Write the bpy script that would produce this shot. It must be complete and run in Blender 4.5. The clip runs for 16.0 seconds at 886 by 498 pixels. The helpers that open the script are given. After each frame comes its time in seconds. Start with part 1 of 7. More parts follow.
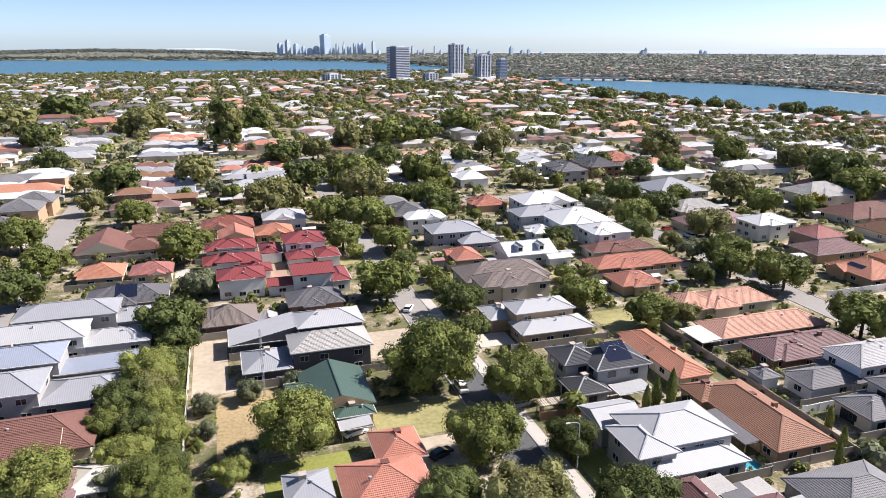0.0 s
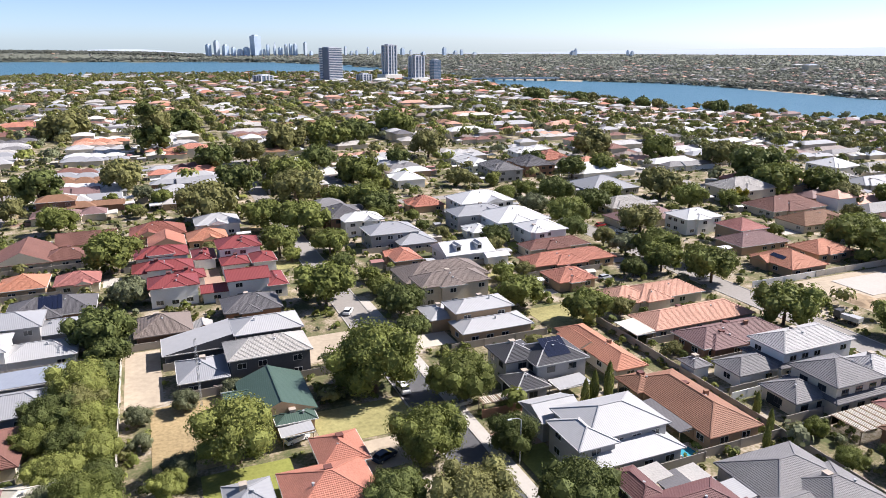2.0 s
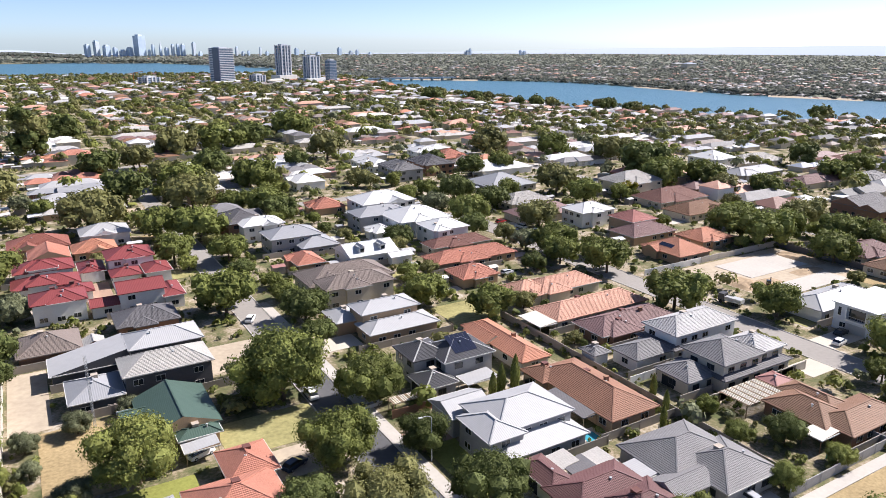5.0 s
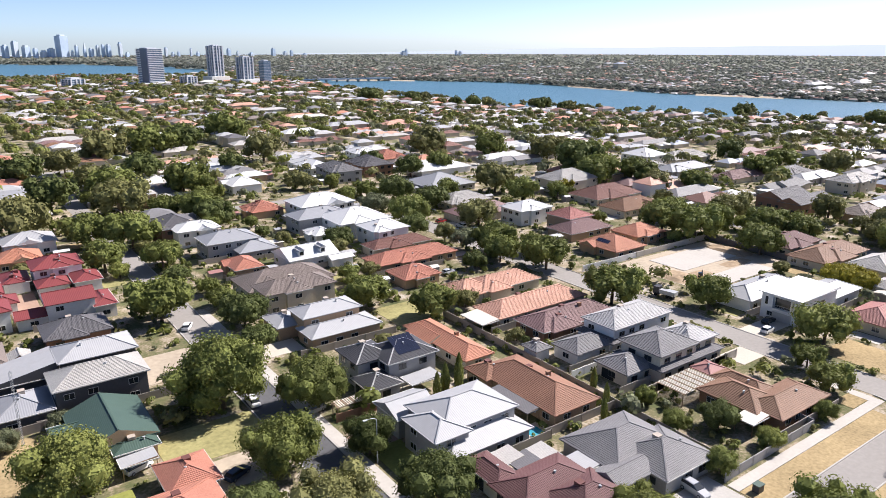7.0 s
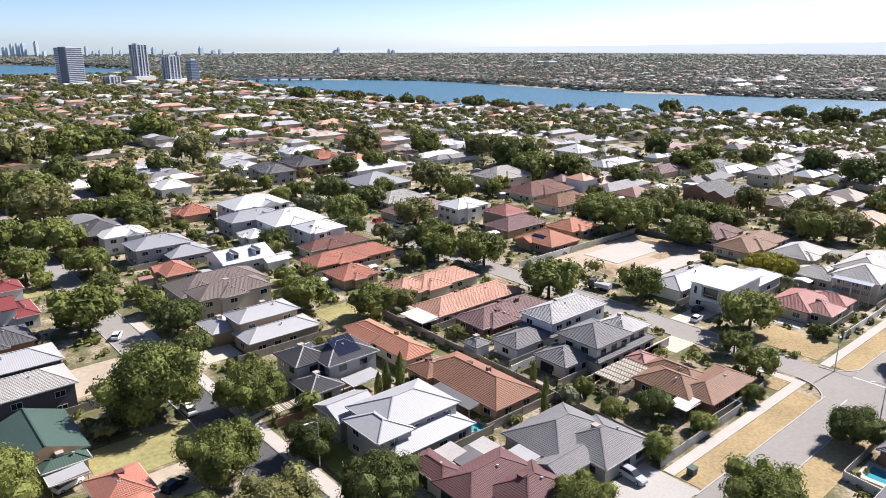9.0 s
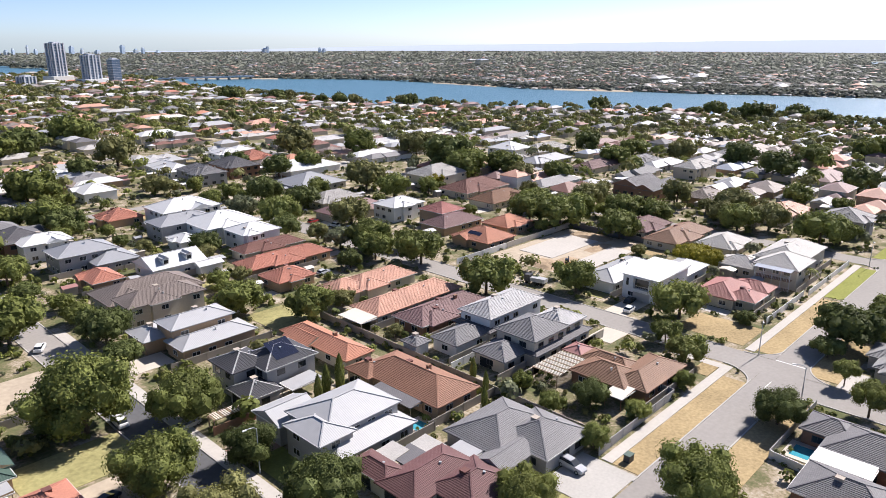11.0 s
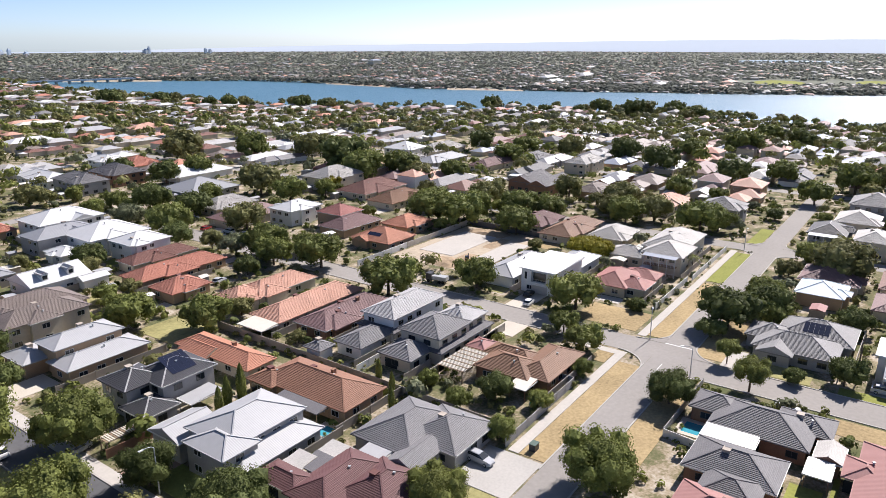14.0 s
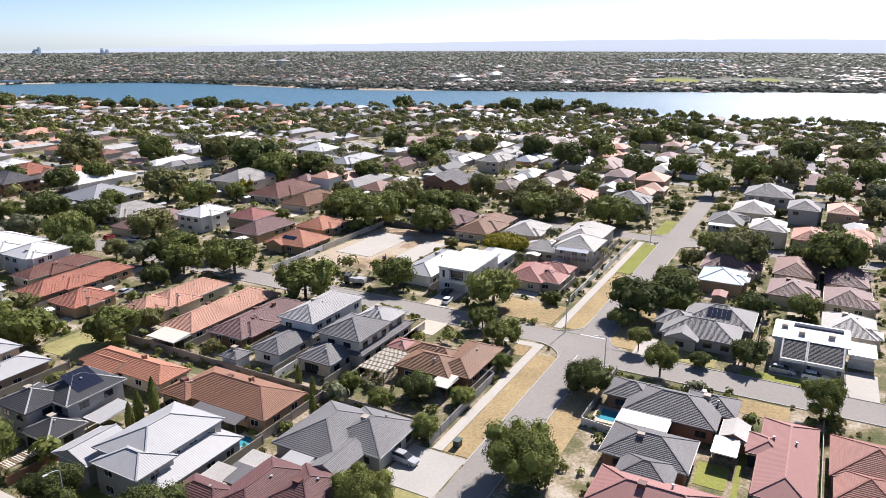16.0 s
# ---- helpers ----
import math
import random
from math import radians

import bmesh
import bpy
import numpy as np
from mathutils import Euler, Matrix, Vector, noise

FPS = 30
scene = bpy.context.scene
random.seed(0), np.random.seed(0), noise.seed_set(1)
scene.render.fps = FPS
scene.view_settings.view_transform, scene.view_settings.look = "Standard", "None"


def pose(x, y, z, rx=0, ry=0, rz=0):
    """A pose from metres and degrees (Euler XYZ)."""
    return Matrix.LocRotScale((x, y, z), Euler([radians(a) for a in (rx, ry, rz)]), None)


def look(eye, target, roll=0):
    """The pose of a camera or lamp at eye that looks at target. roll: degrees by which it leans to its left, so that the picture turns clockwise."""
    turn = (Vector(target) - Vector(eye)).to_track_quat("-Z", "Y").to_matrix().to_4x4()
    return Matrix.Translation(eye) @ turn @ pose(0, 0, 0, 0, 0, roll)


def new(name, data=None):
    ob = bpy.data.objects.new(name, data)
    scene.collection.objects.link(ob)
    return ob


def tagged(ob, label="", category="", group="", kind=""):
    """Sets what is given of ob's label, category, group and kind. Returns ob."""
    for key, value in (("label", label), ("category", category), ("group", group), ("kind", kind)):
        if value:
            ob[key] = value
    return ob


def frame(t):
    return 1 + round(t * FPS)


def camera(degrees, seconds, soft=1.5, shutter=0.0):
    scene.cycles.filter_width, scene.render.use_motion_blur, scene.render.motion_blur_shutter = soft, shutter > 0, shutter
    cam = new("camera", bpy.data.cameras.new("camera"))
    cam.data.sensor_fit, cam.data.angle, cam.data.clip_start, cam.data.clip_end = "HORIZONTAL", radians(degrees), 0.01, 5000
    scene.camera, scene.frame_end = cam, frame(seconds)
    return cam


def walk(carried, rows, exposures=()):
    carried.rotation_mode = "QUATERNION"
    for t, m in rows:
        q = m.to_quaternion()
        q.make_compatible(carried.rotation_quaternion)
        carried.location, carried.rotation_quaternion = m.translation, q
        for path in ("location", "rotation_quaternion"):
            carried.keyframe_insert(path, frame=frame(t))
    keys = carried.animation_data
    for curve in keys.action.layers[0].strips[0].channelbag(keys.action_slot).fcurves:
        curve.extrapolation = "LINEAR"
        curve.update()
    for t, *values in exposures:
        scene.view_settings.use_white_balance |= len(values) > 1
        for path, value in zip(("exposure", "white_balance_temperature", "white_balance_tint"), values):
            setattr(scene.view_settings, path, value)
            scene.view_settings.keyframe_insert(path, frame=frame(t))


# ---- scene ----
# The drone hovers at one spot 66 m over the suburb and turns to the right. x runs along the avenue, y along the side streets.
HOVER = (0.0, 0.0, 66.0)
cam = camera(64.1, 16.0, soft=0.85)
ROWS = [
    (0, -17.43, -16.47),
    (0.5, -18.69, -16.44),
    (1, -20.03, -16.43),
    (1.5, -21.29, -16.44),
    (2, -22.63, -16.41),
    (2.5, -23.90, -16.39),
    (3, -25.28, -16.38),
    (3.5, -26.55, -16.38),
    (4, -27.98, -16.38),
    (4.5, -29.33, -16.40),
    (5, -30.75, -16.41),
    (7.5, -37.02, -16.39),
    (8, -38.37, -16.42),
    (8.5, -39.62, -16.45),
    (9, -40.97, -16.48),
    (11.5, -47.64, -16.62),
    (12, -49.01, -16.62),
    (12.5, -50.34, -16.63),
    (13, -51.79, -16.62),
    (13.5, -53.14, -16.62),
    (14, -54.67, -16.59),
    (14.5, -56.28, -16.59),
    (15, -58.11, -16.60),
    (15.5, -59.83, -16.61),
    (16, -61.66, -16.59),
]
walk(cam, [(t, pose(HOVER[0], HOVER[1], HOVER[2], 90 + tilt, 0, turn)) for t, turn, tilt in ROWS],
     exposures=[(0.0, 0.85, 6500, 15), (9.0, 0.80, 6500, 15), (16.0, 0.67, 6500, 15)])

# ---- sky and sun ----
SUN_ELEVATION, SUN_BEARING = 43.0, 94.0
world = bpy.data.worlds.new("daylight")
scene.world = world
world.use_nodes = True
sky_nodes = world.node_tree.nodes
sky = sky_nodes.new("ShaderNodeTexSky")
sky.sky_type = "NISHITA"
sky.sun_disc = False
sky.sun_elevation, sky.sun_rotation = radians(SUN_ELEVATION), radians(SUN_BEARING)
sky.air_density, sky.dust_density, sky.ozone_density = 0.45, 0.38, 2.6
sky_nodes["Background"].inputs["Strength"].default_value = 0.097
world.node_tree.links.new(sky.outputs["Color"], sky_nodes["Background"].inputs["Color"])
lamp = bpy.data.lights.new("sun", "SUN")
lamp.energy, lamp.angle, lamp.color = 5.0, radians(0.53), (1.0, 0.965, 0.92)
sun = new("sun", lamp)
be, el = radians(SUN_BEARING), radians(SUN_ELEVATION)
sun.matrix_world = look((0, 0, 300), Vector((0, 0, 300)) - Vector((math.sin(be) * math.cos(el), math.cos(be) * math.cos(el), math.sin(el))))


# ---- materials ----
def material(name, colour, rough=0.8, spec=0.3, vary=0.18, fine=2.2, broad=0.12, per_object=0.0, bump=0.0, metal=0.0):
    """A weathered surface: broad stains and fine grain over a base colour, at real-world size."""
    m = bpy.data.materials.new(name)
    m.use_nodes = True
    nt = m.node_tree
    b = nt.nodes["Principled BSDF"]
    b.inputs["Roughness"].default_value = rough
    b.inputs["Specular IOR Level"].default_value = spec
    b.inputs["Metallic"].default_value = metal
    geo = nt.nodes.new("ShaderNodeNewGeometry")
    tones = []
    for scale, detail in ((broad, 4.0), (fine, 3.0)):
        n = nt.nodes.new("ShaderNodeTexNoise")
        n.inputs["Scale"].default_value, n.inputs["Detail"].default_value = scale, detail
        nt.links.new(geo.outputs["Position"], n.inputs["Vector"])
        tones.append(n.outputs["Fac"])
    add = nt.nodes.new("ShaderNodeMath")
    add.operation = "ADD"
    nt.links.new(tones[0], add.inputs[0])
    nt.links.new(tones[1], add.inputs[1])
    last = add.outputs[0]
    if per_object:
        info = nt.nodes.new("ShaderNodeObjectInfo")
        mul = nt.nodes.new("ShaderNodeMath")
        mul.operation = "MULTIPLY_ADD"
        mul.inputs[1].default_value = per_object
        nt.links.new(info.outputs["Random"], mul.inputs[0])
        nt.links.new(last, mul.inputs[2])
        last = mul.outputs[0]
    span = nt.nodes.new("ShaderNodeMapRange")
    span.inputs["From Min"].default_value, span.inputs["From Max"].default_value = 0.6, 1.4 + per_object
    span.inputs["To Min"].default_value, span.inputs["To Max"].default_value = 1 - vary, 1 + vary
    nt.links.new(last, span.inputs["Value"])
    tint = nt.nodes.new("ShaderNodeVectorMath")
    tint.operation = "SCALE"
    tint.inputs[0].default_value = colour
    nt.links.new(span.outputs["Result"], tint.inputs["Scale"])
    nt.links.new(tint.outputs["Vector"], b.inputs["Base Color"])
    if bump:
        bn = nt.nodes.new("ShaderNodeBump")
        bn.inputs["Strength"].default_value, bn.inputs["Distance"].default_value = bump, 0.1
        nt.links.new(tones[1], bn.inputs["Height"])
        nt.links.new(bn.outputs["Normal"], b.inputs["Normal"])
    return m


def ribbed(m, across, depth):
    """Adds rolls (tile pans or metal corrugation) that run down the slope, by the surface's own metre grid."""
    nt = m.node_tree
    uv = nt.nodes.new("ShaderNodeUVMap")
    w = nt.nodes.new("ShaderNodeTexWave")
    w.bands_direction = "X"
    w.inputs["Scale"].default_value = 0.314 / across
    w.inputs["Distortion"].default_value = 0.0
    bn = nt.nodes.new("ShaderNodeBump")
    bn.inputs["Strength"].default_value, bn.inputs["Distance"].default_value = 0.7, depth
    nt.links.new(uv.outputs["UV"], w.inputs["Vector"])
    nt.links.new(w.outputs["Fac"], bn.inputs["Height"])
    nt.links.new(bn.outputs["Normal"], nt.nodes["Principled BSDF"].inputs["Normal"])
    return m


def tile(name, colour, vary=0.22):
    return ribbed(material(name, colour, 0.64, 0.36, vary, 3.2, 0.16), 0.30, 0.03)


def sheet(name, colour, rough=0.5):
    return ribbed(material(name, colour, rough, 0.35, 0.07, 0.9, 0.10), 0.38, 0.02)


ROOF = {
    "brightmetal": sheet("bright white roof sheet", (0.60, 0.60, 0.595)), "whitemetal": sheet("white roof sheet", (0.395, 0.395, 0.40)), "creammetal": sheet("cream roof sheet", (0.62, 0.58, 0.50)),
    "greymetal": sheet("grey roof sheet", (0.30, 0.305, 0.32)), "bluegrey": sheet("blue grey roof sheet", (0.27, 0.30, 0.36)),
    "pinkmetal": sheet("faded red roof sheet", (0.33, 0.165, 0.150), 0.7), "redmetal": sheet("red roof sheet", (0.225, 0.055, 0.055)),
    "greenmetal": sheet("green roof sheet", (0.062, 0.102, 0.082)), "bluemetal": sheet("pale blue roof sheet", (0.55, 0.64, 0.70)),
    "whiteflat": material("white roof membrane", (0.66, 0.66, 0.65), 0.7, 0.3, 0.06),
    "palegrey": tile("pale grey roof tile", (0.42, 0.40, 0.375)), "greytile": tile("grey roof tile", (0.192, 0.187, 0.190)),
    "whitetile": tile("light grey roof tile", (0.42, 0.41, 0.405)), "darktile": tile("charcoal roof tile", (0.065, 0.065, 0.072)),
    "darkgrey": tile("dark grey roof tile", (0.135, 0.130, 0.136)), "terracotta": tile("terracotta roof tile", (0.275, 0.140, 0.090)),
    "orange": tile("orange roof tile", (0.46, 0.21, 0.135)), "redterra": tile("red terracotta roof tile", (0.43, 0.185, 0.13)),
    "salmon": tile("salmon roof tile", (0.53, 0.30, 0.22)), "redbrown": tile("red brown roof tile", (0.20, 0.10, 0.08)),
    "browntile": tile("brown roof tile", (0.225, 0.122, 0.074)), "browngrey": tile("taupe roof tile", (0.22, 0.18, 0.16)),
    "mauvetile": tile("mauve roof tile", (0.21, 0.13, 0.125)), "maroon": tile("maroon roof tile", (0.135, 0.064, 0.062)),
    "pinktile": tile("pink roof tile", (0.36, 0.155, 0.135)), "redtile": tile("red roof tile", (0.27, 0.105, 0.08)),
}
LOOKS = {
    "brightmetal": "bright white metal",
    "whitemetal": "white metal", "creammetal": "cream metal", "greymetal": "grey metal", "bluegrey": "blue-grey metal", "pinkmetal": "faded red metal",
    "redmetal": "red metal", "greenmetal": "dark green metal", "bluemetal": "pale blue metal", "whiteflat": "flat white", "palegrey": "pale grey tiled",
    "greytile": "grey tiled", "whitetile": "light grey tiled", "darktile": "charcoal tiled", "darkgrey": "dark grey tiled", "terracotta": "terracotta tiled",
    "orange": "orange tiled", "redterra": "red terracotta tiled", "salmon": "salmon tiled", "redbrown": "red-brown tiled", "browntile": "brown tiled",
    "browngrey": "taupe tiled", "mauvetile": "mauve-brown tiled", "maroon": "maroon tiled", "pinktile": "pink tiled", "redtile": "red tiled",
}
WARM_ROOFS = {"terracotta", "orange", "redterra", "salmon", "redbrown", "browntile", "mauvetile", "maroon", "pinktile", "redtile", "pinkmetal", "redmetal"}
TILED = {k for k in ROOF if ROOF[k].name.endswith("tile")}
WALL = {
    "cream": material("cream render", (0.56, 0.50, 0.40), 0.85, 0.2, 0.10), "white": material("white render", (0.74, 0.73, 0.70), 0.8, 0.2, 0.06),
    "grey": material("grey render", (0.36, 0.35, 0.34), 0.85, 0.2, 0.10), "brick": material("brown brick", (0.26, 0.15, 0.10), 0.9, 0.2, 0.2, 6.0),
    "tan": material("tan brick", (0.44, 0.31, 0.20), 0.9, 0.2, 0.16, 6.0), "dark": material("charcoal render", (0.10, 0.10, 0.105), 0.8, 0.25, 0.1),
}
M_FRAME = material("painted frame", (0.62, 0.62, 0.60), 0.5, 0.4, 0.05)
M_DARKFRAME = material("dark frame", (0.06, 0.06, 0.065), 0.5, 0.4, 0.05)
M_GLASS = material("window glass", (0.025, 0.03, 0.035), 0.06, 0.8, 0.1)
M_TRIM = material("gutter paint", (0.60, 0.59, 0.56), 0.45, 0.4, 0.06)
M_DOOR = material("garage door sheet", (0.50, 0.48, 0.44), 0.5, 0.35, 0.08)
M_SOLAR = material("solar cell", (0.012, 0.016, 0.035), 0.15, 0.7, 0.1)
M_ASPHALT = material("worn asphalt", (0.285, 0.265, 0.245), 0.92, 0.2, 0.12, 1.2, 0.05, 0.0, 0.2)
M_DARKASPHALT = material("new asphalt", (0.105, 0.105, 0.11), 0.92, 0.2, 0.14, 1.2, 0.06, 0.0, 0.2)
M_CONCRETE = material("path concrete", (0.46, 0.43, 0.39), 0.9, 0.2, 0.10, 1.4, 0.1)
M_KERB = material("kerb concrete", (0.42, 0.40, 0.37), 0.9, 0.2, 0.12)
M_PAVERS = material("brick paving", (0.36, 0.24, 0.18), 0.9, 0.2, 0.15, 5.0, 0.2)
M_PALEPAVE = material("pale paving", (0.52, 0.47, 0.40), 0.9, 0.2, 0.10, 4.0, 0.2)
M_DRY = material("dry lawn", (0.35, 0.265, 0.145), 0.95, 0.1, 0.36, 1.6, 0.10, 0.0, 0.4)
M_LAWN = material("green lawn", (0.235, 0.245, 0.068), 0.95, 0.1, 0.25, 1.6, 0.12, 0.0, 0.4)
M_FADED = material("faded lawn", (0.30, 0.275, 0.125), 0.95, 0.1, 0.34, 1.2, 0.16, 0.0, 0.4)
M_SAND = material("bare sand", (0.43, 0.36, 0.275), 0.95, 0.1, 0.18, 0.8, 0.10, 0.0, 0.3)
M_PAINT = material("road paint", (0.7, 0.7, 0.68), 0.7, 0.3, 0.1)
M_FENCE = material("fence sheet", (0.30, 0.27, 0.24), 0.6, 0.3, 0.14, 1.5, 0.05, 0.5)
M_MASONRY = material("rendered garden wall", (0.50, 0.46, 0.40), 0.85, 0.2, 0.12)
M_TRUNK = material("bark", (0.13, 0.10, 0.075), 0.95, 0.1, 0.3, 5.0, 0.8, 0.0, 0.5)
M_POOL = material("pool water", (0.06, 0.33, 0.42), 0.05, 0.6, 0.1)
M_STEEL = material("galvanised steel", (0.40, 0.41, 0.42), 0.45, 0.5, 0.1)
M_COOLER = material("weathered beige plastic", (0.42, 0.36, 0.30), 0.7, 0.3, 0.15)
M_BROWNCOOLER = material("red brown plastic", (0.15, 0.065, 0.055), 0.6, 0.3, 0.12)
M_TIMBER = material("weathered timber", (0.30, 0.22, 0.15), 0.85, 0.2, 0.25)
M_TYRE = material("tyre rubber", (0.02, 0.02, 0.02), 0.9, 0.2, 0.1)
PAINT = {k: material(k + " car paint", c, 0.25, 0.6, 0.04) for k, c in
         (("white", (0.75, 0.75, 0.75)), ("silver", (0.42, 0.43, 0.45)), ("dark blue", (0.03, 0.045, 0.08)), ("red", (0.28, 0.03, 0.03)), ("black", (0.02, 0.02, 0.022)))}


def foliage(name, colour, vary=0.45, thinness=0.27):
    m = material(name, colour, 0.65, 0.10, vary, 0.8, 0.25, 0.35)
    nt = m.node_tree
    geo = nt.nodes.new("ShaderNodeNewGeometry")
    hsv = nt.nodes.new("ShaderNodeHueSaturation")
    span = nt.nodes.new("ShaderNodeMapRange")
    span.inputs["To Min"].default_value, span.inputs["To Max"].default_value = 0.78, 1.25
    nt.links.new(geo.outputs["Random Per Island"], span.inputs["Value"])
    b = nt.nodes["Principled BSDF"]
    src = b.inputs["Base Color"].links[0].from_socket
    nt.links.new(span.outputs["Result"], hsv.inputs["Value"])
    nt.links.new(src, hsv.inputs["Color"])
    nt.links.new(hsv.outputs["Color"], b.inputs["Base Color"])
    # leaves let some light through
    thin = nt.nodes.new("ShaderNodeBsdfTranslucent")
    mix = nt.nodes.new("ShaderNodeMixShader")
    mix.inputs["Fac"].default_value = thinness
    nt.links.new(hsv.outputs["Color"], thin.inputs["Color"])
    nt.links.new(b.outputs["BSDF"], mix.inputs[1])
    nt.links.new(thin.outputs["BSDF"], mix.inputs[2])
    nt.links.new(mix.outputs["Shader"], nt.nodes["Material Output"].inputs["Surface"])
    return m


LEAF = {"green": foliage("green leaves", (0.158, 0.178, 0.050)), "olive": foliage("olive leaves", (0.190, 0.186, 0.072)),
        "dark": foliage("dark leaves", (0.108, 0.128, 0.042)), "light": foliage("light leaves", (0.215, 0.232, 0.066)),
        "yellow": foliage("yellow leaves", (0.26, 0.23, 0.03)), "grey": foliage("grey leaves", (0.165, 0.178, 0.100))}


# ---- mesh tools ----
class Build:
    """Collects faces, with a metre grid (u across, v up the slope) for each corner."""

    def __init__(self):
        self.verts, self.faces, self.grid = [], [], []

    def poly(self, points, grid=None):
        n = len(self.verts)
        self.verts.extend(tuple(p) for p in points)
        self.faces.append(tuple(range(n, n + len(points))))
        self.grid.extend(grid or [(p[0] + p[1], p[2]) for p in points])

    def box(self, x0, x1, y0, y1, z0, z1):
        a = [(x0, y0, z0), (x1, y0, z0), (x1, y1, z0), (x0, y1, z0), (x0, y0, z1), (x1, y0, z1), (x1, y1, z1), (x0, y1, z1)]
        for f in ((0, 3, 2, 1), (4, 5, 6, 7), (0, 1, 5, 4), (1, 2, 6, 5), (2, 3, 7, 6), (3, 0, 4, 7)):
            self.poly([a[i] for i in f])

    def rod(self, a, b, wide, high=None, sides=4):
        """A bar of square or round section from a to b."""
        a, b = Vector(a), Vector(b)
        d = (b - a).normalized()
        s = d.cross(Vector((0, 0, 1)))
        s = s.normalized() if s.length > 1e-4 else Vector((1, 0, 0))
        u = s.cross(d)
        high = high or wide
        turn = [math.tau * (k + 0.5) / sides for k in range(sides)]
        r = 0.5 / math.cos(math.pi / sides)
        rings = [[p + s * (wide * r * math.cos(t)) + u * (high * r * math.sin(t)) for t in turn] for p in (a, b)]
        for k in range(sides):
            j = (k + 1) % sides
            self.poly([rings[0][k], rings[0][j], rings[1][j], rings[1][k]])
        self.poly(rings[0][::-1])
        self.poly(rings[1])

    def mesh(self, name, mat, smooth=False):
        me = bpy.data.meshes.new(name)
        me.from_pydata(self.verts, [], self.faces)
        layer = me.uv_layers.new(name="metres")
        layer.data.foreach_set("uv", np.array(self.grid, np.float32).ravel())
        me.materials.append(mat)
        if smooth:
            me.polygons.foreach_set("use_smooth", [True] * len(me.polygons))
        return me


def part(name, build, mat, parent, label="", smooth=False):
    ob = new(name, build.mesh(name, mat, smooth))
    ob.parent = parent
    return tagged(ob, label)


def share(name, me, parent, m):
    ob = new(name, me)
    ob.parent = parent
    ob.matrix_basis = m
    return ob


def thing(name, x, y, z, label, category, group="", turn=0.0):
    ob = new(name)
    ob.matrix_basis = pose(x, y, z, 0, 0, turn)
    return tagged(ob, label, category, group)


# ---- lie of the land ----
SHORE_AZ = [-180, -30, 10, 16, 19, 25, 27, 31, 40, 53, 65, 76, 84, 94, 120, 180]
SHORE_NEAR = [2100, 2100, 2000, 2000, 2150, 1650, 1420, 1230, 1010, 925, 930, 865, 815, 830, 900, 2100]
SHORE_FAR = [4100, 4100, 3000, 2500, 2200, 1690, 1670, 1640, 1560, 1270, 1220, 1230, 1280, 1370, 1700, 4100]
WATER = -20.0


def ground_z(x, y):
    r, az = math.hypot(x, y), math.degrees(math.atan2(x, y))
    near, far = np.interp(az, SHORE_AZ, SHORE_NEAR), np.interp(az, SHORE_AZ, SHORE_FAR)
    k = min(max((r - 330) / max(near - 380, 1), 0), 1)
    land = -18.5 * k * k * (3 - 2 * k)
    if r <= near:
        edge = min(max((r - near + 25) / 25, 0), 1)
        return land - 2.5 * edge
    if 3000 < r < 3200 and 76.8 < az < 82.5:
        return -24.0  # a lagoon beyond the river
    if r >= far:
        head = max(0.0, 1 - abs(az + 8) / 11) ** 0.5 * 26 * min(max((r - far) / 350, 0), 1)  # wooded headland across the bay
        return -26 + 7.5 * min((r - far) / 25, 1) + head
    return -26.0 if r > near + 25 else -21 - 5 * (r - near) / 25


def on_land(x, y, margin=30):
    r, az = math.hypot(x, y), math.degrees(math.atan2(x, y))
    if 2990 < r < 3215 and 76.6 < az < 82.7:
        return False
    return r < np.interp(az, SHORE_AZ, SHORE_NEAR) - margin or r > np.interp(az, SHORE_AZ, SHORE_FAR) + margin


# ---- houses ----
def bands(build, poly, lift, step):
    """Lays overlapping courses of a roof over one planar slope; the lower edge of each course stands proud."""
    poly = [Vector(p) for p in poly]
    nrm = (poly[1] - poly[0]).cross(poly[2] - poly[0]).normalized()
    up = (Vector((0, 0, 1)) - nrm * nrm.z)
    up = up.normalized() if up.length > 1e-4 else Vector((0, 1, 0))
    side = up.cross(nrm)
    lo = min(p.dot(up) for p in poly)
    hi = max(p.dot(up) for p in poly)

    def cut(pts, s, keep_above):
        out = []
        for i, p in enumerate(pts):
            q = pts[(i + 1) % len(pts)]
            a, b = p.dot(up) - s, q.dot(up) - s
            if not keep_above:
                a, b = -a, -b
            if a >= 0:
                out.append(p)
            if (a > 0 > b) or (a < 0 < b):
                out.append(p + (q - p) * (a / (a - b)))
        return out

    n = max(1, round((hi - lo) / step)) if step else 1
    for k in range(n):
        a, b = lo + (hi - lo) * k / n, lo + (hi - lo) * (k + 1) / n
        piece = cut(cut(poly, a, True), b, False) if step else poly
        if len(piece) < 3:
            continue
        raised = [p + nrm * (lift * (b - p.dot(up)) / (b - a)) for p in piece] if step else piece
        build.poly(raised, [(p.dot(side), p.dot(up)) for p in raised])
        low = [(p, r) for p, r in zip(piece, raised) if step and p.dot(up) < a + 1e-4]
        if len(low) == 2:
            (p0, r0), (p1, r1) = low
            build.poly([p0, r0, r1, p1])


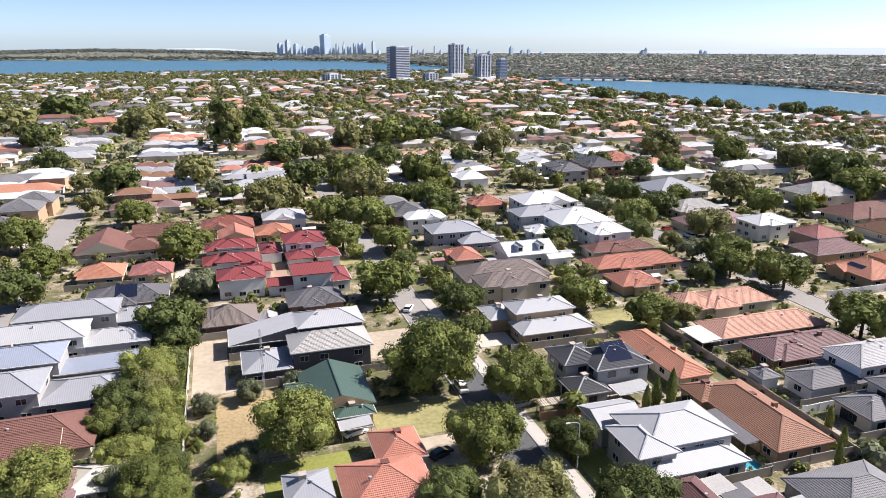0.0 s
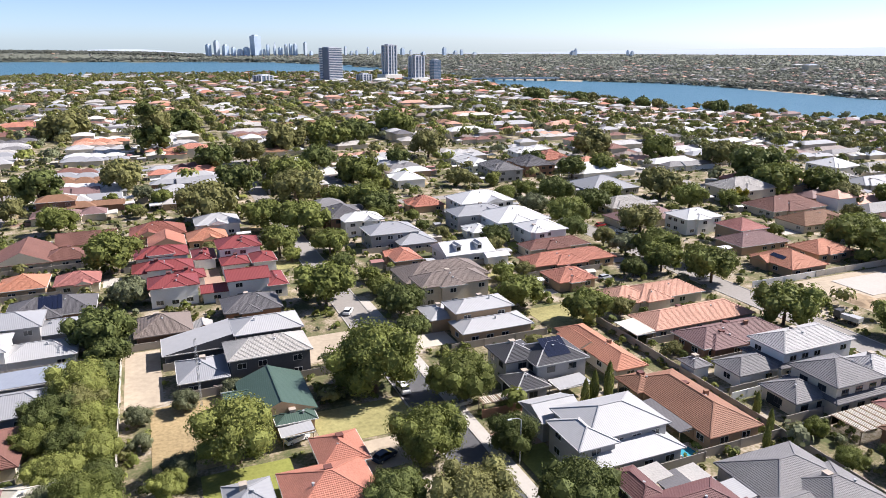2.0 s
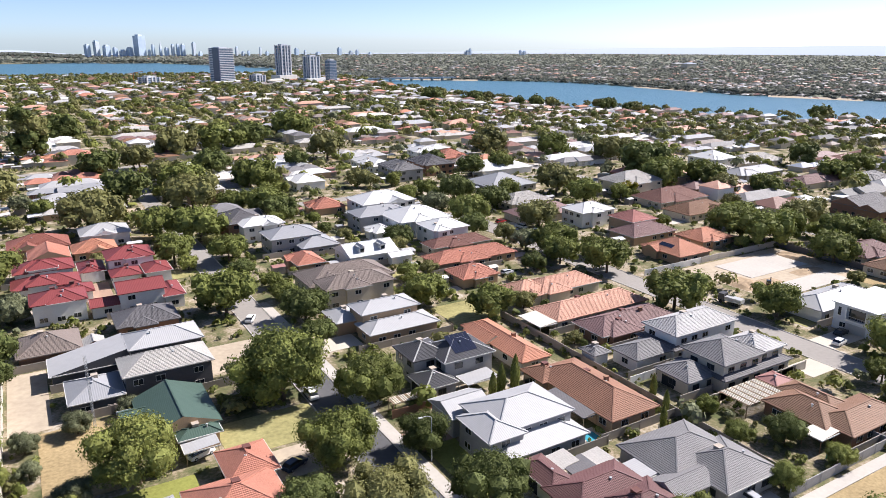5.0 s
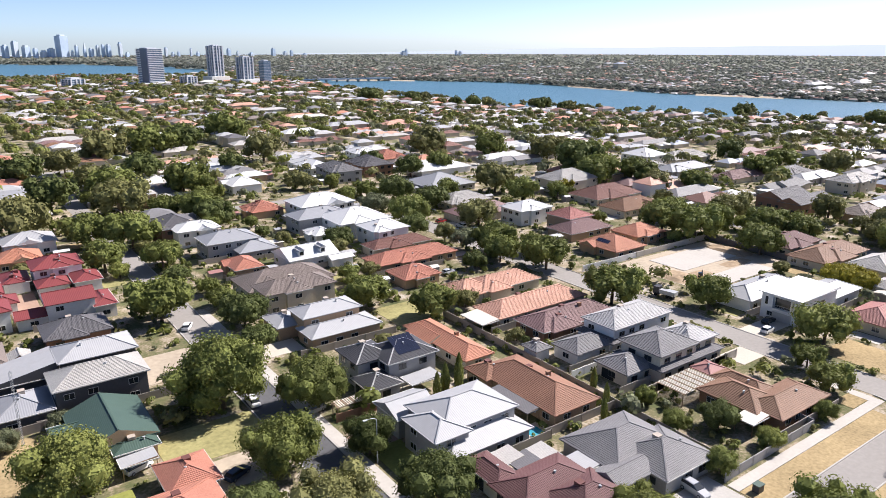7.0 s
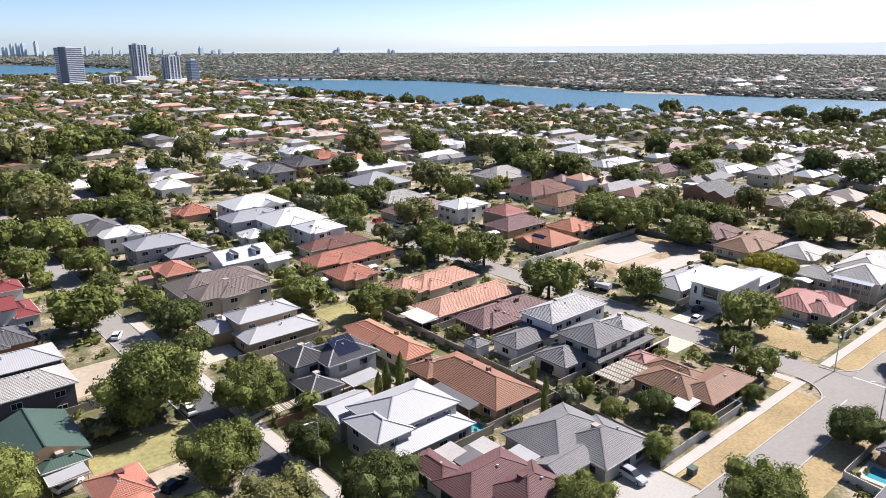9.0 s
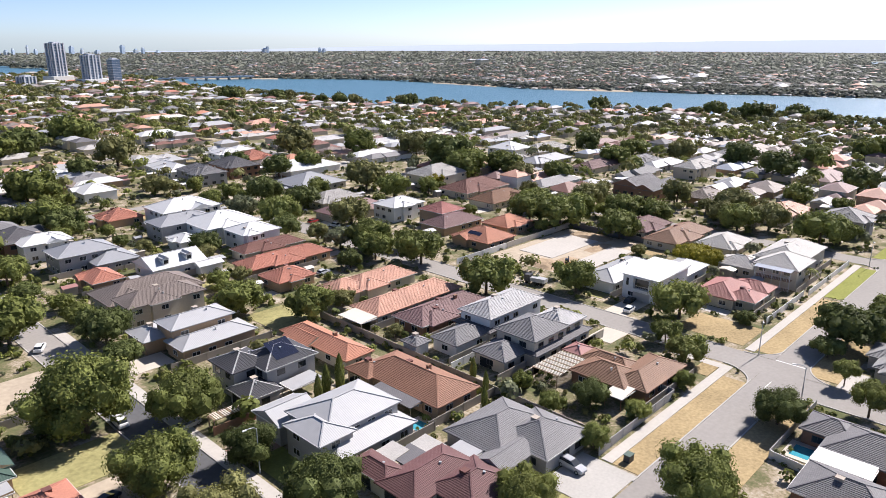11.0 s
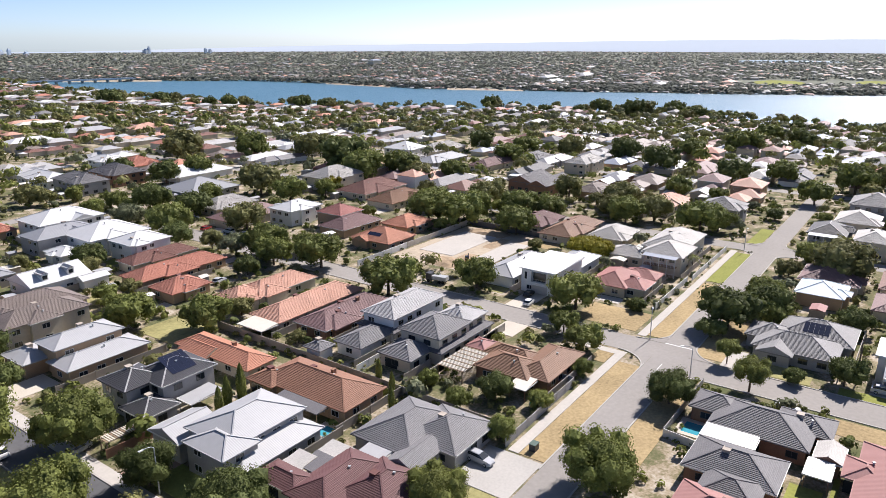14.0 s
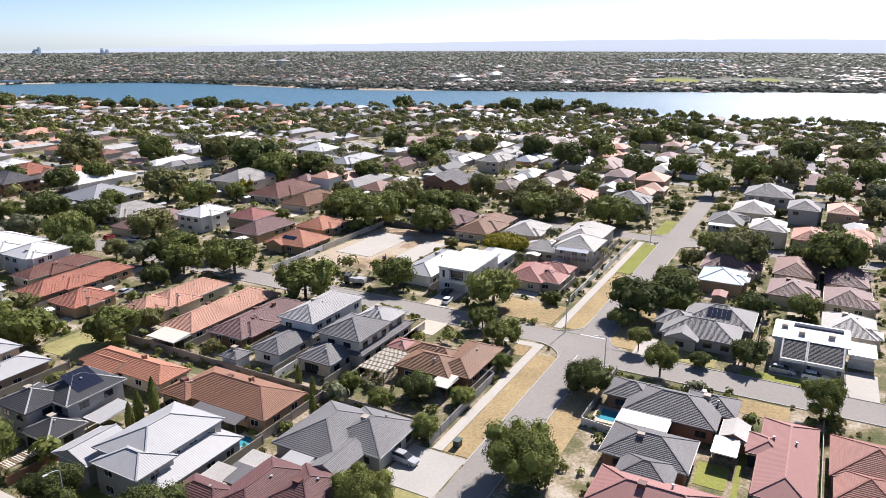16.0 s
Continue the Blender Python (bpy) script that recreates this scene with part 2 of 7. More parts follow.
def roof_form(x0, x1, y0, y1, z, kind, pitch):
    """Slopes, gable ends and capped lines of a roof over a rectangle of eaves."""
    w, d = x1 - x0, y1 - y0
    t = math.tan(radians(pitch))
    a, b, c, e = (x0, y0, z), (x1, y0, z), (x1, y1, z), (x0, y1, z)
    if kind == "hip":
        h = min(w, d) / 2 * t
        if w >= d:
            p, q = (x0 + d / 2, (y0 + y1) / 2, z + h), (x1 - d / 2, (y0 + y1) / 2, z + h)
            return [[a, b, q, p], [b, c, q], [c, e, p, q], [e, a, p]], [], [(p, q), (a, p), (e, p), (b, q), (c, q)]
        p, q = ((x0 + x1) / 2, y0 + w / 2, z + h), ((x0 + x1) / 2, y1 - w / 2, z + h)
        return [[a, b, p], [b, c, q, p], [c, e, q], [e, a, p, q]], [], [(p, q), (a, p), (b, p), (c, q), (e, q)]
    if kind == "gable":
        if w >= d:
            h = d / 2 * t
            p, q = (x0, (y0 + y1) / 2, z + h), (x1, (y0 + y1) / 2, z + h)
            return [[a, b, q, p], [c, e, p, q]], [[e, a, p], [b, c, q]], [(p, q)]
        h = w / 2 * t
        p, q = ((x0 + x1) / 2, y0, z + h), ((x0 + x1) / 2, y1, z + h)
        return [[b, c, q, p], [e, a, p, q]], [[a, b, p], [c, e, q]], [(p, q)]
    h = 0.35 if kind == "flat" else w * t * (0.9 if kind == "lean" else 0.5)
    p, q = (x1, y0, z + h), (x1, y1, z + h)
    return [[a, p, q, e]], [[a, b, p], [c, e, q], [b, c, q, p]], []


def window_meshes():
    fr, gl = Build(), Build()
    fr.box(-0.9, 0.9, -0.05, 0.0, -0.62, -0.54), fr.box(-0.9, 0.9, -0.05, 0.0, 0.54, 0.62)
    for x in (-0.9, -0.03, 0.83):
        fr.box(x, x + 0.07, -0.05, 0.0, -0.54, 0.54)
    gl.box(-0.83, 0.83, -0.025, 0.0, -0.54, 0.54)
    door = Build()
    for k in range(5):
        door.box(-2.4, 2.4, -0.05 - 0.015 * (k % 2), 0.0, 0.02 + 0.44 * k, 0.45 + 0.44 * k)
    chim = Build()
    chim.box(-0.45, 0.45, -0.3, 0.3, -1.2, 0.75), chim.box(-0.5, 0.5, -0.35, 0.35, 0.75, 0.87)
    vent = Build()
    vent.rod((0, 0, -0.3), (0, 0, 0.35), 0.28, None, 8), vent.rod((0, 0, 0.35), (0, 0, 0.5), 0.42, None, 8)
    cooler = Build()
    cooler.box(-0.55, 0.55, -0.55, 0.55, -0.5, 0.62), cooler.box(-0.6, 0.6, -0.6, 0.6, 0.62, 0.72)
    slide = Build()
    slide.box(-1.6, 1.6, -0.04, 0.0, 0.05, 2.15)
    sol = Build()
    sol.box(-0.5, 0.5, -0.83, 0.83, 0.06, 0.10)
    return (fr.mesh("window", M_FRAME), fr.mesh("window", M_DARKFRAME), gl.mesh("pane", M_GLASS), door.mesh("garage_door", M_DOOR),
            chim.mesh("chimney", WALL["brick"]), vent.mesh("roof_vent", M_STEEL), sol.mesh("solar_panel", M_SOLAR),
            cooler.mesh("air_cooler", M_COOLER), cooler.mesh("air_cooler", M_BROWNCOOLER), slide.mesh("sliding_door", M_GLASS))


FRAME_PALE, FRAME_DARK, PANE, GARAGE_DOOR, CHIMNEY, VENT, SOLAR, COOLER, COOLER_BROWN, SLIDING = window_meshes()
TAKEN = []  # footprints of what stands on the ground


def house(wall, rects, faces="", detail=2, chimney=False, solar=0, garage="", group=""):
    """A house of one or more wings. Each wing: x0, x1, y0, y1 of the eaves, their height, kind of roof and roof colour."""
    bx0, bx1 = min(r[0] for r in rects), max(r[1] for r in rects)
    by0, by1 = min(r[2] for r in rects), max(r[3] for r in rects)
    cx, cy = (bx0 + bx1) / 2, (by0 + by1) / 2
    gz = ground_z(cx, cy)
    tall = max(r[4] for r in rects)
    storeys = "two-storey" if tall > 4.6 else "single-storey"
    words = {"cream": "cream walls", "white": "white walls", "grey": "grey walls", "brick": "brick walls", "tan": "tan walls", "dark": "charcoal walls"}
    big = max(rects, key=lambda r: (r[1] - r[0]) * (r[3] - r[2]))
    shape = {"hip": "hipped", "gable": "gabled", "flat": "", "skillion": "sloping", "lean": "sloping"}[big[5]]
    lab = " ".join(f"{storeys} house with {words[wall]} and a {LOOKS[big[6]]} {shape} roof".split())
    root = thing("house", cx, cy, gz, lab, "house", group)
    if len(rects) == 1 and big[5] == "hip" and min(big[1] - big[0], big[3] - big[2]) > 7:
        # a lower wing that breaks the front of a plain hipped roof
        x0, x1, y0, y1, ze, kind, colour = big
        k = int(cx + cy) % 3
        if x1 - x0 > y1 - y0:
            a = x0 + (x1 - x0) * (0.08, 0.45, 0.25)[k]
            rects = rects + [(a, a + (x1 - x0) * 0.38, y0 - 1.1, y0 + (y1 - y0) * 0.62, ze - 0.05, ("hip", "gable", "hip")[k], colour)]
        else:
            a = y0 + (y1 - y0) * (0.10, 0.5, 0.3)[k]
            rects = rects + [(x0 - 1.1, x0 + (x1 - x0) * 0.62, a, a + (y1 - y0) * 0.38, ze - 0.05, ("hip", "gable", "hip")[k], colour)]
    dark = big[6] in ("darktile", "darkgrey", "greytile", "maroon", "bluegrey")
    rng = random.Random(int(cx * 31 + cy * 17))
    for x0, x1, y0, y1, ze, kind, colour in rects:
        TAKEN.append((x0, x1, y0, y1))
        x0, x1, y0, y1 = x0 - cx, x1 - cx, y0 - cy, y1 - cy
        o = 0.5 if min(x1 - x0, y1 - y0) > 3 else 0.2
        wb = Build()
        open_sided = kind == "flat" and ze < 2.65
        if open_sided:
            for px in (x0 + 0.2, x1 - 0.3):
                for py in (y0 + 0.2, y1 - 0.3):
                    wb.box(px, px + 0.12, py, py + 0.12, -0.6, ze)
        else:
            wb.box(x0 + o, x1 - o, y0 + o, y1 - o, -1.5, ze)
        slopes, ends, lines = roof_form(x0, x1, y0, y1, ze + 0.12, kind, 24 if colour in TILED else 21)
        for e in ends:
            wb.poly(e)
        part("wall", wb, WALL[wall], root)
        rb = Build()
        step = {3: 0.34, 2: 0.34, 1: 0}[detail] if colour in TILED and kind != "flat" else 0
        for s in slopes:
            bands(rb, s, 0.075, step)
        rb.box(x0, x1, y0, y1, ze + 0.02, ze + 0.1)
        roof = part("roof", rb, ROOF[colour], root)
        gb = Build()
        for ax in ((x0 - 0.12, x1 + 0.12, y0 - 0.12, y0), (x0 - 0.12, x1 + 0.12, y1, y1 + 0.12), (x0 - 0.12, x0, y0, y1), (x1, x1 + 0.12, y0, y1)):
            gb.box(*ax, ze - 0.06, ze + 0.13)
        part("gutter", gb, M_TRIM if rng.random() < 0.25 else ROOF[colour], root)
        if lines and detail > 1:
            cb = Build()
            for a, b in lines:
                cb.rod(Vector(a) + Vector((0, 0, 0.05)), Vector(b) + Vector((0, 0, 0.05)), 0.26, 0.10)
            part("ridge_cap", cb, ROOF["whitetile"] if colour == "darktile" else ROOF[colour], roof)
        if open_sided or kind == "skillion" and ze < 2.5:
            continue
        # windows on each storey
        floors = [1.45] if ze < 4.6 else [1.45, 4.3]
        sides = [("s", x1 - x0, 0), ("w", y1 - y0, 270)] + ([("n", x1 - x0, 180), ("e", y1 - y0, 90)] if detail > 2 else [])
        for key, run, turn in sides:
            n = int((run - 2.0) / 3.4)
            for f in floors:
                for k in range(n):
                    u = (k + 0.5) / n * (run - 2.0) - (run - 2.0) / 2 + rng.uniform(-0.3, 0.3)
                    if rng.random() < (0.22 if detail > 2 else 0.35 if detail > 1 else 0.55):
                        continue
                    mx, my = (x0 + x1) / 2, (y0 + y1) / 2
                    at = {"s": (mx + u, y0 + o), "n": (mx + u, y1 - o), "w": (x0 + o, my + u), "e": (x1 - o, my + u)}[key]
                    w = share("window", FRAME_DARK if dark else FRAME_PALE, root, pose(at[0], at[1], f, 0, 0, turn))
                    if detail > 1:
                        share("pane", PANE, w, Matrix())
        if detail > 1 and kind == "hip" and rng.random() < 0.7:
            w, d = x1 - x0, y1 - y0
            h = min(w, d) / 2 * math.tan(radians(22))
            if rng.random() < 0.5:
                share("air_cooler", COOLER_BROWN if colour in WARM_ROOFS else COOLER, roof, pose((x0 + x1) / 2 + rng.uniform(-0.12, 0.12) * w, (y0 + y1) / 2 + 0.1 * d, ze + 0.1 + h * 0.8))
            if detail > 2 and ze < 4.6 and d > 5:
                share("sliding_door", SLIDING, root, pose(x0 + o, (y0 + y1) / 2 + 1.0, 0, 0, 0, 270))
            share("roof_vent", VENT, roof, pose((x0 + x1) / 2 + rng.uniform(-0.2, 0.2) * w, (y0 + y1) / 2 - 0.12 * d, ze + 0.1 + h * 0.76))
    x0, x1, y0, y1, ze, kind, colour = big
    w, d = x1 - x0, y1 - y0
    h = min(w, d) / 2 * math.tan(radians(24 if colour in TILED else 21))
    if chimney:
        share("chimney", CHIMNEY, root, pose((x0 + x1) / 2 + 0.12 * w - cx, (y0 + y1) / 2 - 0.1 * d - cy, ze + h * 0.85))
    tilt = 24 if colour in TILED else 21
    for k in range(solar):
        # rows of panels on the slope that looks back along y, or along x
        i, j = k % 5, k // 5
        if w >= d:
            yy = y0 + d * 0.22 + j * 1.55
            share("solar_panel", SOLAR, root, pose((x0 + x1) / 2 - 2.1 + i * 1.05 - cx, yy - cy, ze + 0.14 + (yy - y0) * math.tan(radians(tilt)), tilt, 0, 0))
        else:
            xx = x0 + w * 0.22 + j * 1.55
            share("solar_panel", SOLAR, root, pose(xx - cx, (y0 + y1) / 2 - 2.1 + i * 1.05 - cy, ze + 0.14 + (xx - x0) * math.tan(radians(tilt)), tilt, 0, -90))
    for spot in garage.split():
        # side of the house, place along it
        key, along = spot[0], float(spot[1:])
        r = rects[0]
        at = {"s": (along, r[2] + 0.5, 0), "w": (r[0] + 0.5, along, 270), "e": (r[1] - 0.5, along, 90)}[key]
        share("garage_door", GARAGE_DOOR, root, pose(at[0] - cx, at[1] - cy, 0, 0, 0, at[2]))
    return root


# ---- ground, water, streets ----
def ground_sheet():
    rings = [0] + [20 * 1.045 ** k for k in range(127)]
    rings = [r for r in rings if r < 4950] + [4950]
    step = 2
    verts, faces = [], []
    count = 360 // step
    for r in rings:
        for k in range(count):
            az = radians(k * step)
            x, y = r * math.sin(az), r * math.cos(az)
            verts.append((x, y, ground_z(x, y)))
    for i in range(len(rings) - 1):
        for k in range(count):
            j = (k + 1) % count
            faces.append((i * count + k, (i + 1) * count + k, (i + 1) * count + j, i * count + j))
    me = bpy.data.meshes.new("ground")
    me.from_pydata(verts, [], faces)
    me.polygons.foreach_set("use_smooth", [True] * len(faces))
    m = material("suburban soil", (0.30, 0.25, 0.15), 0.95, 0.1, 0.3, 0.5, 0.03, 0.0, 0.3)
    nt = m.node_tree
    geo = nt.nodes.new("ShaderNodeNewGeometry")
    layers = []
    for scale, detail in ((0.16, 4.0), (1.7, 6.0)):
        n = nt.nodes.new("ShaderNodeTexNoise")
        n.inputs["Scale"].default_value, n.inputs["Detail"].default_value = scale, detail
        nt.links.new(geo.outputs["Position"], n.inputs["Vector"])
        layers.append(n.outputs["Fac"])
    blend = nt.nodes.new("ShaderNodeMath")
    blend.operation = "MULTIPLY_ADD"
    blend.inputs[1].default_value = 0.45
    nt.links.new(layers[1], blend.inputs[0])
    nt.links.new(layers[0], blend.inputs[2])
    ramp = nt.nodes.new("ShaderNodeValToRGB")
    stops = ramp.color_ramp.elements
    stops[0].position, stops[0].color = 0.56, (0.10, 0.112, 0.050, 1)
    stops[1].position, stops[1].color = 0.93, (0.46, 0.41, 0.34, 1)
    stop = stops.new(0.70)
    stop.color = (0.17, 0.155, 0.085, 1)
    stop = stops.new(0.79)
    stop.color = (0.30, 0.245, 0.17, 1)
    nt.links.new(blend.outputs[0], ramp.inputs["Fac"])
    nt.links.new(ramp.outputs["Color"], nt.nodes["Principled BSDF"].inputs["Base Color"])
    me.materials.append(m)
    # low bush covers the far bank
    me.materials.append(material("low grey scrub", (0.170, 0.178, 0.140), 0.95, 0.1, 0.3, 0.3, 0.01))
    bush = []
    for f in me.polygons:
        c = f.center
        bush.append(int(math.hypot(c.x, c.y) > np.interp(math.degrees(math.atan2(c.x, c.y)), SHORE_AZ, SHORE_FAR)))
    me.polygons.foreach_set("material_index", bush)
    tagged(new("ground", me), "gently sloping suburban ground of dry grass and soil", "ground", kind="structure")


def water_sheet():
    b = Build()
    b.poly([(-4900, -4900, WATER), (4900, -4900, WATER), (4900, 4900, WATER), (-4900, 4900, WATER)])
    m = bpy.data.materials.new("river water")
    m.use_nodes = True
    nt = m.node_tree
    p = nt.nodes["Principled BSDF"]
    p.inputs["Base Color"].default_value = (0.060, 0.155, 0.215, 1)
    p.inputs["Roughness"].default_value = 0.34
    geo = nt.nodes.new("ShaderNodeNewGeometry")
    n = nt.nodes.new("ShaderNodeTexNoise")
    n.inputs["Scale"].default_value, n.inputs["Detail"].default_value = 0.35, 5.0
    bn = nt.nodes.new("ShaderNodeBump")
    bn.inputs["Strength"].default_value, bn.inputs["Distance"].default_value = 1.0, 1.2
    nt.links.new(geo.outputs["Position"], n.inputs["Vector"])
    nt.links.new(n.outputs["Fac"], bn.inputs["Height"])
    nt.links.new(bn.outputs["Normal"], p.inputs["Normal"])
    ob = new("water", b.mesh("water", m))
    tagged(ob, "wide blue river with small ripples and sun glint", "water", kind="structure")


ground_sheet()
water_sheet()
LANES = []


def slab(name, mat, x0, x1, y0, y1, top, label, category, lane=False, thick=0.25):
    b = Build()
    n = max(1, int(max(x1 - x0, y1 - y0) / 40))
    for k in range(n):
        if x1 - x0 > y1 - y0:
            xa, xb, ya, yb = x0 + (x1 - x0) * k / n, x0 + (x1 - x0) * (k + 1) / n, y0, y1
        else:
            xa, xb, ya, yb = x0, x1, y0 + (y1 - y0) * k / n, y0 + (y1 - y0) * (k + 1) / n
        z = [ground_z(xa, ya), ground_z(xb, ya), ground_z(xb, yb), ground_z(xa, yb)]
        up = [(xa, ya, z[0] + top), (xb, ya, z[1] + top), (xb, yb, z[2] + top), (xa, yb, z[3] + top)]
        dn = [(p[0], p[1], p[2] - thick) for p in up]
        b.poly(up)
        for i in range(4):
            j = (i + 1) % 4
            b.poly([dn[i], dn[j], up[j], up[i]])
    ob = new(name, b.mesh(name, mat))
    if lane:
        LANES.append((x0, x1, y0, y1))
    return tagged(ob, label, category, kind="structure")


# side streets along y, the avenue and cross streets along x
slab("road", M_DARKASPHALT, 40.0, 47.0, 30, 152, 0.03, "dark asphalt street between concrete kerbs", "road", True)
slab("road", M_ASPHALT, 40.0, 47.0, 152, 420, 0.03, "grey asphalt side street lined with trees", "road", True)
slab("road", M_ASPHALT, 140.2, 148.6, 44.2, 235, 0.035, "grey asphalt side street", "road", True)
slab("road", M_ASPHALT, 135.0, 144.0, -70, 37.4, 0.035, "grey asphalt side street in front of a modern house", "road", True)
slab("road", M_ASPHALT, 62, 420, 37.4, 44.2, 0.03, "wide pale grey asphalt avenue", "road", True)
slab("road", M_ASPHALT, 236, 244, 44.2, 420, 0.035, "grey asphalt side street", "road", True)
slab("road", M_ASPHALT, 236, 244, -90, 37.4, 0.035, "grey asphalt side street", "road", True)
slab("road", M_ASPHALT, -62, -53, 120, 420, 0.03, "pale asphalt street with a bend", "road", True)
slab("road", M_ASPHALT, 340, 347, -60, 420, 0.03, "grey asphalt side street", "road", True)
slab("road", M_ASPHALT, 47, 236, 277, 284, 0.04, "grey asphalt cross street", "road", True)
slab("road", M_ASPHALT, -53, 420, 412, 420, 0.045, "grey asphalt cross street", "road", True)
for a, b_, c, d in ((39.75, 40.0, 30, 277), (47.0, 47.25, 30, 277), (139.95, 140.2, 56, 235), (148.6, 148.85, 56, 235), (89, 136, 44.2, 44.45),
                    (62, 132, 37.15, 37.4), (152, 234, 44.2, 44.45), (150, 234, 37.15, 37.4), (134.75, 135.0, -70, 32), (144.0, 144.25, -70, 32)):
    slab("kerb", M_KERB, a, b_, c, d, 0.14, "low concrete kerb along the street", "kerb")
slab("pavement", M_CONCRETE, 47.3, 49.6, 60, 170, 0.09, "pale concrete footpath beside the street", "pavement", True)
slab("pavement", M_CONCRETE, 91, 137, 49.2, 51.2, 0.09, "pale concrete footpath beside the avenue", "pavement", True)
slab("pavement", M_CONCRETE, 150, 234, 49.0, 51.0, 0.09, "pale concrete footpath beside the avenue", "pavement", True)
slab("pavement", M_KERB, 79, 90.5, 44.5, 54.5, 0.08, "wide pale concrete driveway", "pavement", True)
slab("verge", M_DRY, 91, 134, 44.5, 49.1, 0.07, "strip of dry straw-coloured verge grass", "lawn", True)
slab("verge", M_DRY, 151, 196, 44.5, 48.9, 0.07, "strip of dry straw-coloured verge grass", "lawn", True)
slab("verge", M_LAWN, 198, 232, 44.5, 48.9, 0.07, "strip of green verge grass", "lawn", True)
slab("verge", M_LAWN, 246, 268, 44.5, 48.9, 0.07, "strip of green verge grass", "lawn", True)
slab("verge", M_DRY, 95, 132, 31.5, 37.1, 0.07, "patchy dry verge grass by the avenue", "lawn", True)
slab("verge", M_DRY, 146, 172, 30, 37.1, 0.07, "patchy dry verge grass by the avenue", "lawn", True)
slab("lawn", M_DRY, 151.5, 164, 52, 68, 0.06, "dry front lawn of a corner house", "lawn", True)
slab("lawn", M_FADED, 22, 39.5, 105, 117, 0.06, "mown green and yellow front lawn", "lawn", True)
slab("lawn", M_DRY, -5, 9, 106, 130, 0.06, "dry yellow back lawn", "lawn", True)
slab("lawn", M_LAWN, 2, 16, 84, 104, 0.06, "green back lawn", "lawn", True)
slab("lawn", M_FADED, 84, 97, 133, 148, 0.06, "green lawn behind a hedge", "lawn", True)
slab("lawn", M_LAWN, 144.5, 147.8, -10, 9, 0.06, "bright green front lawn", "lawn", True)
slab("lawn", M_FADED, 145, 151, 14, 26, 0.06, "dry green front lawn", "lawn", True)
slab("lawn", M_DRY, 128, 134, -1, 8, 0.06, "dry patch of front lawn", "lawn", True)
slab("lawn", M_LAWN, 101.5, 108.3, 6.3, 11.0, 0.06, "bright artificial lawn in a back yard", "lawn", True)
slab("lawn", M_LAWN, 98, 113.5, 4.5, 5.4, 0.06, "narrow strip of bright lawn beside a fence", "lawn", True)
slab("lawn", M_LAWN, 51, 57, 66, 92, 0.06, "green front garden lawn", "lawn", True)
slab("driveway", M_PAVERS, 49.7, 58, 92, 98, 0.08, "red brick paved driveway", "driveway", True)
slab("driveway", M_PAVERS, 8.8, 15.5, 191, 213, 0.08, "red brick paved courtyard between red-roofed townhouses", "driveway", True)
slab("lawn", M_FADED, 70.5, 78.8, 44.6, 50.5, 0.06, "yellow-green front verge lawn", "lawn", True)
slab("lawn", M_LAWN, 170, 178, 25.5, 30.5, 0.06, "bright green side lawn", "lawn", True)
slab("driveway", M_PALEPAVE, 49.7, 60, 121, 126, 0.08, "pale paved driveway", "driveway", True)
slab("driveway", M_PALEPAVE, 49.7, 60, 136, 143, 0.08, "pale paved driveway", "driveway", True)
slab("driveway", M_PALEPAVE, 132, 140, 74, 80, 0.08, "wide cream paved driveway", "driveway", True)
slab("driveway", M_PALEPAVE, 149, 161, 80, 86, 0.08, "white paved driveway of a white house", "driveway", True)
slab("driveway", M_CONCRETE, 144.3, 156.5, -15.8, -10.1, 0.08, "white concrete driveway", "driveway", True)
slab("driveway", M_CONCRETE, 144.4, 154, 26.5, 31, 0.08, "pale concrete driveway", "driveway", True)
slab("driveway", M_CONCRETE, 147.9, 155, -10.0, 4.0, 0.075, "white concrete drive along the house front", "driveway", True)
slab("driveway", M_SAND, 21, 39, 95, 104, 0.05, "sandy gravel driveway", "driveway", True)
slab("yard", M_SAND, 27, 39, 138, 152, 0.05, "cleared sandy building lot", "bare ground", True)
slab("yard", M_SAND, -9.5, -2.5, 131, 158, 0.05, "sandy back yard", "bare ground", True)
slab("yard", M_SAND, 165, 210, 107, 137.5, 0.05, "bare sandy construction site", "bare ground", True)
slab("house_slab", M_CONCRETE, 176, 203, 121, 134, 0.16, "fresh pale concrete house slab on a building site", "slab")
slab("house_slab", M_CONCRETE, 176, 200, 106.5, 114, 0.16, "fresh pale concrete house slab on a building site", "slab")
slab("road_marking", M_PAINT, 148.8, 149.1, 38, 44, 0.045, "white painted stop line", "marking", False, 0.02)
slab("road_marking", M_PAINT, 132, 138, 41.0, 41.15, 0.045, "white painted centre line", "marking", False, 0.02)


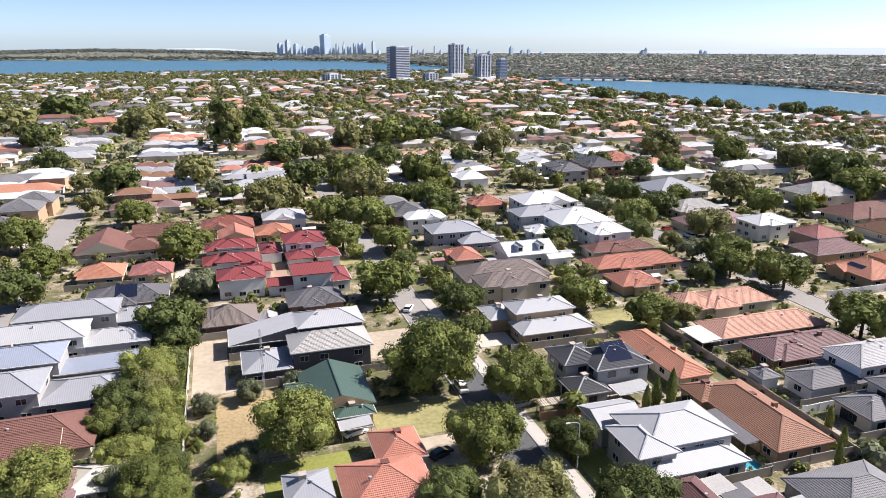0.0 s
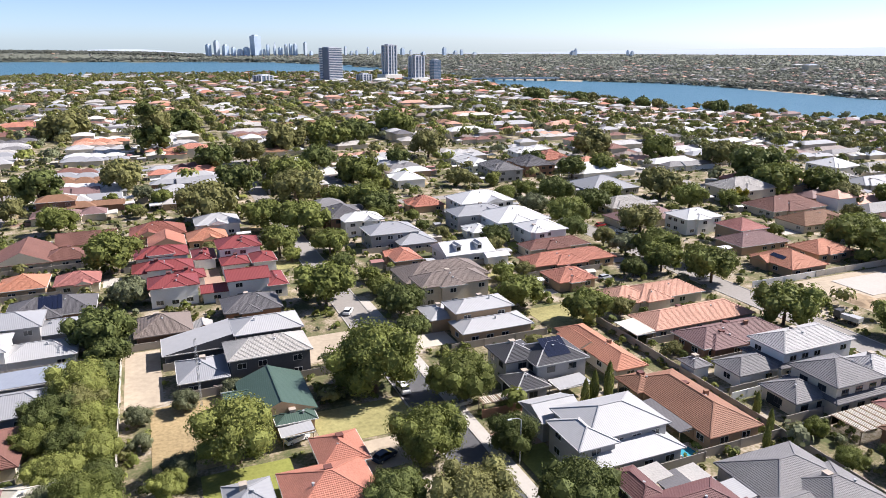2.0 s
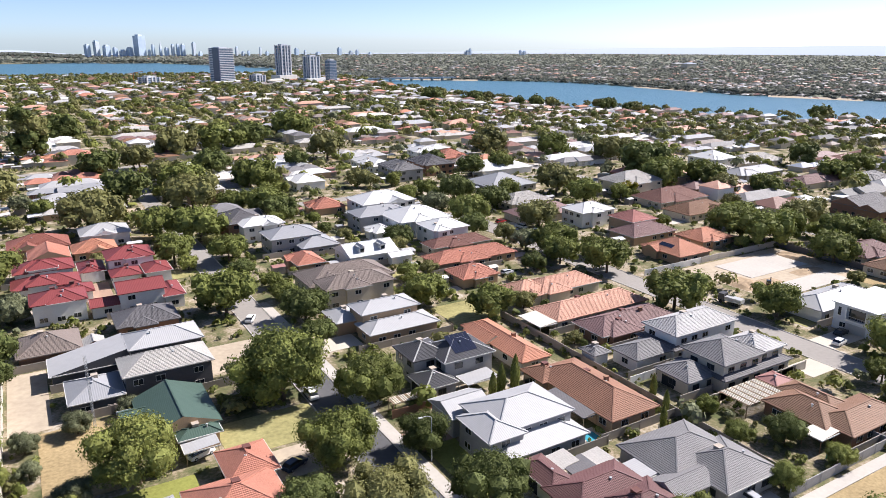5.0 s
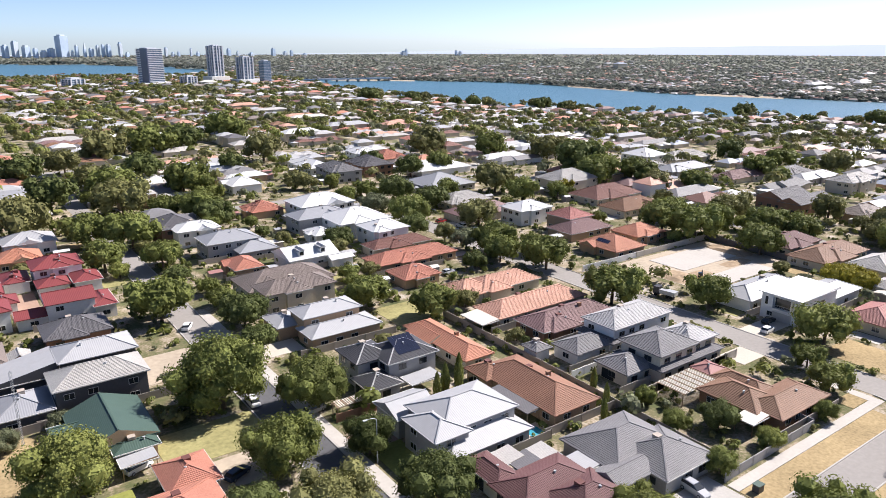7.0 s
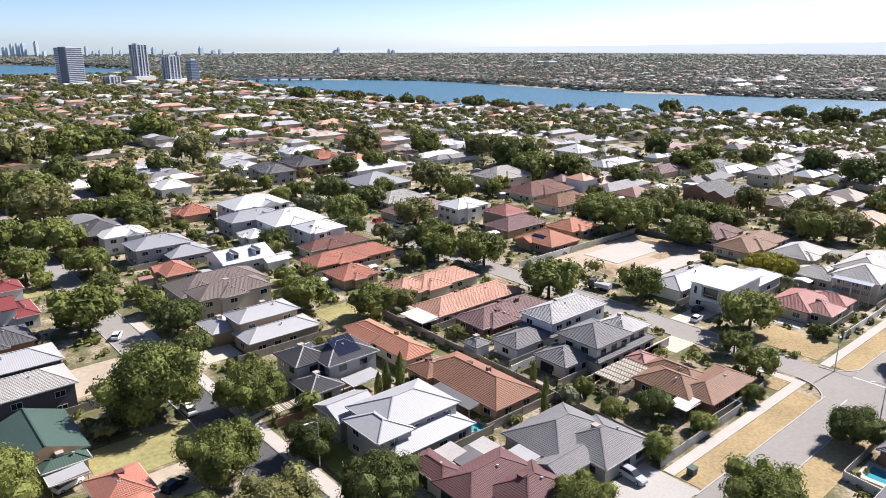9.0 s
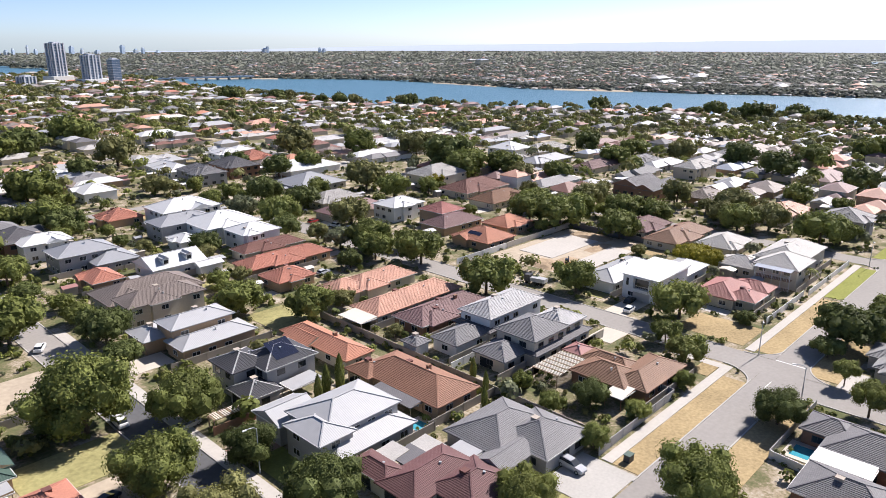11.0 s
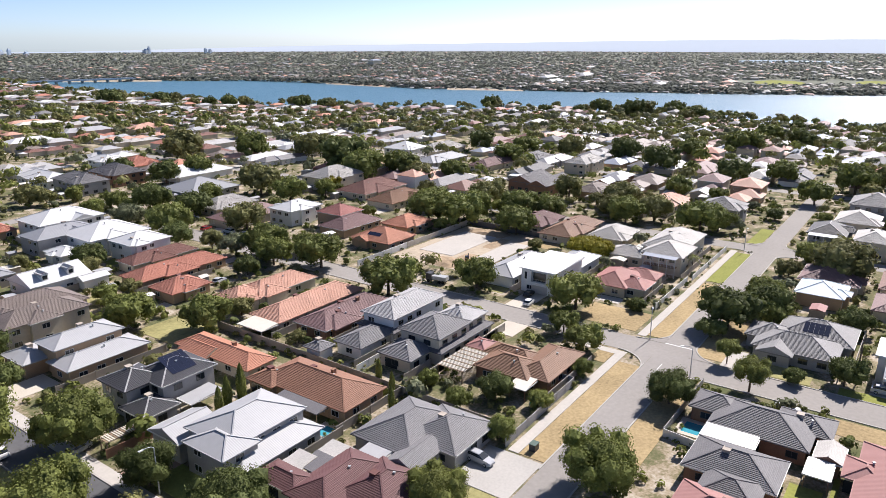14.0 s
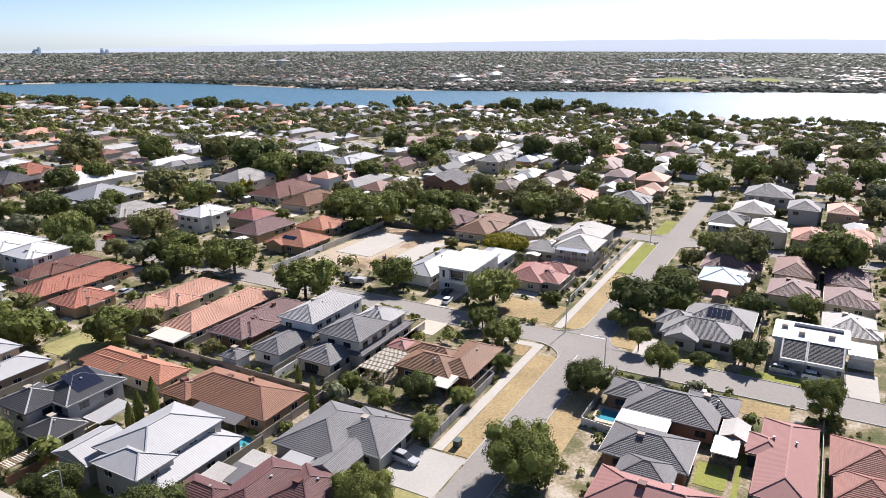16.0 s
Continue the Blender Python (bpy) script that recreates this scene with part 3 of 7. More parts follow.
def corner(x, y, sx, sy, r, mat, top):
    """Asphalt that rounds the inner corner of a street junction; sx, sy point away from both streets."""
    b = Build()
    arc = [(x + sx * (r - r * math.sin(math.pi / 2 * k / 10)), y + sy * (r - r * math.cos(math.pi / 2 * k / 10)), top) for k in range(11)]
    for p, q in zip(arc, arc[1:]):
        tri = [(x, y, top), p, q]
        b.poly(tri if sx * sy < 0 else tri[::-1])
        b.poly([(p[0], p[1], top - 0.3), (q[0], q[1], top - 0.3), q, p])
    ob = new("road_corner", b.mesh("road_corner", mat))
    tagged(ob, "rounded asphalt corner of a street junction", "road", kind="structure")
    k = Build()
    for p, q in zip(arc, arc[1:]):
        k.rod((p[0], p[1], 0.06), (q[0], q[1], 0.06), 0.25, 0.22)
    tagged(new("kerb", k.mesh("kerb", M_KERB)), "curved concrete kerb at a street corner", "kerb", kind="structure")


corner(140.2, 44.2, -1, 1, 7.5, M_ASPHALT, 0.09)
corner(148.6, 44.2, 1, 1, 6.5, M_ASPHALT, 0.09)
corner(144.0, 37.4, 1, -1, 7.0, M_ASPHALT, 0.09)
corner(135.0, 37.4, -1, -1, 6.0, M_ASPHALT, 0.09)
corner(236.0, 44.2, -1, 1, 6.0, M_ASPHALT, 0.09)
corner(244.0, 44.2, 1, 1, 6.0, M_ASPHALT, 0.09)
corner(244.0, 37.4, 1, -1, 6.0, M_ASPHALT, 0.09)
corner(236.0, 37.4, -1, -1, 6.0, M_ASPHALT, 0.09)
slab("pavement", M_CONCRETE, 137.0, 139.2, 49.2, 62, 0.09, "pale concrete footpath that turns into the side street", "pavement", True)
slab("verge", M_DRY, 131.5, 137, 51.4, 55, 0.07, "dry corner of verge grass by a path", "lawn", True)


def dirt_mound(x, y, w, d, h):
    b = Build()
    n = 10
    pts = {}
    for i in range(n + 1):
        for j in range(n + 1):
            u, v = i / n * 2 - 1, j / n * 2 - 1
            k = max(0.0, 1 - u * u) * max(0.0, 1 - v * v)
            pts[i, j] = (x + u * w, y + v * d, -0.05 + h * k * (0.8 + 0.6 * noise.noise(Vector((u * 2.3 + x, v * 2.3, 0)))))
    for i in range(n):
        for j in range(n):
            b.poly([pts[i, j], pts[i + 1, j], pts[i + 1, j + 1], pts[i, j + 1]])
    tagged(new("dirt_mound", b.mesh("dirt_mound", M_DIRT, True)), "heap of brown sand on a building site", "mound", kind="structure")


M_DIRT = material("brown sand", (0.36, 0.27, 0.18), 0.95, 0.1, 0.3, 1.0, 0.3, 0.0, 0.6)
dirt_mound(170.0, 119.0, 5, 6, 1.1)
dirt_mound(206.0, 126.0, 4, 8, 1.4)
dirt_mound(176.0, 116.5, 6, 3, 0.8)
dirt_mound(196.0, 117.0, 7, 2.4, 0.8)


# ---- the houses near the drone ----
house('grey', [(58.5, 74.5, 81.2, 92.8, 5.7, "hip", "whitemetal"), (56, 63.5, 79.9, 90, 5.35, "hip", "whitemetal"), (56.3, 65, 91.5, 99.8, 3.9, "gable", "whitemetal"), (57.5, 75, 77.8, 87, 2.9, "hip", "whitemetal")], detail=3)
house('tan', [(80.7, 92.3, 78.5, 101.8, 2.7, "hip", "terracotta"), (79.4, 86, 96, 103.2, 2.7, "hip", "terracotta"), (77.8, 81.3, 82.5, 93.6, 2.4, "flat", "darkgrey")], detail=3, chimney=True)
house('cream', [(81.4, 89, 105.2, 128.9, 2.7, "hip", "orange")], detail=3, chimney=True)
house('grey', [(64.5, 76.5, 107.8, 118, 5.6, "hip", "darktile"), (59.6, 68, 111.5, 120.5, 5.6, "hip", "darktile"), (58.6, 66, 104.8, 112.4, 2.8, "hip", "darktile"), (67, 74, 103.2, 107.4, 2.5, "flat", "whitemetal")], detail=3, solar=15)
house('cream', [(110, 122.6, 78.9, 90, 5.8, "hip", "greytile"), (120, 129.8, 79.3, 88, 5.75, "hip", "whitetile"), (103, 112.5, 81.2, 90, 2.9, "hip", "greytile"), (109.6, 130.6, 78.1, 90.6, 2.95, "hip", "darkgrey")], detail=3)
house('white', [(113, 132.9, 93.4, 103.3, 5.8, "hip", "whitetile"), (102, 113.8, 93.6, 101.4, 2.9, "hip", "greytile"), (112, 122, 92.8, 104, 2.95, "hip", "darkgrey"), (96.5, 101.2, 100.2, 105.2, 2.6, "hip", "greytile")], detail=2)
house('brick', [(104.7, 129.5, 106.5, 117, 2.7, "hip", "mauvetile")], detail=2, chimney=True)
house('cream', [(101.9, 131.5, 118.7, 129.2, 2.7, "hip", "salmon"), (96.7, 101.7, 118.7, 127, 2.5, "flat", "creammetal")], detail=2)
house('cream', [(103.9, 115.3, 136.3, 146.8, 2.7, "hip", "salmon")], detail=2)
house('cream', [(110.5, 131.2, 135.5, 146, 2.7, "hip", "salmon")], detail=2)
house('cream', [(99.7, 110.9, 155.9, 166.4, 2.7, "hip", "salmon")], detail=2)
house('grey', [(76.1, 91.9, 60, 72.7, 2.8, "hip", "greytile"), (80.5, 93, 54.6, 66, 2.85, "hip", "greytile"), (73.4, 82, 57.6, 63.2, 2.75, "gable", "greytile"), (72.2, 77.2, 63.8, 68.6, 2.5, "flat", "whitemetal")], detail=3)
house('cream', [(58.5, 73, 61.5, 70, 2.8, "hip", "maroon"), (58.8, 64, 68, 77, 2.8, "hip", "maroon"), (63, 74, 54.5, 64, 2.85, "hip", "maroon"), (64.2, 68, 72.4, 76.4, 2.5, "flat", "palegrey"), (65, 69.4, 68.8, 73.8, 2.5, "flat", "darkgrey"), (69, 73, 68.9, 73.9, 2.6, "flat", "palegrey")], detail=3)
house('brick', [(111.5, 128, 54.3, 62.6, 2.7, "hip", "browntile"), (109.8, 119, 58, 70.4, 2.72, "hip", "browntile"), (116.5, 122.4, 61, 72.2, 2.68, "hip", "browntile"), (117.1, 122.4, 72.2, 77, 2.6, "hip", "pinkmetal"), (106.5, 111.4, 56.6, 60.4, 2.5, "flat", "creammetal")], detail=3)
box_house = house('white', [(160.5, 178.5, 77.6, 88.5, 6.6, "flat", "whiteflat"), (160, 185, 90, 100.4, 3.2, "hip", "whitemetal"), (178.5, 193, 78.5, 88, 3.4, "hip", "whitemetal")], detail=2)
house('cream', [(170.5, 186, 62, 73, 2.8, "hip", "pinktile"), (172, 181, 57.5, 66, 2.78, "hip", "pinktile"), (182, 189, 58, 68, 2.75, "hip", "pinktile")], detail=2)
corner_house = house('cream', [(202.9, 226.8, 57.3, 70.2, 5.8, "hip", "palegrey"), (198.5, 208.3, 67.2, 79.7, 2.9, "hip", "palegrey"), (196.5, 211.2, 55.6, 68.1, 5.6, "hip", "palegrey")], detail=2)
house('cream', [(213.9, 231.1, 80.4, 92.9, 2.7, "hip", "palegrey")], detail=2)
house('cream', [(207.7, 235.1, 95.4, 107.9, 2.7, "hip", "browntile")], detail=2)
house('cream', [(265.4, 293, 82.1, 94.6, 2.7, "hip", "salmon")], detail=2)
house('grey', [(266, 282, 57, 72, 5.6, "hip", "greytile")], detail=2)
veranda_house = house('grey', [(249, 265, 20.5, 32, 5.6, "hip", "darktile")], detail=2)
house('cream', [(246.5, 262, 7.5, 18.5, 5.6, "hip", "palegrey")], detail=2)
house('cream', [(250, 266, -5, 5.5, 3, "hip", "redterra")], detail=2)
house('cream', [(282, 300, 14, 28, 3, "hip", "palegrey")], detail=2)
house('grey', [(303, 322, 9, 26, 5.6, "hip", "greytile")], detail=2)
house('grey', [(284, 300, -2, 9, 5.6, "hip", "greytile")], detail=2)
house('tan', [(284, 300, -14, -4, 5.6, "hip", "salmon")], detail=2)
house('cream', [(206, 222, 12, 27, 2.8, "hip", "mauvetile")], detail=2)
house('tan', [(192.5, 205, 14, 25.5, 3.4, "hip", "bluemetal")], detail=2)
house('brick', [(113.8, 125.5, 9.5, 25.4, 2.8, "hip", "darkgrey"), (118.3, 126, 21, 29.8, 2.75, "hip", "darkgrey"), (119.8, 127.4, 7, 16, 2.78, "hip", "darkgrey"), (99, 109.3, 11.4, 25.2, 2.8, "hip", "darkgrey"), (93.5, 101, 13, 21.5, 2.75, "hip", "darkgrey"), (109.9, 113.9, 16.8, 25.4, 2.7, "flat", "whitemetal"), (113, 119, 4.6, 8.9, 2.6, "gable", "palegrey"), (107.8, 112.8, 5.6, 9.4, 2.5, "flat", "whitemetal")], detail=3)
house('grey', [(152.5, 164, 10.5, 27, 2.8, "hip", "greytile"), (162, 175, 8.5, 24, 2.8, "hip", "greytile"), (150.4, 158, 18.5, 25.5, 2.75, "gable", "greytile"), (158, 167, 20, 29.5, 2.78, "hip", "greytile")], detail=2, solar=10)
modern_house = house('white', [(154.3, 164.1, -10.2, 4.2, 5.8, "flat", "whiteflat"), (158.2, 165, -15.4, -10.3, 3.1, "flat", "whiteflat")], detail=2)
house('tan', [(109, 122, -20, -7.4, 2.8, "hip", "redtile"), (103, 112, -17, -8, 2.7, "hip", "redtile")], detail=3, solar=5)
house('cream', [(86.1, 95.6, 5.8, 23.5, 2.8, "hip", "pinkmetal")], detail=3)
house('cream', [(190.5, 205, -3, 8, 2.8, "hip", "mauvetile")], detail=2)
house('cream', [(190, 204, -16, -5, 2.8, "hip", "mauvetile")], detail=2)
house('tan', [(10.5, 22.8, 112.8, 128.5, 3.3, "gable", "greenmetal"), (15, 22.2, 109.8, 114, 2.9, "hip", "greenmetal"), (15.3, 20.9, 106.5, 110.6, 2.4, "flat", "whitemetal"), (7.6, 14.5, 120.4, 125.6, 2.9, "gable", "greenmetal")], detail=3)
house('cream', [(12.5, 26, 83.5, 96, 2.7, "hip", "redterra"), (19.2, 27.2, 94.5, 104, 2.75, "hip", "redterra"), (4.5, 11.5, 88.5, 96, 2.6, "hip", "greymetal")], detail=3)
house('dark', [(9.8, 26.5, 132.5, 142.5, 5.8, "hip", "palegrey"), (12.5, 27.3, 145, 155, 5.8, "hip", "whitemetal"), (-2, 12.5, 146.5, 156, 3, "skillion", "whitemetal"), (0.3, 10, 132, 143, 3, "hip", "greymetal")], detail=3, solar=0)
house('brick', [(-7.5, 5, 159.5, 172, 2.7, "hip", "browngrey"), (5.2, 9.5, 160, 165, 2.5, "gable", "palegrey")], detail=2)
house('brick', [(12.5, 26.5, 166, 177.5, 3, "hip", "darkgrey")], detail=2)
house('cream', [(-52, -24, 113.5, 127, 2.7, "hip", "redbrown")], detail=3)
house('grey', [(-56, -34.5, 129.5, 140.5, 5.8, "hip", "greymetal"), (-36, -20, 130, 140.8, 2.9, "hip", "greymetal")], detail=3)
house('grey', [(-56, -33.5, 142.3, 153, 5.8, "hip", "bluegrey"), (-35, -18.6, 142.6, 150.5, 2.9, "flat", "bluegrey")], detail=2)
house('white', [(-58, -31, 155, 165.6, 5.6, "hip", "whitemetal"), (-33, -18.5, 155.5, 165.3, 2.9, "hip", "whitemetal")], detail=2)
house('grey', [(-48, -26, 167.6, 178.5, 5.6, "hip", "greymetal"), (-29, -16, 168.5, 178, 2.9, "hip", "greymetal")], detail=2)
house('brick', [(-36, -16, 181, 194, 2.9, "hip", "darkgrey")], detail=2, solar=15)
house('tan', [(-41, -29, 205, 217, 2.8, "hip", "orange")], detail=2)
house('cream', [(-27.5, -16, 204.5, 214.5, 2.8, "hip", "pinktile")], detail=2)
house('white', [(-4, 8.5, 184.5, 194.5, 5.4, "hip", "redmetal"), (-0.5, 5.5, 183.8, 190, 5.45, "hip", "redmetal")], detail=2)
house('white', [(15, 26.5, 182.5, 192, 5.6, "gable", "redmetal"), (25.4, 31, 181.5, 194, 3.4, "hip", "redmetal")], detail=2)
house('white', [(8.6, 16.5, 183.5, 190, 2.9, "gable", "redmetal")], detail=2)
house('white', [(-8, 8.5, 205.5, 215.5, 3.4, "hip", "redmetal"), (-4.5, 3, 204.8, 213, 4.2, "hip", "redmetal"), (3, 11, 197.5, 205.3, 3.0, "hip", "redmetal")], detail=2)
house('white', [(-7.5, 8, 220, 231, 3.6, "hip", "redmetal"), (-4, 4, 219.4, 228, 4.4, "hip", "redmetal")], detail=2)
house('white', [(8.6, 15.6, 214.5, 226, 3.0, "hip", "redmetal"), (9.6, 14, 213.9, 220, 3.3, "hip", "redmetal")], detail=2)
house('white', [(16, 29, 214.5, 226.5, 5.6, "hip", "redmetal"), (20.5, 26, 213.6, 221, 5.65, "hip", "redmetal"), (24.5, 32, 204.5, 214.8, 3.3, "hip", "redmetal"), (16, 24.2, 206, 214, 3.0, "hip", "redmetal")], detail=2)
house('tan', [(-3.5, 8, 234, 247, 3.0, "gable", "redterra")], detail=2)
house('tan', [(8.6, 21.5, 236.5, 248.5, 3.0, "hip", "orange"), (13, 19, 235.6, 243, 3.05, "gable", "orange")], detail=2)
house('tan', [(-9, 9, 250, 264, 2.8, "hip", "redtile"), (-7, 1, 249.2, 258, 2.8, "gable", "redtile")], detail=2)
house('white', [(12, 27.5, 251.5, 264.5, 4.4, "hip", "whitemetal"), (16, 23, 250.6, 258, 4.4, "gable", "whitemetal")], detail=2)
house('cream', [(-46, -30, 230, 250, 2.8, "gable", "redbrown"), (-33, -20, 230.8, 242, 2.75, "hip", "redbrown"), (-31, -12.5, 247, 259.5, 2.8, "gable", "redbrown")], detail=2)
house('tan', [(-81, -66, 287, 303, 5.6, "hip", "greytile"), (-79, -64, 301, 316, 5.6, "hip", "greytile"), (-84, -74, 281, 289, 2.9, "hip", "greytile")], detail=2)
house('cream', [(60.2, 79.7, 158.3, 168.2, 5.6, "hip", "browngrey")], detail=2)
house('cream', [(60.1, 85.1, 169.5, 183.9, 3.2, "hip", "browngrey")], detail=2)
house('tan', [(61, 76.2, 138.8, 147.3, 5.7, "hip", "whitemetal"), (60.2, 78.2, 132.8, 141.2, 3.1, "hip", "whitemetal"), (56.5, 63.5, 143, 152.6, 3.1, "hip", "whitemetal")], detail=2)
house('tan', [(64.1, 73.1, 190.9, 203.4, 2.7, "hip", "redterra")], detail=2)
dormer_house = house('white', [(79.5, 96.2, 188, 201.5, 3.4, "gable", "brightmetal"), (91.5, 99.5, 184.5, 189.5, 2.6, "gable", "brightmetal")], detail=2)
house('brick', [(56.3, 70.1, 238.7, 255.6, 5.6, "hip", "darkgrey")], detail=2)
house('white', [(59.8, 74.6, 232.1, 242.8, 5.6, "hip", "brightmetal")], detail=2)
house('grey', [(62.9, 80.3, 211.8, 224.3, 5.6, "hip", "greymetal"), (71.3, 84.1, 206.3, 220, 2.9, "hip", "greymetal")], detail=2)
house('white', [(108.4, 131.6, 241.8, 258.7, 5.6, "hip", "brightmetal")], detail=2)
house('grey', [(99.1, 120.4, 224.4, 236.9, 5.6, "hip", "greymetal")], detail=2)
house('white', [(108.1, 129.1, 210.2, 228.8, 5.6, "hip", "brightmetal")], detail=2)
house('white', [(112.6, 127, 195.5, 208, 5.6, "hip", "brightmetal")], detail=2)
house('cream', [(107, 129.4, 185.8, 194.7, 2.7, "hip", "redbrown")], detail=2)
house('white', [(99.3, 107.6, 211.5, 222.2, 2.8, "hip", "brightmetal")], detail=2)
house('tan', [(99.9, 128.5, 170.6, 181.1, 2.7, "hip", "redterra")], detail=2)
house('tan', [(99.1, 111.4, 155.5, 166, 2.7, "hip", "redterra")], detail=2)
house('tan', [(94.7, 108.1, 256.6, 270.6, 2.7, "hip", "redterra")], detail=2)
house('white', [(104, 118.4, 304.5, 321.4, 4, "hip", "brightmetal")], detail=2)
house('white', [(154.1, 168.8, 330.2, 359.7, 3.4, "hip", "brightmetal")], detail=2)
house('grey', [(154, 168.4, 301, 325.1, 5.6, "hip", "greytile")], detail=2)
house('brick', [(173.5, 190.7, 307.9, 330.2, 5.6, "hip", "darkgrey")], detail=2)
house('white', [(192.5, 205, 348.9, 365.5, 5.6, "hip", "brightmetal")], detail=2)
house('cream', [(200.2, 219.8, 337.1, 356.3, 3, "hip", "redterra")], detail=2)
house('grey', [(176.6, 202.1, 254.4, 277.7, 2.9, "hip", "greymetal")], detail=2)
house('cream', [(164.9, 186, 223.4, 237.6, 2.9, "hip", "palegrey")], detail=2)
house('white', [(171.4, 187.8, 188.9, 201.4, 5.6, "hip", "brightmetal")], detail=2)
house('tan', [(177.4, 189.7, 170.1, 182.6, 5.6, "hip", "pinktile"), (170.9, 191.5, 162.7, 175.2, 2.8, "hip", "mauvetile")], detail=2)
house('cream', [(223.2, 247.6, 220.3, 238.2, 5.6, "hip", "palegrey")], detail=2)
house('cream', [(219.1, 247.9, 195.3, 212.9, 2.7, "hip", "redbrown")], detail=2)
house('cream', [(212.3, 236.9, 175.1, 189.2, 2.7, "hip", "browntile")], detail=2)
house('tan', [(186.6, 201.6, 147.5, 160, 2.7, "hip", "orange")], detail=2)
house('tan', [(167, 181.6, 139.8, 156.3, 2.7, "hip", "orange")], detail=2, solar=5)
house('cream', [(295.3, 314.5, 230.1, 243.8, 3, "hip", "palegrey")], detail=2)
house('grey', [(300.3, 334.1, 219.3, 233, 3, "hip", "greymetal")], detail=2)
house('white', [(318.9, 338, 250.5, 269.2, 5.6, "hip", "brightmetal")], detail=2)
house('cream', [(339.2, 372.9, 246.2, 262.3, 3, "hip", "palegrey")], detail=2)
house('cream', [(307.2, 342.4, 189.8, 202.3, 2.8, "hip", "mauvetile")], detail=2)
house('grey', [(339.6, 365, 181.1, 194.2, 2.8, "hip", "greytile")], detail=2)
house('grey', [(333.2, 365.2, 168.5, 179.8, 2.8, "hip", "greymetal")], detail=2)
house('cream', [(327.7, 352.6, 144.7, 157.2, 5.6, "hip", "palegrey")], detail=2)
house('brick', [(273.3, 294.9, 145.8, 158.3, 4.5, "gable", "darkgrey")], detail=2)
house('brick', [(269.9, 295.7, 136.8, 146.6, 4.5, "gable", "darkgrey")], detail=2)
house('tan', [(277.8, 296.1, 115.6, 128.1, 2.8, "hip", "browngrey")], detail=2)
house('cream', [(213.4, 233, 109.5, 122, 3, "hip", "maroon")], detail=2)
house('cream', [(98.3, 122.8, -5.7, 2.7, 2.8, "hip", "pinkmetal"), (109.9, 116.8, -1.5, 4.5, 2.75, "hip", "pinkmetal")], detail=3)
house('cream', [(209, 227, -3, 8, 2.8, "hip", "redbrown")], detail=2)
house('cream', [(207, 224, -15.5, -5, 2.8, "hip", "mauvetile")], detail=2)
house('cream', [(169, 183, -16, -5, 2.9, "hip", "palegrey")], detail=2)


# ---- trees ----
def crown_mesh(name, mat, leaves, size, seed, tall=0.8, lobes=9, spread=1.0):
    """A crown of unit radius: leaf clumps on several uneven lobes, with gaps between them."""
    rng = np.random.default_rng(seed)
    k = np.arange(lobes) + 0.5
    lat, lon = 1 - 1.75 * k / lobes, k * 2.39996 + rng.uniform(-0.35, 0.35, lobes)
    flat = np.sqrt(np.clip(1 - lat ** 2, 0, 1))
    centre = np.stack([flat * np.cos(lon), flat * np.sin(lon), lat * tall], 1)
    centre *= rng.uniform(0.46, 0.80, (lobes, 1)) * spread
    centre[: lobes // 4] *= 0.5
    radius = rng.uniform(0.23, 0.39, lobes)
    radius[: lobes // 4] += 0.10
    pick = rng.choice(lobes, leaves, p=radius ** 2 / (radius ** 2).sum())
    out = rng.normal(size=(leaves, 3))
    out /= np.linalg.norm(out, axis=1)[:, None]
    deep = rng.uniform(0.0, 1.0, (leaves, 1)) ** 0.35
    pos = centre[pick] + out * radius[pick][:, None] * deep * rng.uniform(0.85, 1.12, (leaves, 1))
    nrm = out * 0.9 + pos * 0.5 + rng.normal(size=(leaves, 3)) * 0.45
    nrm /= np.linalg.norm(nrm, axis=1)[:, None]
    side = np.cross(nrm, rng.normal(size=(leaves, 3)))
    side /= np.linalg.norm(side, axis=1)[:, None]
    up = np.cross(nrm, side)
    s = (size * rng.uniform(0.6, 1.3, (leaves, 1)))
    v = np.stack([pos - side * s, pos - up * s * 0.75 + nrm * s * 0.18, pos + side * s, pos + up * s * 0.75 + nrm * s * 0.18], 1).reshape(-1, 3)
    f = np.arange(leaves * 4).reshape(-1, 4)
    verts, faces = v.tolist(), f.tolist()
    # the shaded inside of each lobe
    ball = bmesh.new()
    bmesh.ops.create_icosphere(ball, subdivisions=1, radius=1.0)
    bv = np.array([q.co[:] for q in ball.verts])
    bf = [[q.index for q in g.verts] for g in ball.faces]
    ball.free()
    for c, r in zip(centre, radius):
        n = len(verts)
        verts += (c + bv * r * rng.uniform(0.62, 0.86, (len(bv), 1))).tolist()
        faces += [[n + q for q in g] for g in bf]
    me = bpy.data.meshes.new(name)
    me.from_pydata(verts, [], faces)
    me.materials.append(mat)
    return me


def trunk_mesh(seed):
    rng = random.Random(seed)
    b = Build()
    b.rod((0, 0, -1.7), (0, 0, -0.9), 0.11, None, 7)
    b.rod((0, 0, -0.9), (0.03, 0.02, -0.45), 0.085, None, 7)
    for k in range(5):
        a = math.tau * (k + rng.random() * 0.6) / 5
        p = Vector((0.03, 0.02, -0.5))
        q = Vector((0.3 * math.cos(a), 0.3 * math.sin(a), -0.1 + 0.2 * rng.random()))
        b.rod(p, q, 0.05, None, 6)
        b.rod(q, q + Vector((0.25 * math.cos(a + 0.4), 0.25 * math.sin(a + 0.4), 0.25)), 0.03, None, 5)
    return b.mesh("trunk", M_TRUNK)


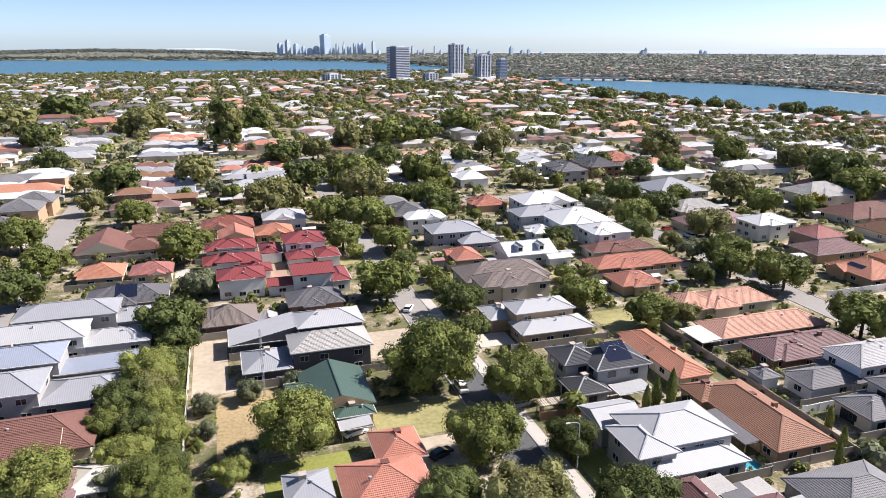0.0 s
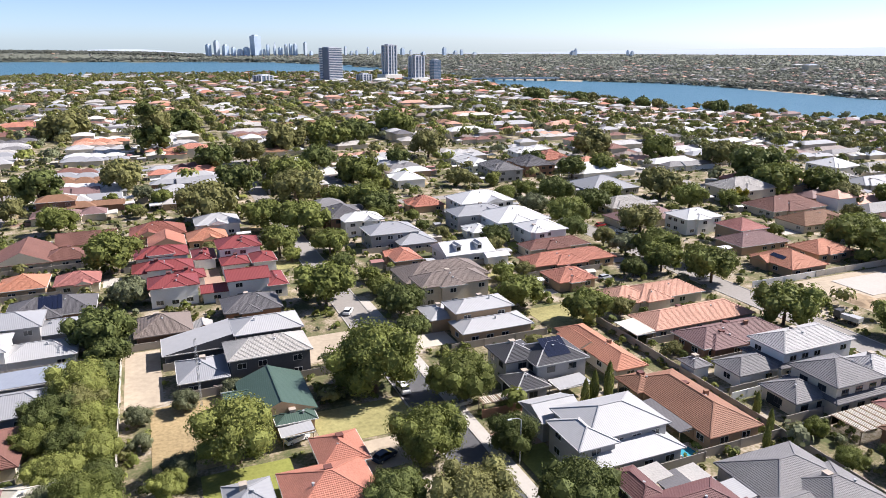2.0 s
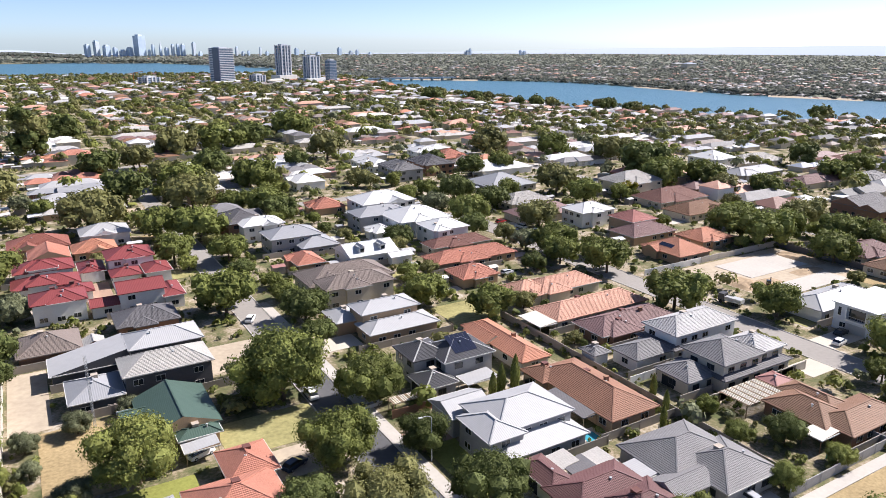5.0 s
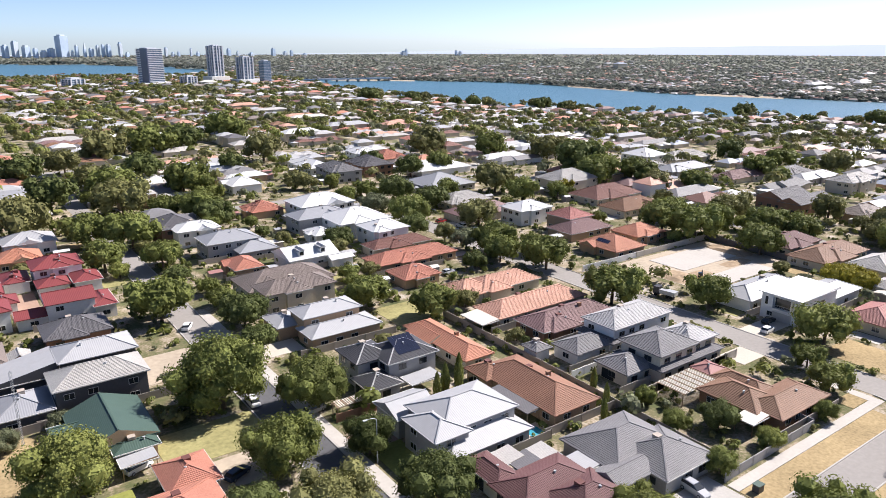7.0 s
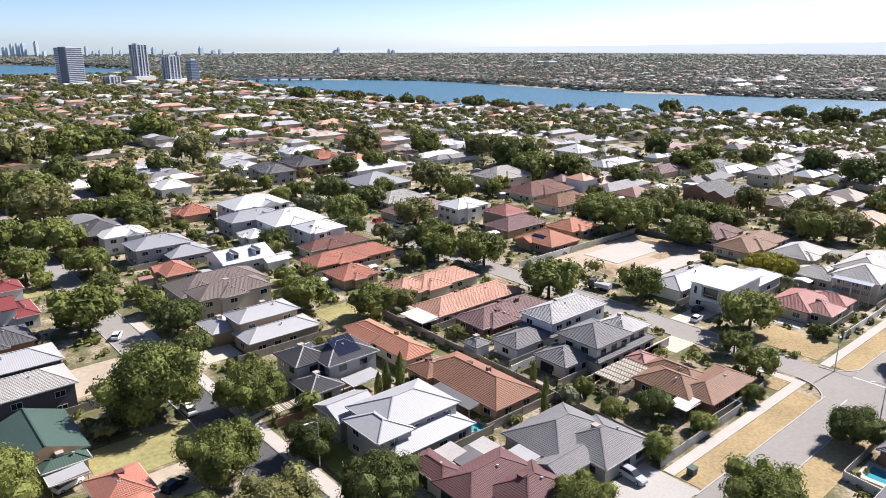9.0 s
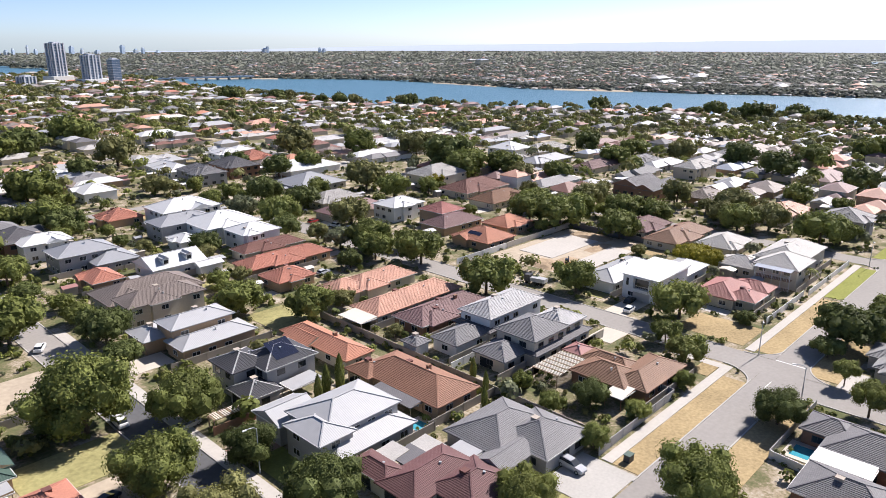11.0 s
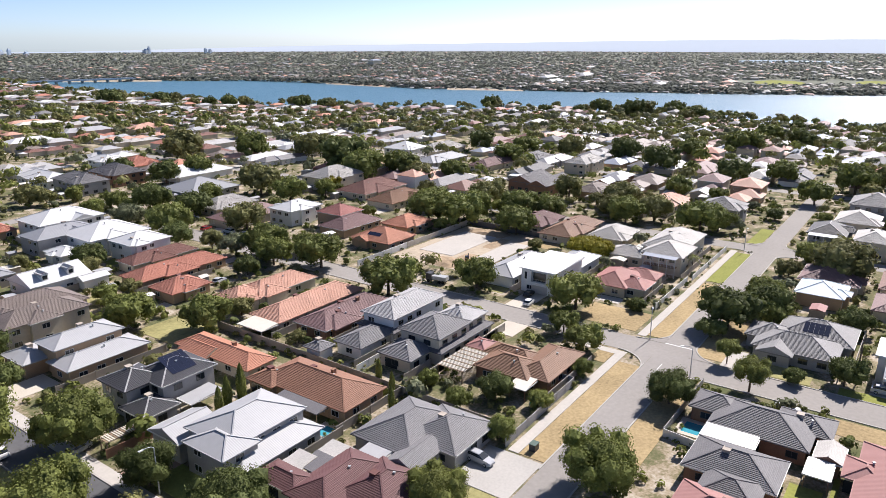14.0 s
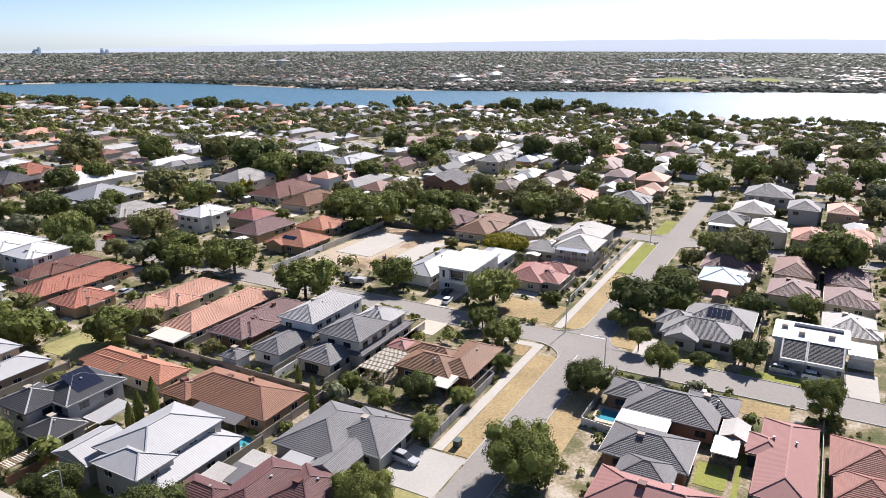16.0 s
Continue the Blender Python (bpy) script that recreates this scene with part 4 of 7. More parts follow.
TRUNKS = [trunk_mesh(k) for k in range(3)]
CROWNS = {}


def crown(kind, level, k):
    key = (kind, level, k)
    if key not in CROWNS:
        count, size = {3: (15000, 0.027), 2: (4200, 0.050), 1: (1800, 0.072), 0: (500, 0.125)}[level]
        CROWNS[key] = crown_mesh("crown", LEAF[kind], count, size, 100 * k + len(kind) + level, (0.72, 0.85, 0.65)[k], (30, 24, 36)[k] if level > 1 else (18, 15, 21)[k])
    return CROWNS[key]


TREE_WORDS = {"green": "leafy green street tree with a rounded crown", "olive": "olive-green gum tree with an uneven crown", "dark": "dense dark green tree with a broad crown",
              "light": "light green tree with loose foliage", "yellow": "small tree with yellow-green foliage", "grey": "grey-green tree with thin foliage"}
TREES = []


def tree(x, y, r, kind="green", high=None, name="tree"):
    """high: height of the crown's middle over the ground."""
    d = math.hypot(x, y)
    level = 3 if d < 140 else 2 if d < 300 else 1 if d < 600 else 0
    k = int(abs(x * 7 + y * 3)) % 3
    gz = ground_z(x, y)
    high = high or r * 0.95
    root = thing(name, x, y, gz, TREE_WORDS[kind] if name == "tree" else "rounded garden shrub with dense leaves", "tree" if name == "tree" else "shrub")
    turn = (x * 37 + y * 11) % 360
    if name == "tree" and d < 420:
        t = share("trunk", TRUNKS[k], root, pose(0, 0, high, 0, 0, turn) @ Matrix.Diagonal((r, r, high / 1.7 * 1.02, 1)))
    share("crown", crown(kind, level, k), root, pose(0, 0, high, 0, 0, turn) @ Matrix.Diagonal((r * 1.22, r * 1.22, r * (1.24 if level == 3 else 1.14), 1)))
    TREES.append((x, y, r))
    return root


def cypress(x, y, h):
    key = ("cypress",)
    if key not in CROWNS:
        rng = np.random.default_rng(5)
        n = 900
        t = rng.random(n)
        w = 0.16 * np.sin(np.pi * np.clip(t * 0.9 + 0.1, 0, 1)) ** 0.7 * rng.uniform(0.7, 1.1, n)
        a = rng.uniform(0, math.tau, n)
        pos = np.stack([w * np.cos(a), w * np.sin(a), t], 1)
        up = np.array([0, 0, 1.0]) + rng.normal(size=(n, 3)) * 0.2
        side = np.stack([-np.sin(a), np.cos(a), 0 * a], 1) + rng.normal(size=(n, 3)) * 0.2
        v = np.stack([pos - side * 0.025, pos - up * 0.03, pos + side * 0.025, pos + up * 0.05], 1).reshape(-1, 3)
        me = bpy.data.meshes.new("crown")
        me.from_pydata(v.tolist(), [], np.arange(n * 4).reshape(-1, 4).tolist())
        me.materials.append(LEAF["light"])
        CROWNS[key] = me
    root = thing("cypress", x, y, ground_z(x, y), "slender columnar cypress tree in a garden bed", "tree", "cypresses by a fence")
    share("crown", CROWNS[key], root, Matrix.Diagonal((h * 0.78, h * 0.78, h, 1)))
    b = Build()
    b.rod((0, 0, -0.2), (0, 0, 0.6), 0.16, None, 6)
    part("trunk", b, M_TRUNK, root)


def palm(x, y, high, spread):
    root = thing("palm_tree", x, y, ground_z(x, y), "garden palm with arching green fronds", "palm")
    b = Build()
    for k in range(4):
        b.rod((0.03 * k, 0, high * k / 4 - 0.2), (0.03 * (k + 1), 0, high * (k + 1) / 4), 0.34 - 0.04 * k, None, 8)
    part("trunk", b, M_TRUNK, root)
    rng = random.Random(int(x * 10))
    for k in range(22):
        a = math.tau * k / 22 + rng.uniform(-0.1, 0.1)
        lift = rng.uniform(-0.2, 1.0)
        f = Build()
        out, side = Vector((math.cos(a), math.sin(a), 0)), Vector((-math.sin(a), math.cos(a), 0))
        pts = [Vector((0.1, 0, high)) + out * (spread * t) + Vector((0, 0, spread * (lift * t * 0.9 - t * t * (0.75 + 0.5 * lift)))) for t in (0, 0.25, 0.5, 0.75, 1.0)]
        for i in range(4):
            for j in range(3):
                p, q = pts[i].lerp(pts[i + 1], j / 3), pts[i].lerp(pts[i + 1], (j + 0.7) / 3)
                wide = spread * 0.2 * math.sin(math.pi * (0.12 + 0.8 * (i * 3 + j) / 12))
                for s in (-1, 1):
                    f.poly([p, q, q + side * (s * wide) + out * 0.25 - Vector((0, 0, wide * 0.45))])
        part("frond", f, LEAF["light"], root)


palm(-21.4, 109.0, 5.0, 2.6)
palm(-17.0, 105.5, 4.5, 2.6)
palm(205.0, 55.0, 4.5, 2.4)
tree(36.1, 120.4, 8.3, "green", 7.9)
tree(49.9, 110.5, 5.9, "green", 5.6)
tree(37.1, 94.7, 5.7, "green", 5.4)
tree(50.6, 91.3, 4.1, "dark", 3.9)
tree(38.4, 171.5, 7.1, "green", 6.7)
tree(53.6, 155.8, 5.3, "dark", 5.1)
tree(51.5, 141.5, 3.6, "dark", 3.5)
tree(84.9, 150.2, 5.3, "green", 5.0)
tree(94.4, 134.5, 5.3, "green", 5.1)
tree(142.3, 168.9, 6.6, "green", 6.2)
tree(143.5, 146.4, 6.6, "green", 6.2)
tree(137.1, 115.1, 6.8, "green", 6.2)
tree(27.5, 83.1, 4.3, "dark", 4.1)
tree(36.7, 76.4, 5.8, "olive", 5.5)
tree(51.7, 73.1, 5.2, "dark", 4.9)
tree(48.2, 242.3, 7.7, "green", 7.3)
tree(35.2, 220.3, 6.1, "green", 5.8)
tree(52.5, 218.3, 4.1, "dark", 3.9)
tree(17.3, 274.4, 10.1, "olive", 9.0)
tree(34.0, 315.2, 9.0, "dark", 8.5)
tree(55.0, 343.0, 8.4, "olive", 8.0)
tree(56.0, 291.6, 9.7, "olive", 9.0)
tree(36.6, 252.4, 7.3, "green", 6.9)
tree(79.4, 269.8, 7.3, "green", 7.0)
tree(69.0, 280.1, 5.9, "green", 5.6)
tree(88.9, 311.1, 9.2, "green", 8.7)
tree(2.8, 464.8, 10.5, "dark", 11.0)
tree(6.5, 467.0, 8.5, "olive", 20.0)
tree(0.0, 463.0, 6.5, "dark", 27.0)
tree(-13.7, 220.3, 7.7, "green", 7.3)
tree(-43.2, 324.3, 9.5, "dark", 9.0)
tree(-32.3, 274.4, 6.3, "green", 6.0)
tree(-51.3, 216.1, 6.2, "green", 5.9)
tree(-53.3, 194.0, 6.4, "dark", 6.0)
tree(-63.8, 248.0, 7.3, "green", 7.0)
tree(-59.5, 342.6, 5.6, "olive", 5.4)
tree(140.4, 217.2, 7.0, "green", 6.4)
tree(157.4, 252.8, 6.8, "dark", 6.4)
tree(160.3, 230.8, 6.4, "dark", 6.1)
tree(103.9, 204.3, 4.4, "dark", 4.1)
tree(244.4, 356.9, 11.5, "olive", 9.0)
tree(150.5, 266.2, 4.5, "green", 4.3)
tree(133.1, 302.1, 5.4, "olive", 5.1)
tree(203.1, 242.0, 8.5, "olive", 8.0)
tree(201.0, 221.1, 6.8, "green", 6.5)
tree(157.8, 197.1, 6.8, "olive", 6.5)
tree(266.9, 250.6, 12.4, "dark", 9.0)
tree(288.6, 297.5, 9.3, "olive", 8.9)
tree(126.4, 159.2, 3.4, "dark", 3.2)
tree(104.7, 135.4, 2.9, "olive", 2.8)
tree(-13.0, 344.6, 9.2, "olive", 8.7)
tree(31.6, 383.2, 9.3, "dark", 8.8)
tree(52.5, 405.4, 8.2, "olive", 7.8)
tree(78.3, 439.5, 12.6, "olive", 9.0)
tree(104.9, 445.3, 12.9, "green", 9.0)
tree(127.7, 459.8, 11.5, "dark", 9.0)
tree(167.0, 493.4, 14.6, "green", 9.0)
tree(23.0, 562.7, 13.6, "dark", 9.0)
tree(-53.2, 568.1, 16.0, "olive", 9.0)
tree(-130.9, 714.9, 17.5, "dark", 9.0)
tree(-110.4, 502.8, 11.6, "dark", 9.0)
tree(-149.9, 621.5, 15.4, "olive", 9.0)
tree(-81.8, 398.6, 8.2, "dark", 7.8)
tree(90.7, 172.1, 2.9, "green", 2.8)
tree(152.3, 387.7, 10.1, "olive", 9.0)
tree(190.7, 330.3, 6.2, "dark", 5.9)
tree(214.0, 301.4, 6.6, "green", 6.2)
tree(193.8, 297.6, 6.9, "dark", 6.6)
tree(268.1, 325.0, 9.5, "green", 9.0)
tree(73.9, 243.9, 4.2, "green", 4.0)
tree(53.7, 172.6, 3.4, "green", 3.2)
tree(54.0, 184.1, 2.9, "green", 2.8)
tree(8.1, 105.6, 6.6, "light", 6.3)
tree(-29.7, 101.9, 5.7, "light", 5.4)
tree(226.7, 221.6, 4.4, "yellow", 4.2)
tree(-0.7, 104.1, 2.7, "grey", 2.6)
tree(10.4, 128.7, 2.3, "grey", 2.2)
tree(1.2, 126.8, 2.5, "grey", 2.4)
tree(-6.9, 124.2, 2.2, "grey", 2.1)
tree(-6.4, 115.4, 1.9, "grey", 1.8)
tree(-8.7, 189.6, 4.5, "grey", 4.2)
tree(165.8, 35.0, 6.3, "dark", 6.0)
tree(157.9, 36.5, 3.1, "dark", 2.9)
tree(186.7, 31.2, 4.4, "green", 4.2)
tree(121.9, 34.3, 4.1, "dark", 3.9)
tree(89.4, 34.4, 5.6, "green", 5.3)
tree(155.5, 98.8, 5.3, "green", 5.0)
tree(141.6, 65.7, 3.2, "green", 3.1)
tree(104.9, 62.1, 3.1, "dark", 2.9)
tree(97.9, 66.2, 2.4, "green", 2.2)
tree(92.8, 53.9, 2.6, "green", 2.5)
tree(92.8, 59.0, 1.6, "green", 1.5)
tree(219.1, 17.5, 7.6, "olive", 7.2)
tree(223.3, -6.7, 8.3, "green", 7.9)
tree(149.0, 8.4, 3.3, "dark", 3.6)
tree(146.0, 30.0, 2.3, "light", 4.0)
tree(165.0, 56.6, 2.1, "dark", 1.7, "shrub")
tree(135.8, 23.2, 3.4, "light", 4.8)
tree(144.5, 16.9, 2.0, "dark", 1.9)
tree(132.2, -6.0, 3.6, "green", 5.2)
tree(320.6, 39.9, 6.3, "green", 6.0)
tree(247.7, 92.3, 6.5, "green", 6.2)
tree(235.6, 118.5, 6.0, "green", 5.7)
tree(232.9, 129.3, 6.5, "green", 6.2)
tree(219.5, 141.3, 6.8, "green", 6.5)
tree(223.8, 162.6, 5.9, "green", 5.6)
tree(269.4, 215.1, 8.4, "green", 8.0)
tree(277.1, 189.2, 6.5, "green", 6.2)
tree(275.4, 263.9, 9.8, "dark", 9.0)
tree(348.6, 79.5, 7.5, "dark", 7.1)
tree(361.5, 60.4, 7.1, "green", 6.8)
tree(352.1, 28.6, 8.6, "green", 8.1)
tree(591.3, 111.3, 9.6, "green", 9.0)
tree(247.9, 65.3, 7.3, "green", 7.0)
tree(359.3, 13.7, 8.7, "olive", 8.3)
tree(332.1, -6.2, 7.5, "green", 7.2)
tree(381.7, -19.7, 8.0, "green", 7.6)
tree(303.5, 91.0, 5.7, "green", 5.4)
tree(255.2, 60.9, 5.2, "green", 4.9)
tree(123.4, 52.6, 2.1, "green", 2.0)
tree(357.7, 117.2, 9.1, "dark", 8.7)
tree(471.8, 102.1, 10.9, "green", 9.0)
tree(539.1, 81.3, 9.6, "dark", 9.0)
tree(435.8, 11.2, 9.8, "dark", 9.0)
tree(450.9, -16.1, 9.4, "olive", 9.0)
tree(412.2, 118.1, 8.3, "green", 7.9)
tree(383.7, 146.1, 8.3, "dark", 7.9)
tree(381.2, 177.2, 8.1, "olive", 7.7)
tree(372.1, 202.7, 7.5, "green", 7.1)
tree(378.5, 238.4, 7.9, "dark", 7.5)
tree(155.9, 69.4, 6.1, "light", 5.8)
tree(71.3, 51.8, 4.1, "light", 3.9)
tree(106.5, 53.2, 2.2, "light", 2.0)
tree(134.8, 57.7, 3.8, "light", 3.6)
tree(243.6, 150.9, 6.5, "olive", 6.2)
tree(210.1, 117.6, 6.3, "green", 6.0)
tree(253.3, 100.3, 5.3, "olive", 5.1)
tree(208.5, 154.4, 7.2, "green", 6.9)
tree(207.7, 140.4, 7.8, "green", 7.4)
tree(132.8, 202.2, 4.8, "dark", 4.5)
tree(178.4, 244.2, 5.4, "green", 5.1)
tree(253.2, 227.1, 9.4, "green", 8.9)
tree(262.2, 200.1, 6.4, "olive", 6.1)
tree(335.0, 193.1, 7.5, "green", 7.1)
tree(272.3, 127.2, 6.4, "olive", 6.0)
tree(267.9, 101.7, 7.0, "olive", 6.7)
tree(80.2, 257.2, 6.2, "dark", 5.9)
tree(58.3, 323.9, 9.3, "green", 8.9)
tree(79.7, 360.0, 8.9, "dark", 8.5)
tree(88.1, 321.9, 8.1, "dark", 7.7)
tree(124.3, 362.4, 6.2, "dark", 5.9)
tree(-16.7, 136.2, 5.3, "light", 5.0)
tree(-14.6, 122.7, 4.0, "light", 3.8)
tree(-18.6, 108.1, 3.8, "light", 3.6)
tree(-12.9, 113.9, 3.5, "light", 3.4)
tree(-14.0, 140.3, 4.2, "dark", 4.0)
tree(-21.0, 127.0, 4.5, "dark", 4.3)
tree(-17.2, 117.9, 3.6, "dark", 3.5)
tree(-12.2, 104.1, 3.5, "dark", 3.3)
tree(-16.4, 129.7, 4.2, "olive", 3.9)
tree(-22.8, 120.4, 3.3, "green", 3.1)
tree(-14.7, 99.7, 4.3, "green", 4.1)
tree(-11.5, 95.3, 3.7, "green", 3.5)
tree(-30.5, 108.2, 3.1, "yellow", 2.9)
tree(-19.2, 102.6, 2.9, "grey", 2.8)
tree(-14.2, 161.7, 6.2, "dark", 5.9)
tree(-12.3, 152.9, 4.0, "dark", 3.8)
tree(198.5, 87.6, 4.1, "yellow", 3.9)
tree(199.5, 81.7, 3.9, "yellow", 3.7)
tree(203.9, 87.3, 3.7, "yellow", 3.5)
tree(650, 682, 11.2, "dark", 7.8)
tree(647, 693, 8.9, "olive", 7.8)
tree(643, 674, 10.8, "dark", 7.5)
tree(659, 644, 8.6, "olive", 7.5)
tree(650, 643, 8.9, "dark", 6.3)
tree(645, 625, 7.1, "olive", 6.3)
tree(592, 755, 11.2, "dark", 7.8)
tree(606, 740, 8.9, "olive", 7.8)
tree(778, 476, 11.4, "dark", 8.0)
tree(780, 472, 9.1, "olive", 8.0)
tree(803, 341, 11.9, "dark", 8.3)
tree(808, 338, 9.5, "olive", 8.3)
tree(767, 350, 8.3, "dark", 5.8)
tree(784, 352, 6.7, "olive", 5.8)
tree(784, 291, 13.1, "dark", 9.2)
tree(802, 285, 10.5, "olive", 9.2)
tree(845, 265, 12.8, "dark", 9.0)
tree(860, 245, 10.3, "olive", 9.0)
tree(799, 225, 9.4, "dark", 6.6)
tree(776, 230, 7.5, "olive", 6.6)
tree(773, 198, 7.6, "dark", 5.3)
tree(766, 198, 6.1, "olive", 5.3)
tree(801, 298, 8.2, "dark", 5.8)
tree(784, 310, 6.6, "olive", 5.8)
tree(760, 389, 6.9, "dark", 4.8)
tree(773, 401, 5.5, "olive", 4.8)
tree(742, 116, 7.2, "dark", 5.1)
tree(744, 98, 5.8, "olive", 5.1)
tree(558, 851, 11.9, "dark", 8.4)
tree(582, 852, 9.6, "olive", 8.4)
tree(515, 895, 14.3, "dark", 10.0)
tree(534, 906, 11.5, "olive", 10.0)
tree(574, 768, 9.5, "dark", 6.7)
tree(556, 777, 7.6, "olive", 6.7)
cypress(69.5, 98.5, 6.5)
cypress(72.5, 100.0, 7.0)
cypress(75.0, 99.0, 7.0)
cypress(76.5, 101.0, 7.5)
cypress(90.0, 75.5, 5.0)
cypress(94.5, 79.0, 5.0)
cypress(96.5, 84.0, 5.5)
tree(180, 29, 5.0, "dark", 4.6)
tree(187, 31, 4.6, "green", 4.2)
tree(215, 30.5, 3.2, "olive", 3.2)
tree(229, 20, 3.8, "green", 3.6)
tree(180, 10, 3.6, "dark", 3.4)
tree(185, -1, 3.6, "green", 3.4)
tree(231, 2, 3.8, "dark", 3.6)
tree(175, 26.5, 3.4, "green", 3.2)


# ---- cars ----
def car_parts():
    def shell(sections):
        b = Build()
        rings = []
        for x, lo, hi, half, tuck in sections:
            rings.append([(x, -half, lo), (x, -half, (lo + hi) / 2), (x, -half + tuck, hi), (x, half - tuck, hi), (x, half, (lo + hi) / 2), (x, half, lo)])
        for p, q in zip(rings, rings[1:]):
            for k in range(6):
                j = (k + 1) % 6
                b.poly([p[k], q[k], q[j], p[j]])
        b.poly(rings[0])
        b.poly(rings[-1][::-1])
        return b
    body = shell([(-2.3, 0.4, 0.72, 0.78, 0.1), (-2.2, 0.3, 0.95, 0.88, 0.1), (-1.2, 0.28, 1.02, 0.91, 0.08), (0.9, 0.28, 1.0, 0.91, 0.08), (2.0, 0.3, 0.85, 0.86, 0.12), (2.28, 0.38, 0.68, 0.74, 0.12)])
    glass = shell([(-2.0, 0.9, 1.02, 0.8, 0.05), (-1.6, 0.9, 1.42, 0.8, 0.16), (0.15, 0.9, 1.45, 0.8, 0.16), (1.05, 0.9, 1.02, 0.8, 0.05)])
    top = shell([(-1.62, 1.40, 1.46, 0.66, 0.06), (-0.6, 1.42, 1.53, 0.68, 0.08), (0.2, 1.42, 1.5, 0.66, 0.08)])
    wheel = Build()
    wheel.rod((0, -0.11, 0), (0, 0.11, 0), 0.62, None, 14)
    rim = Build()
    rim.rod((0, -0.12, 0), (0, 0.12, 0), 0.38, None, 10)
    return body, glass, top, wheel.mesh("wheel", M_TYRE), rim.mesh("rim", M_STEEL)


CAR = car_parts()


def car(x, y, turn, paint, kind="car", stretch=1.0):
    root = thing(kind, x, y, ground_z(x, y) + 0.06, f"{paint} {'pickup' if kind == 'pickup' else 'car'} parked beside a house", "car", "parked cars", turn)
    root.scale = (stretch, 1.0, 1.0 if kind == "car" else 1.18)
    part("body", CAR[0], PAINT[paint], root)
    part("glass", CAR[1], M_GLASS, root)
    part("roof", CAR[2], PAINT[paint], root)
    for wx in (-1.4, 1.4):
        for wy in (-0.8, 0.8):
            w = share("wheel", CAR[3], root, pose(wx, wy, 0.31))
            share("rim", CAR[4], w, Matrix())


car(30.4, 97.8, 26, "dark blue")
car(18.1, 108.7, 20, "white")
car(41.0, 118.9, 88, "white", "pickup", 1.1)
car(42.1, 163.2, 60, "white")
car(85.3, 53.1, -95, "silver", "pickup", 1.1)
car(149.4, 1.4, -92, "silver", "pickup", 1.1)
car(149.0, -4.6, -92, "white", "pickup", 1.1)
car(158.4, 84.1, 5, "black")
car(152.8, 81.0, 5, "white")
car(162.9, 92.8, 10, "white")
car(151.4, 211.6, 5, "red")
car(157.9, 228.0, 5, "white")
car(153.0, 201.2, 95, "white", "pickup", 1.1)
car(153.1, 193.6, 95, "white", "pickup", 1.1)
car(148.7, 200.6, 95, "silver")
car(227.9, 25.7, 20, "silver")
car(131.8, 15.6, -85, "silver")
car(118.5, -10.8, -90, "black")
car(117.4, 160.5, 10, "silver")
car(96.6, 163.7, 10, "white")
car(-51.5, 193.4, 80, "white")
car(49.2, 109.2, 10, "silver")


# ---- walls, fences, lamps, pools ----
FENCE_LINES = []


def garden_wall(x0, y0, x1, y1, high, mat, label, name="garden_wall", span=4.0):
    a, b = Vector((x0, y0, 0)), Vector((x1, y1, 0))
    n = max(1, round((b - a).length / span))
    mid = (a + b) / 2
    root = thing(name, mid.x, mid.y, ground_z(mid.x, mid.y), label, "wall" if name == "garden_wall" else "fence")
    d = (b - a) / n
    FENCE_LINES.append((x0, y0, x1, y1))
    for k in range(n):
        p = Build()
        s, e = a + d * k - mid, a + d * (k + 0.985) - mid
        p.rod(s + Vector((0, 0, high / 2 - 0.2)), e + Vector((0, 0, high / 2 - 0.2)), 0.12, high + 0.4)
        part("panel", p, mat, root)
    for k in range(n + 1):
        p = Build()
        s = a + d * k - mid
        p.box(s.x - 0.1, s.x + 0.1, s.y - 0.1, s.y + 0.1, -0.3, high + 0.08)
        part("post", p, mat, root)


garden_wall(91.5, 51.9, 118.5, 52.2, 1.8, WALL["grey"], "grey rendered boundary wall beside the footpath")
garden_wall(118.5, 52.2, 118.5, 55, 1.8, WALL["grey"], "grey rendered boundary wall return")
garden_wall(97.5, 77.3, 134, 77.3, 2.0, M_MASONRY, "pale rendered wall between two gardens")
garden_wall(97.5, 90.8, 113, 91.2, 1.8, WALL["white"], "white rendered wall beside a patio")
garden_wall(50.8, 103.3, 64, 102.8, 1.7, WALL["brick"], "brown brick front wall with a gate recess")
garden_wall(151, 138.5, 175, 138.5, 1.9, WALL["white"], "long white wall along a building site")
garden_wall(175, 138.5, 212, 138.8, 1.9, M_MASONRY, "long pale wall along a building site")
garden_wall(212, 138.8, 211, 104, 2.0, WALL["dark"], "dark retaining wall behind a building site")
garden_wall(168, 53.0, 194, 53.0, 1.7, WALL["white"], "white rendered garden wall beside a footpath")
garden_wall(196, 52.2, 232, 52.2, 1.6, WALL["white"], "white front wall of a tall house")
garden_wall(110.2, 31.4, 109.4, 25.8, 1.5, M_FRAME, "white post and panel pool fence", "fence")
garden_wall(110.4, 31.5, 133, 31.3, 1.6, WALL["grey"], "grey garden wall beside the street")
garden_wall(95.5, 56, 96.5, 134, 1.8, M_FENCE, "long back fence between the gardens", "fence", 6.0)
garden_wall(-10.2, 105, -10.2, 160, 1.8, M_MASONRY, "long pale side fence beside a hedge", "fence")


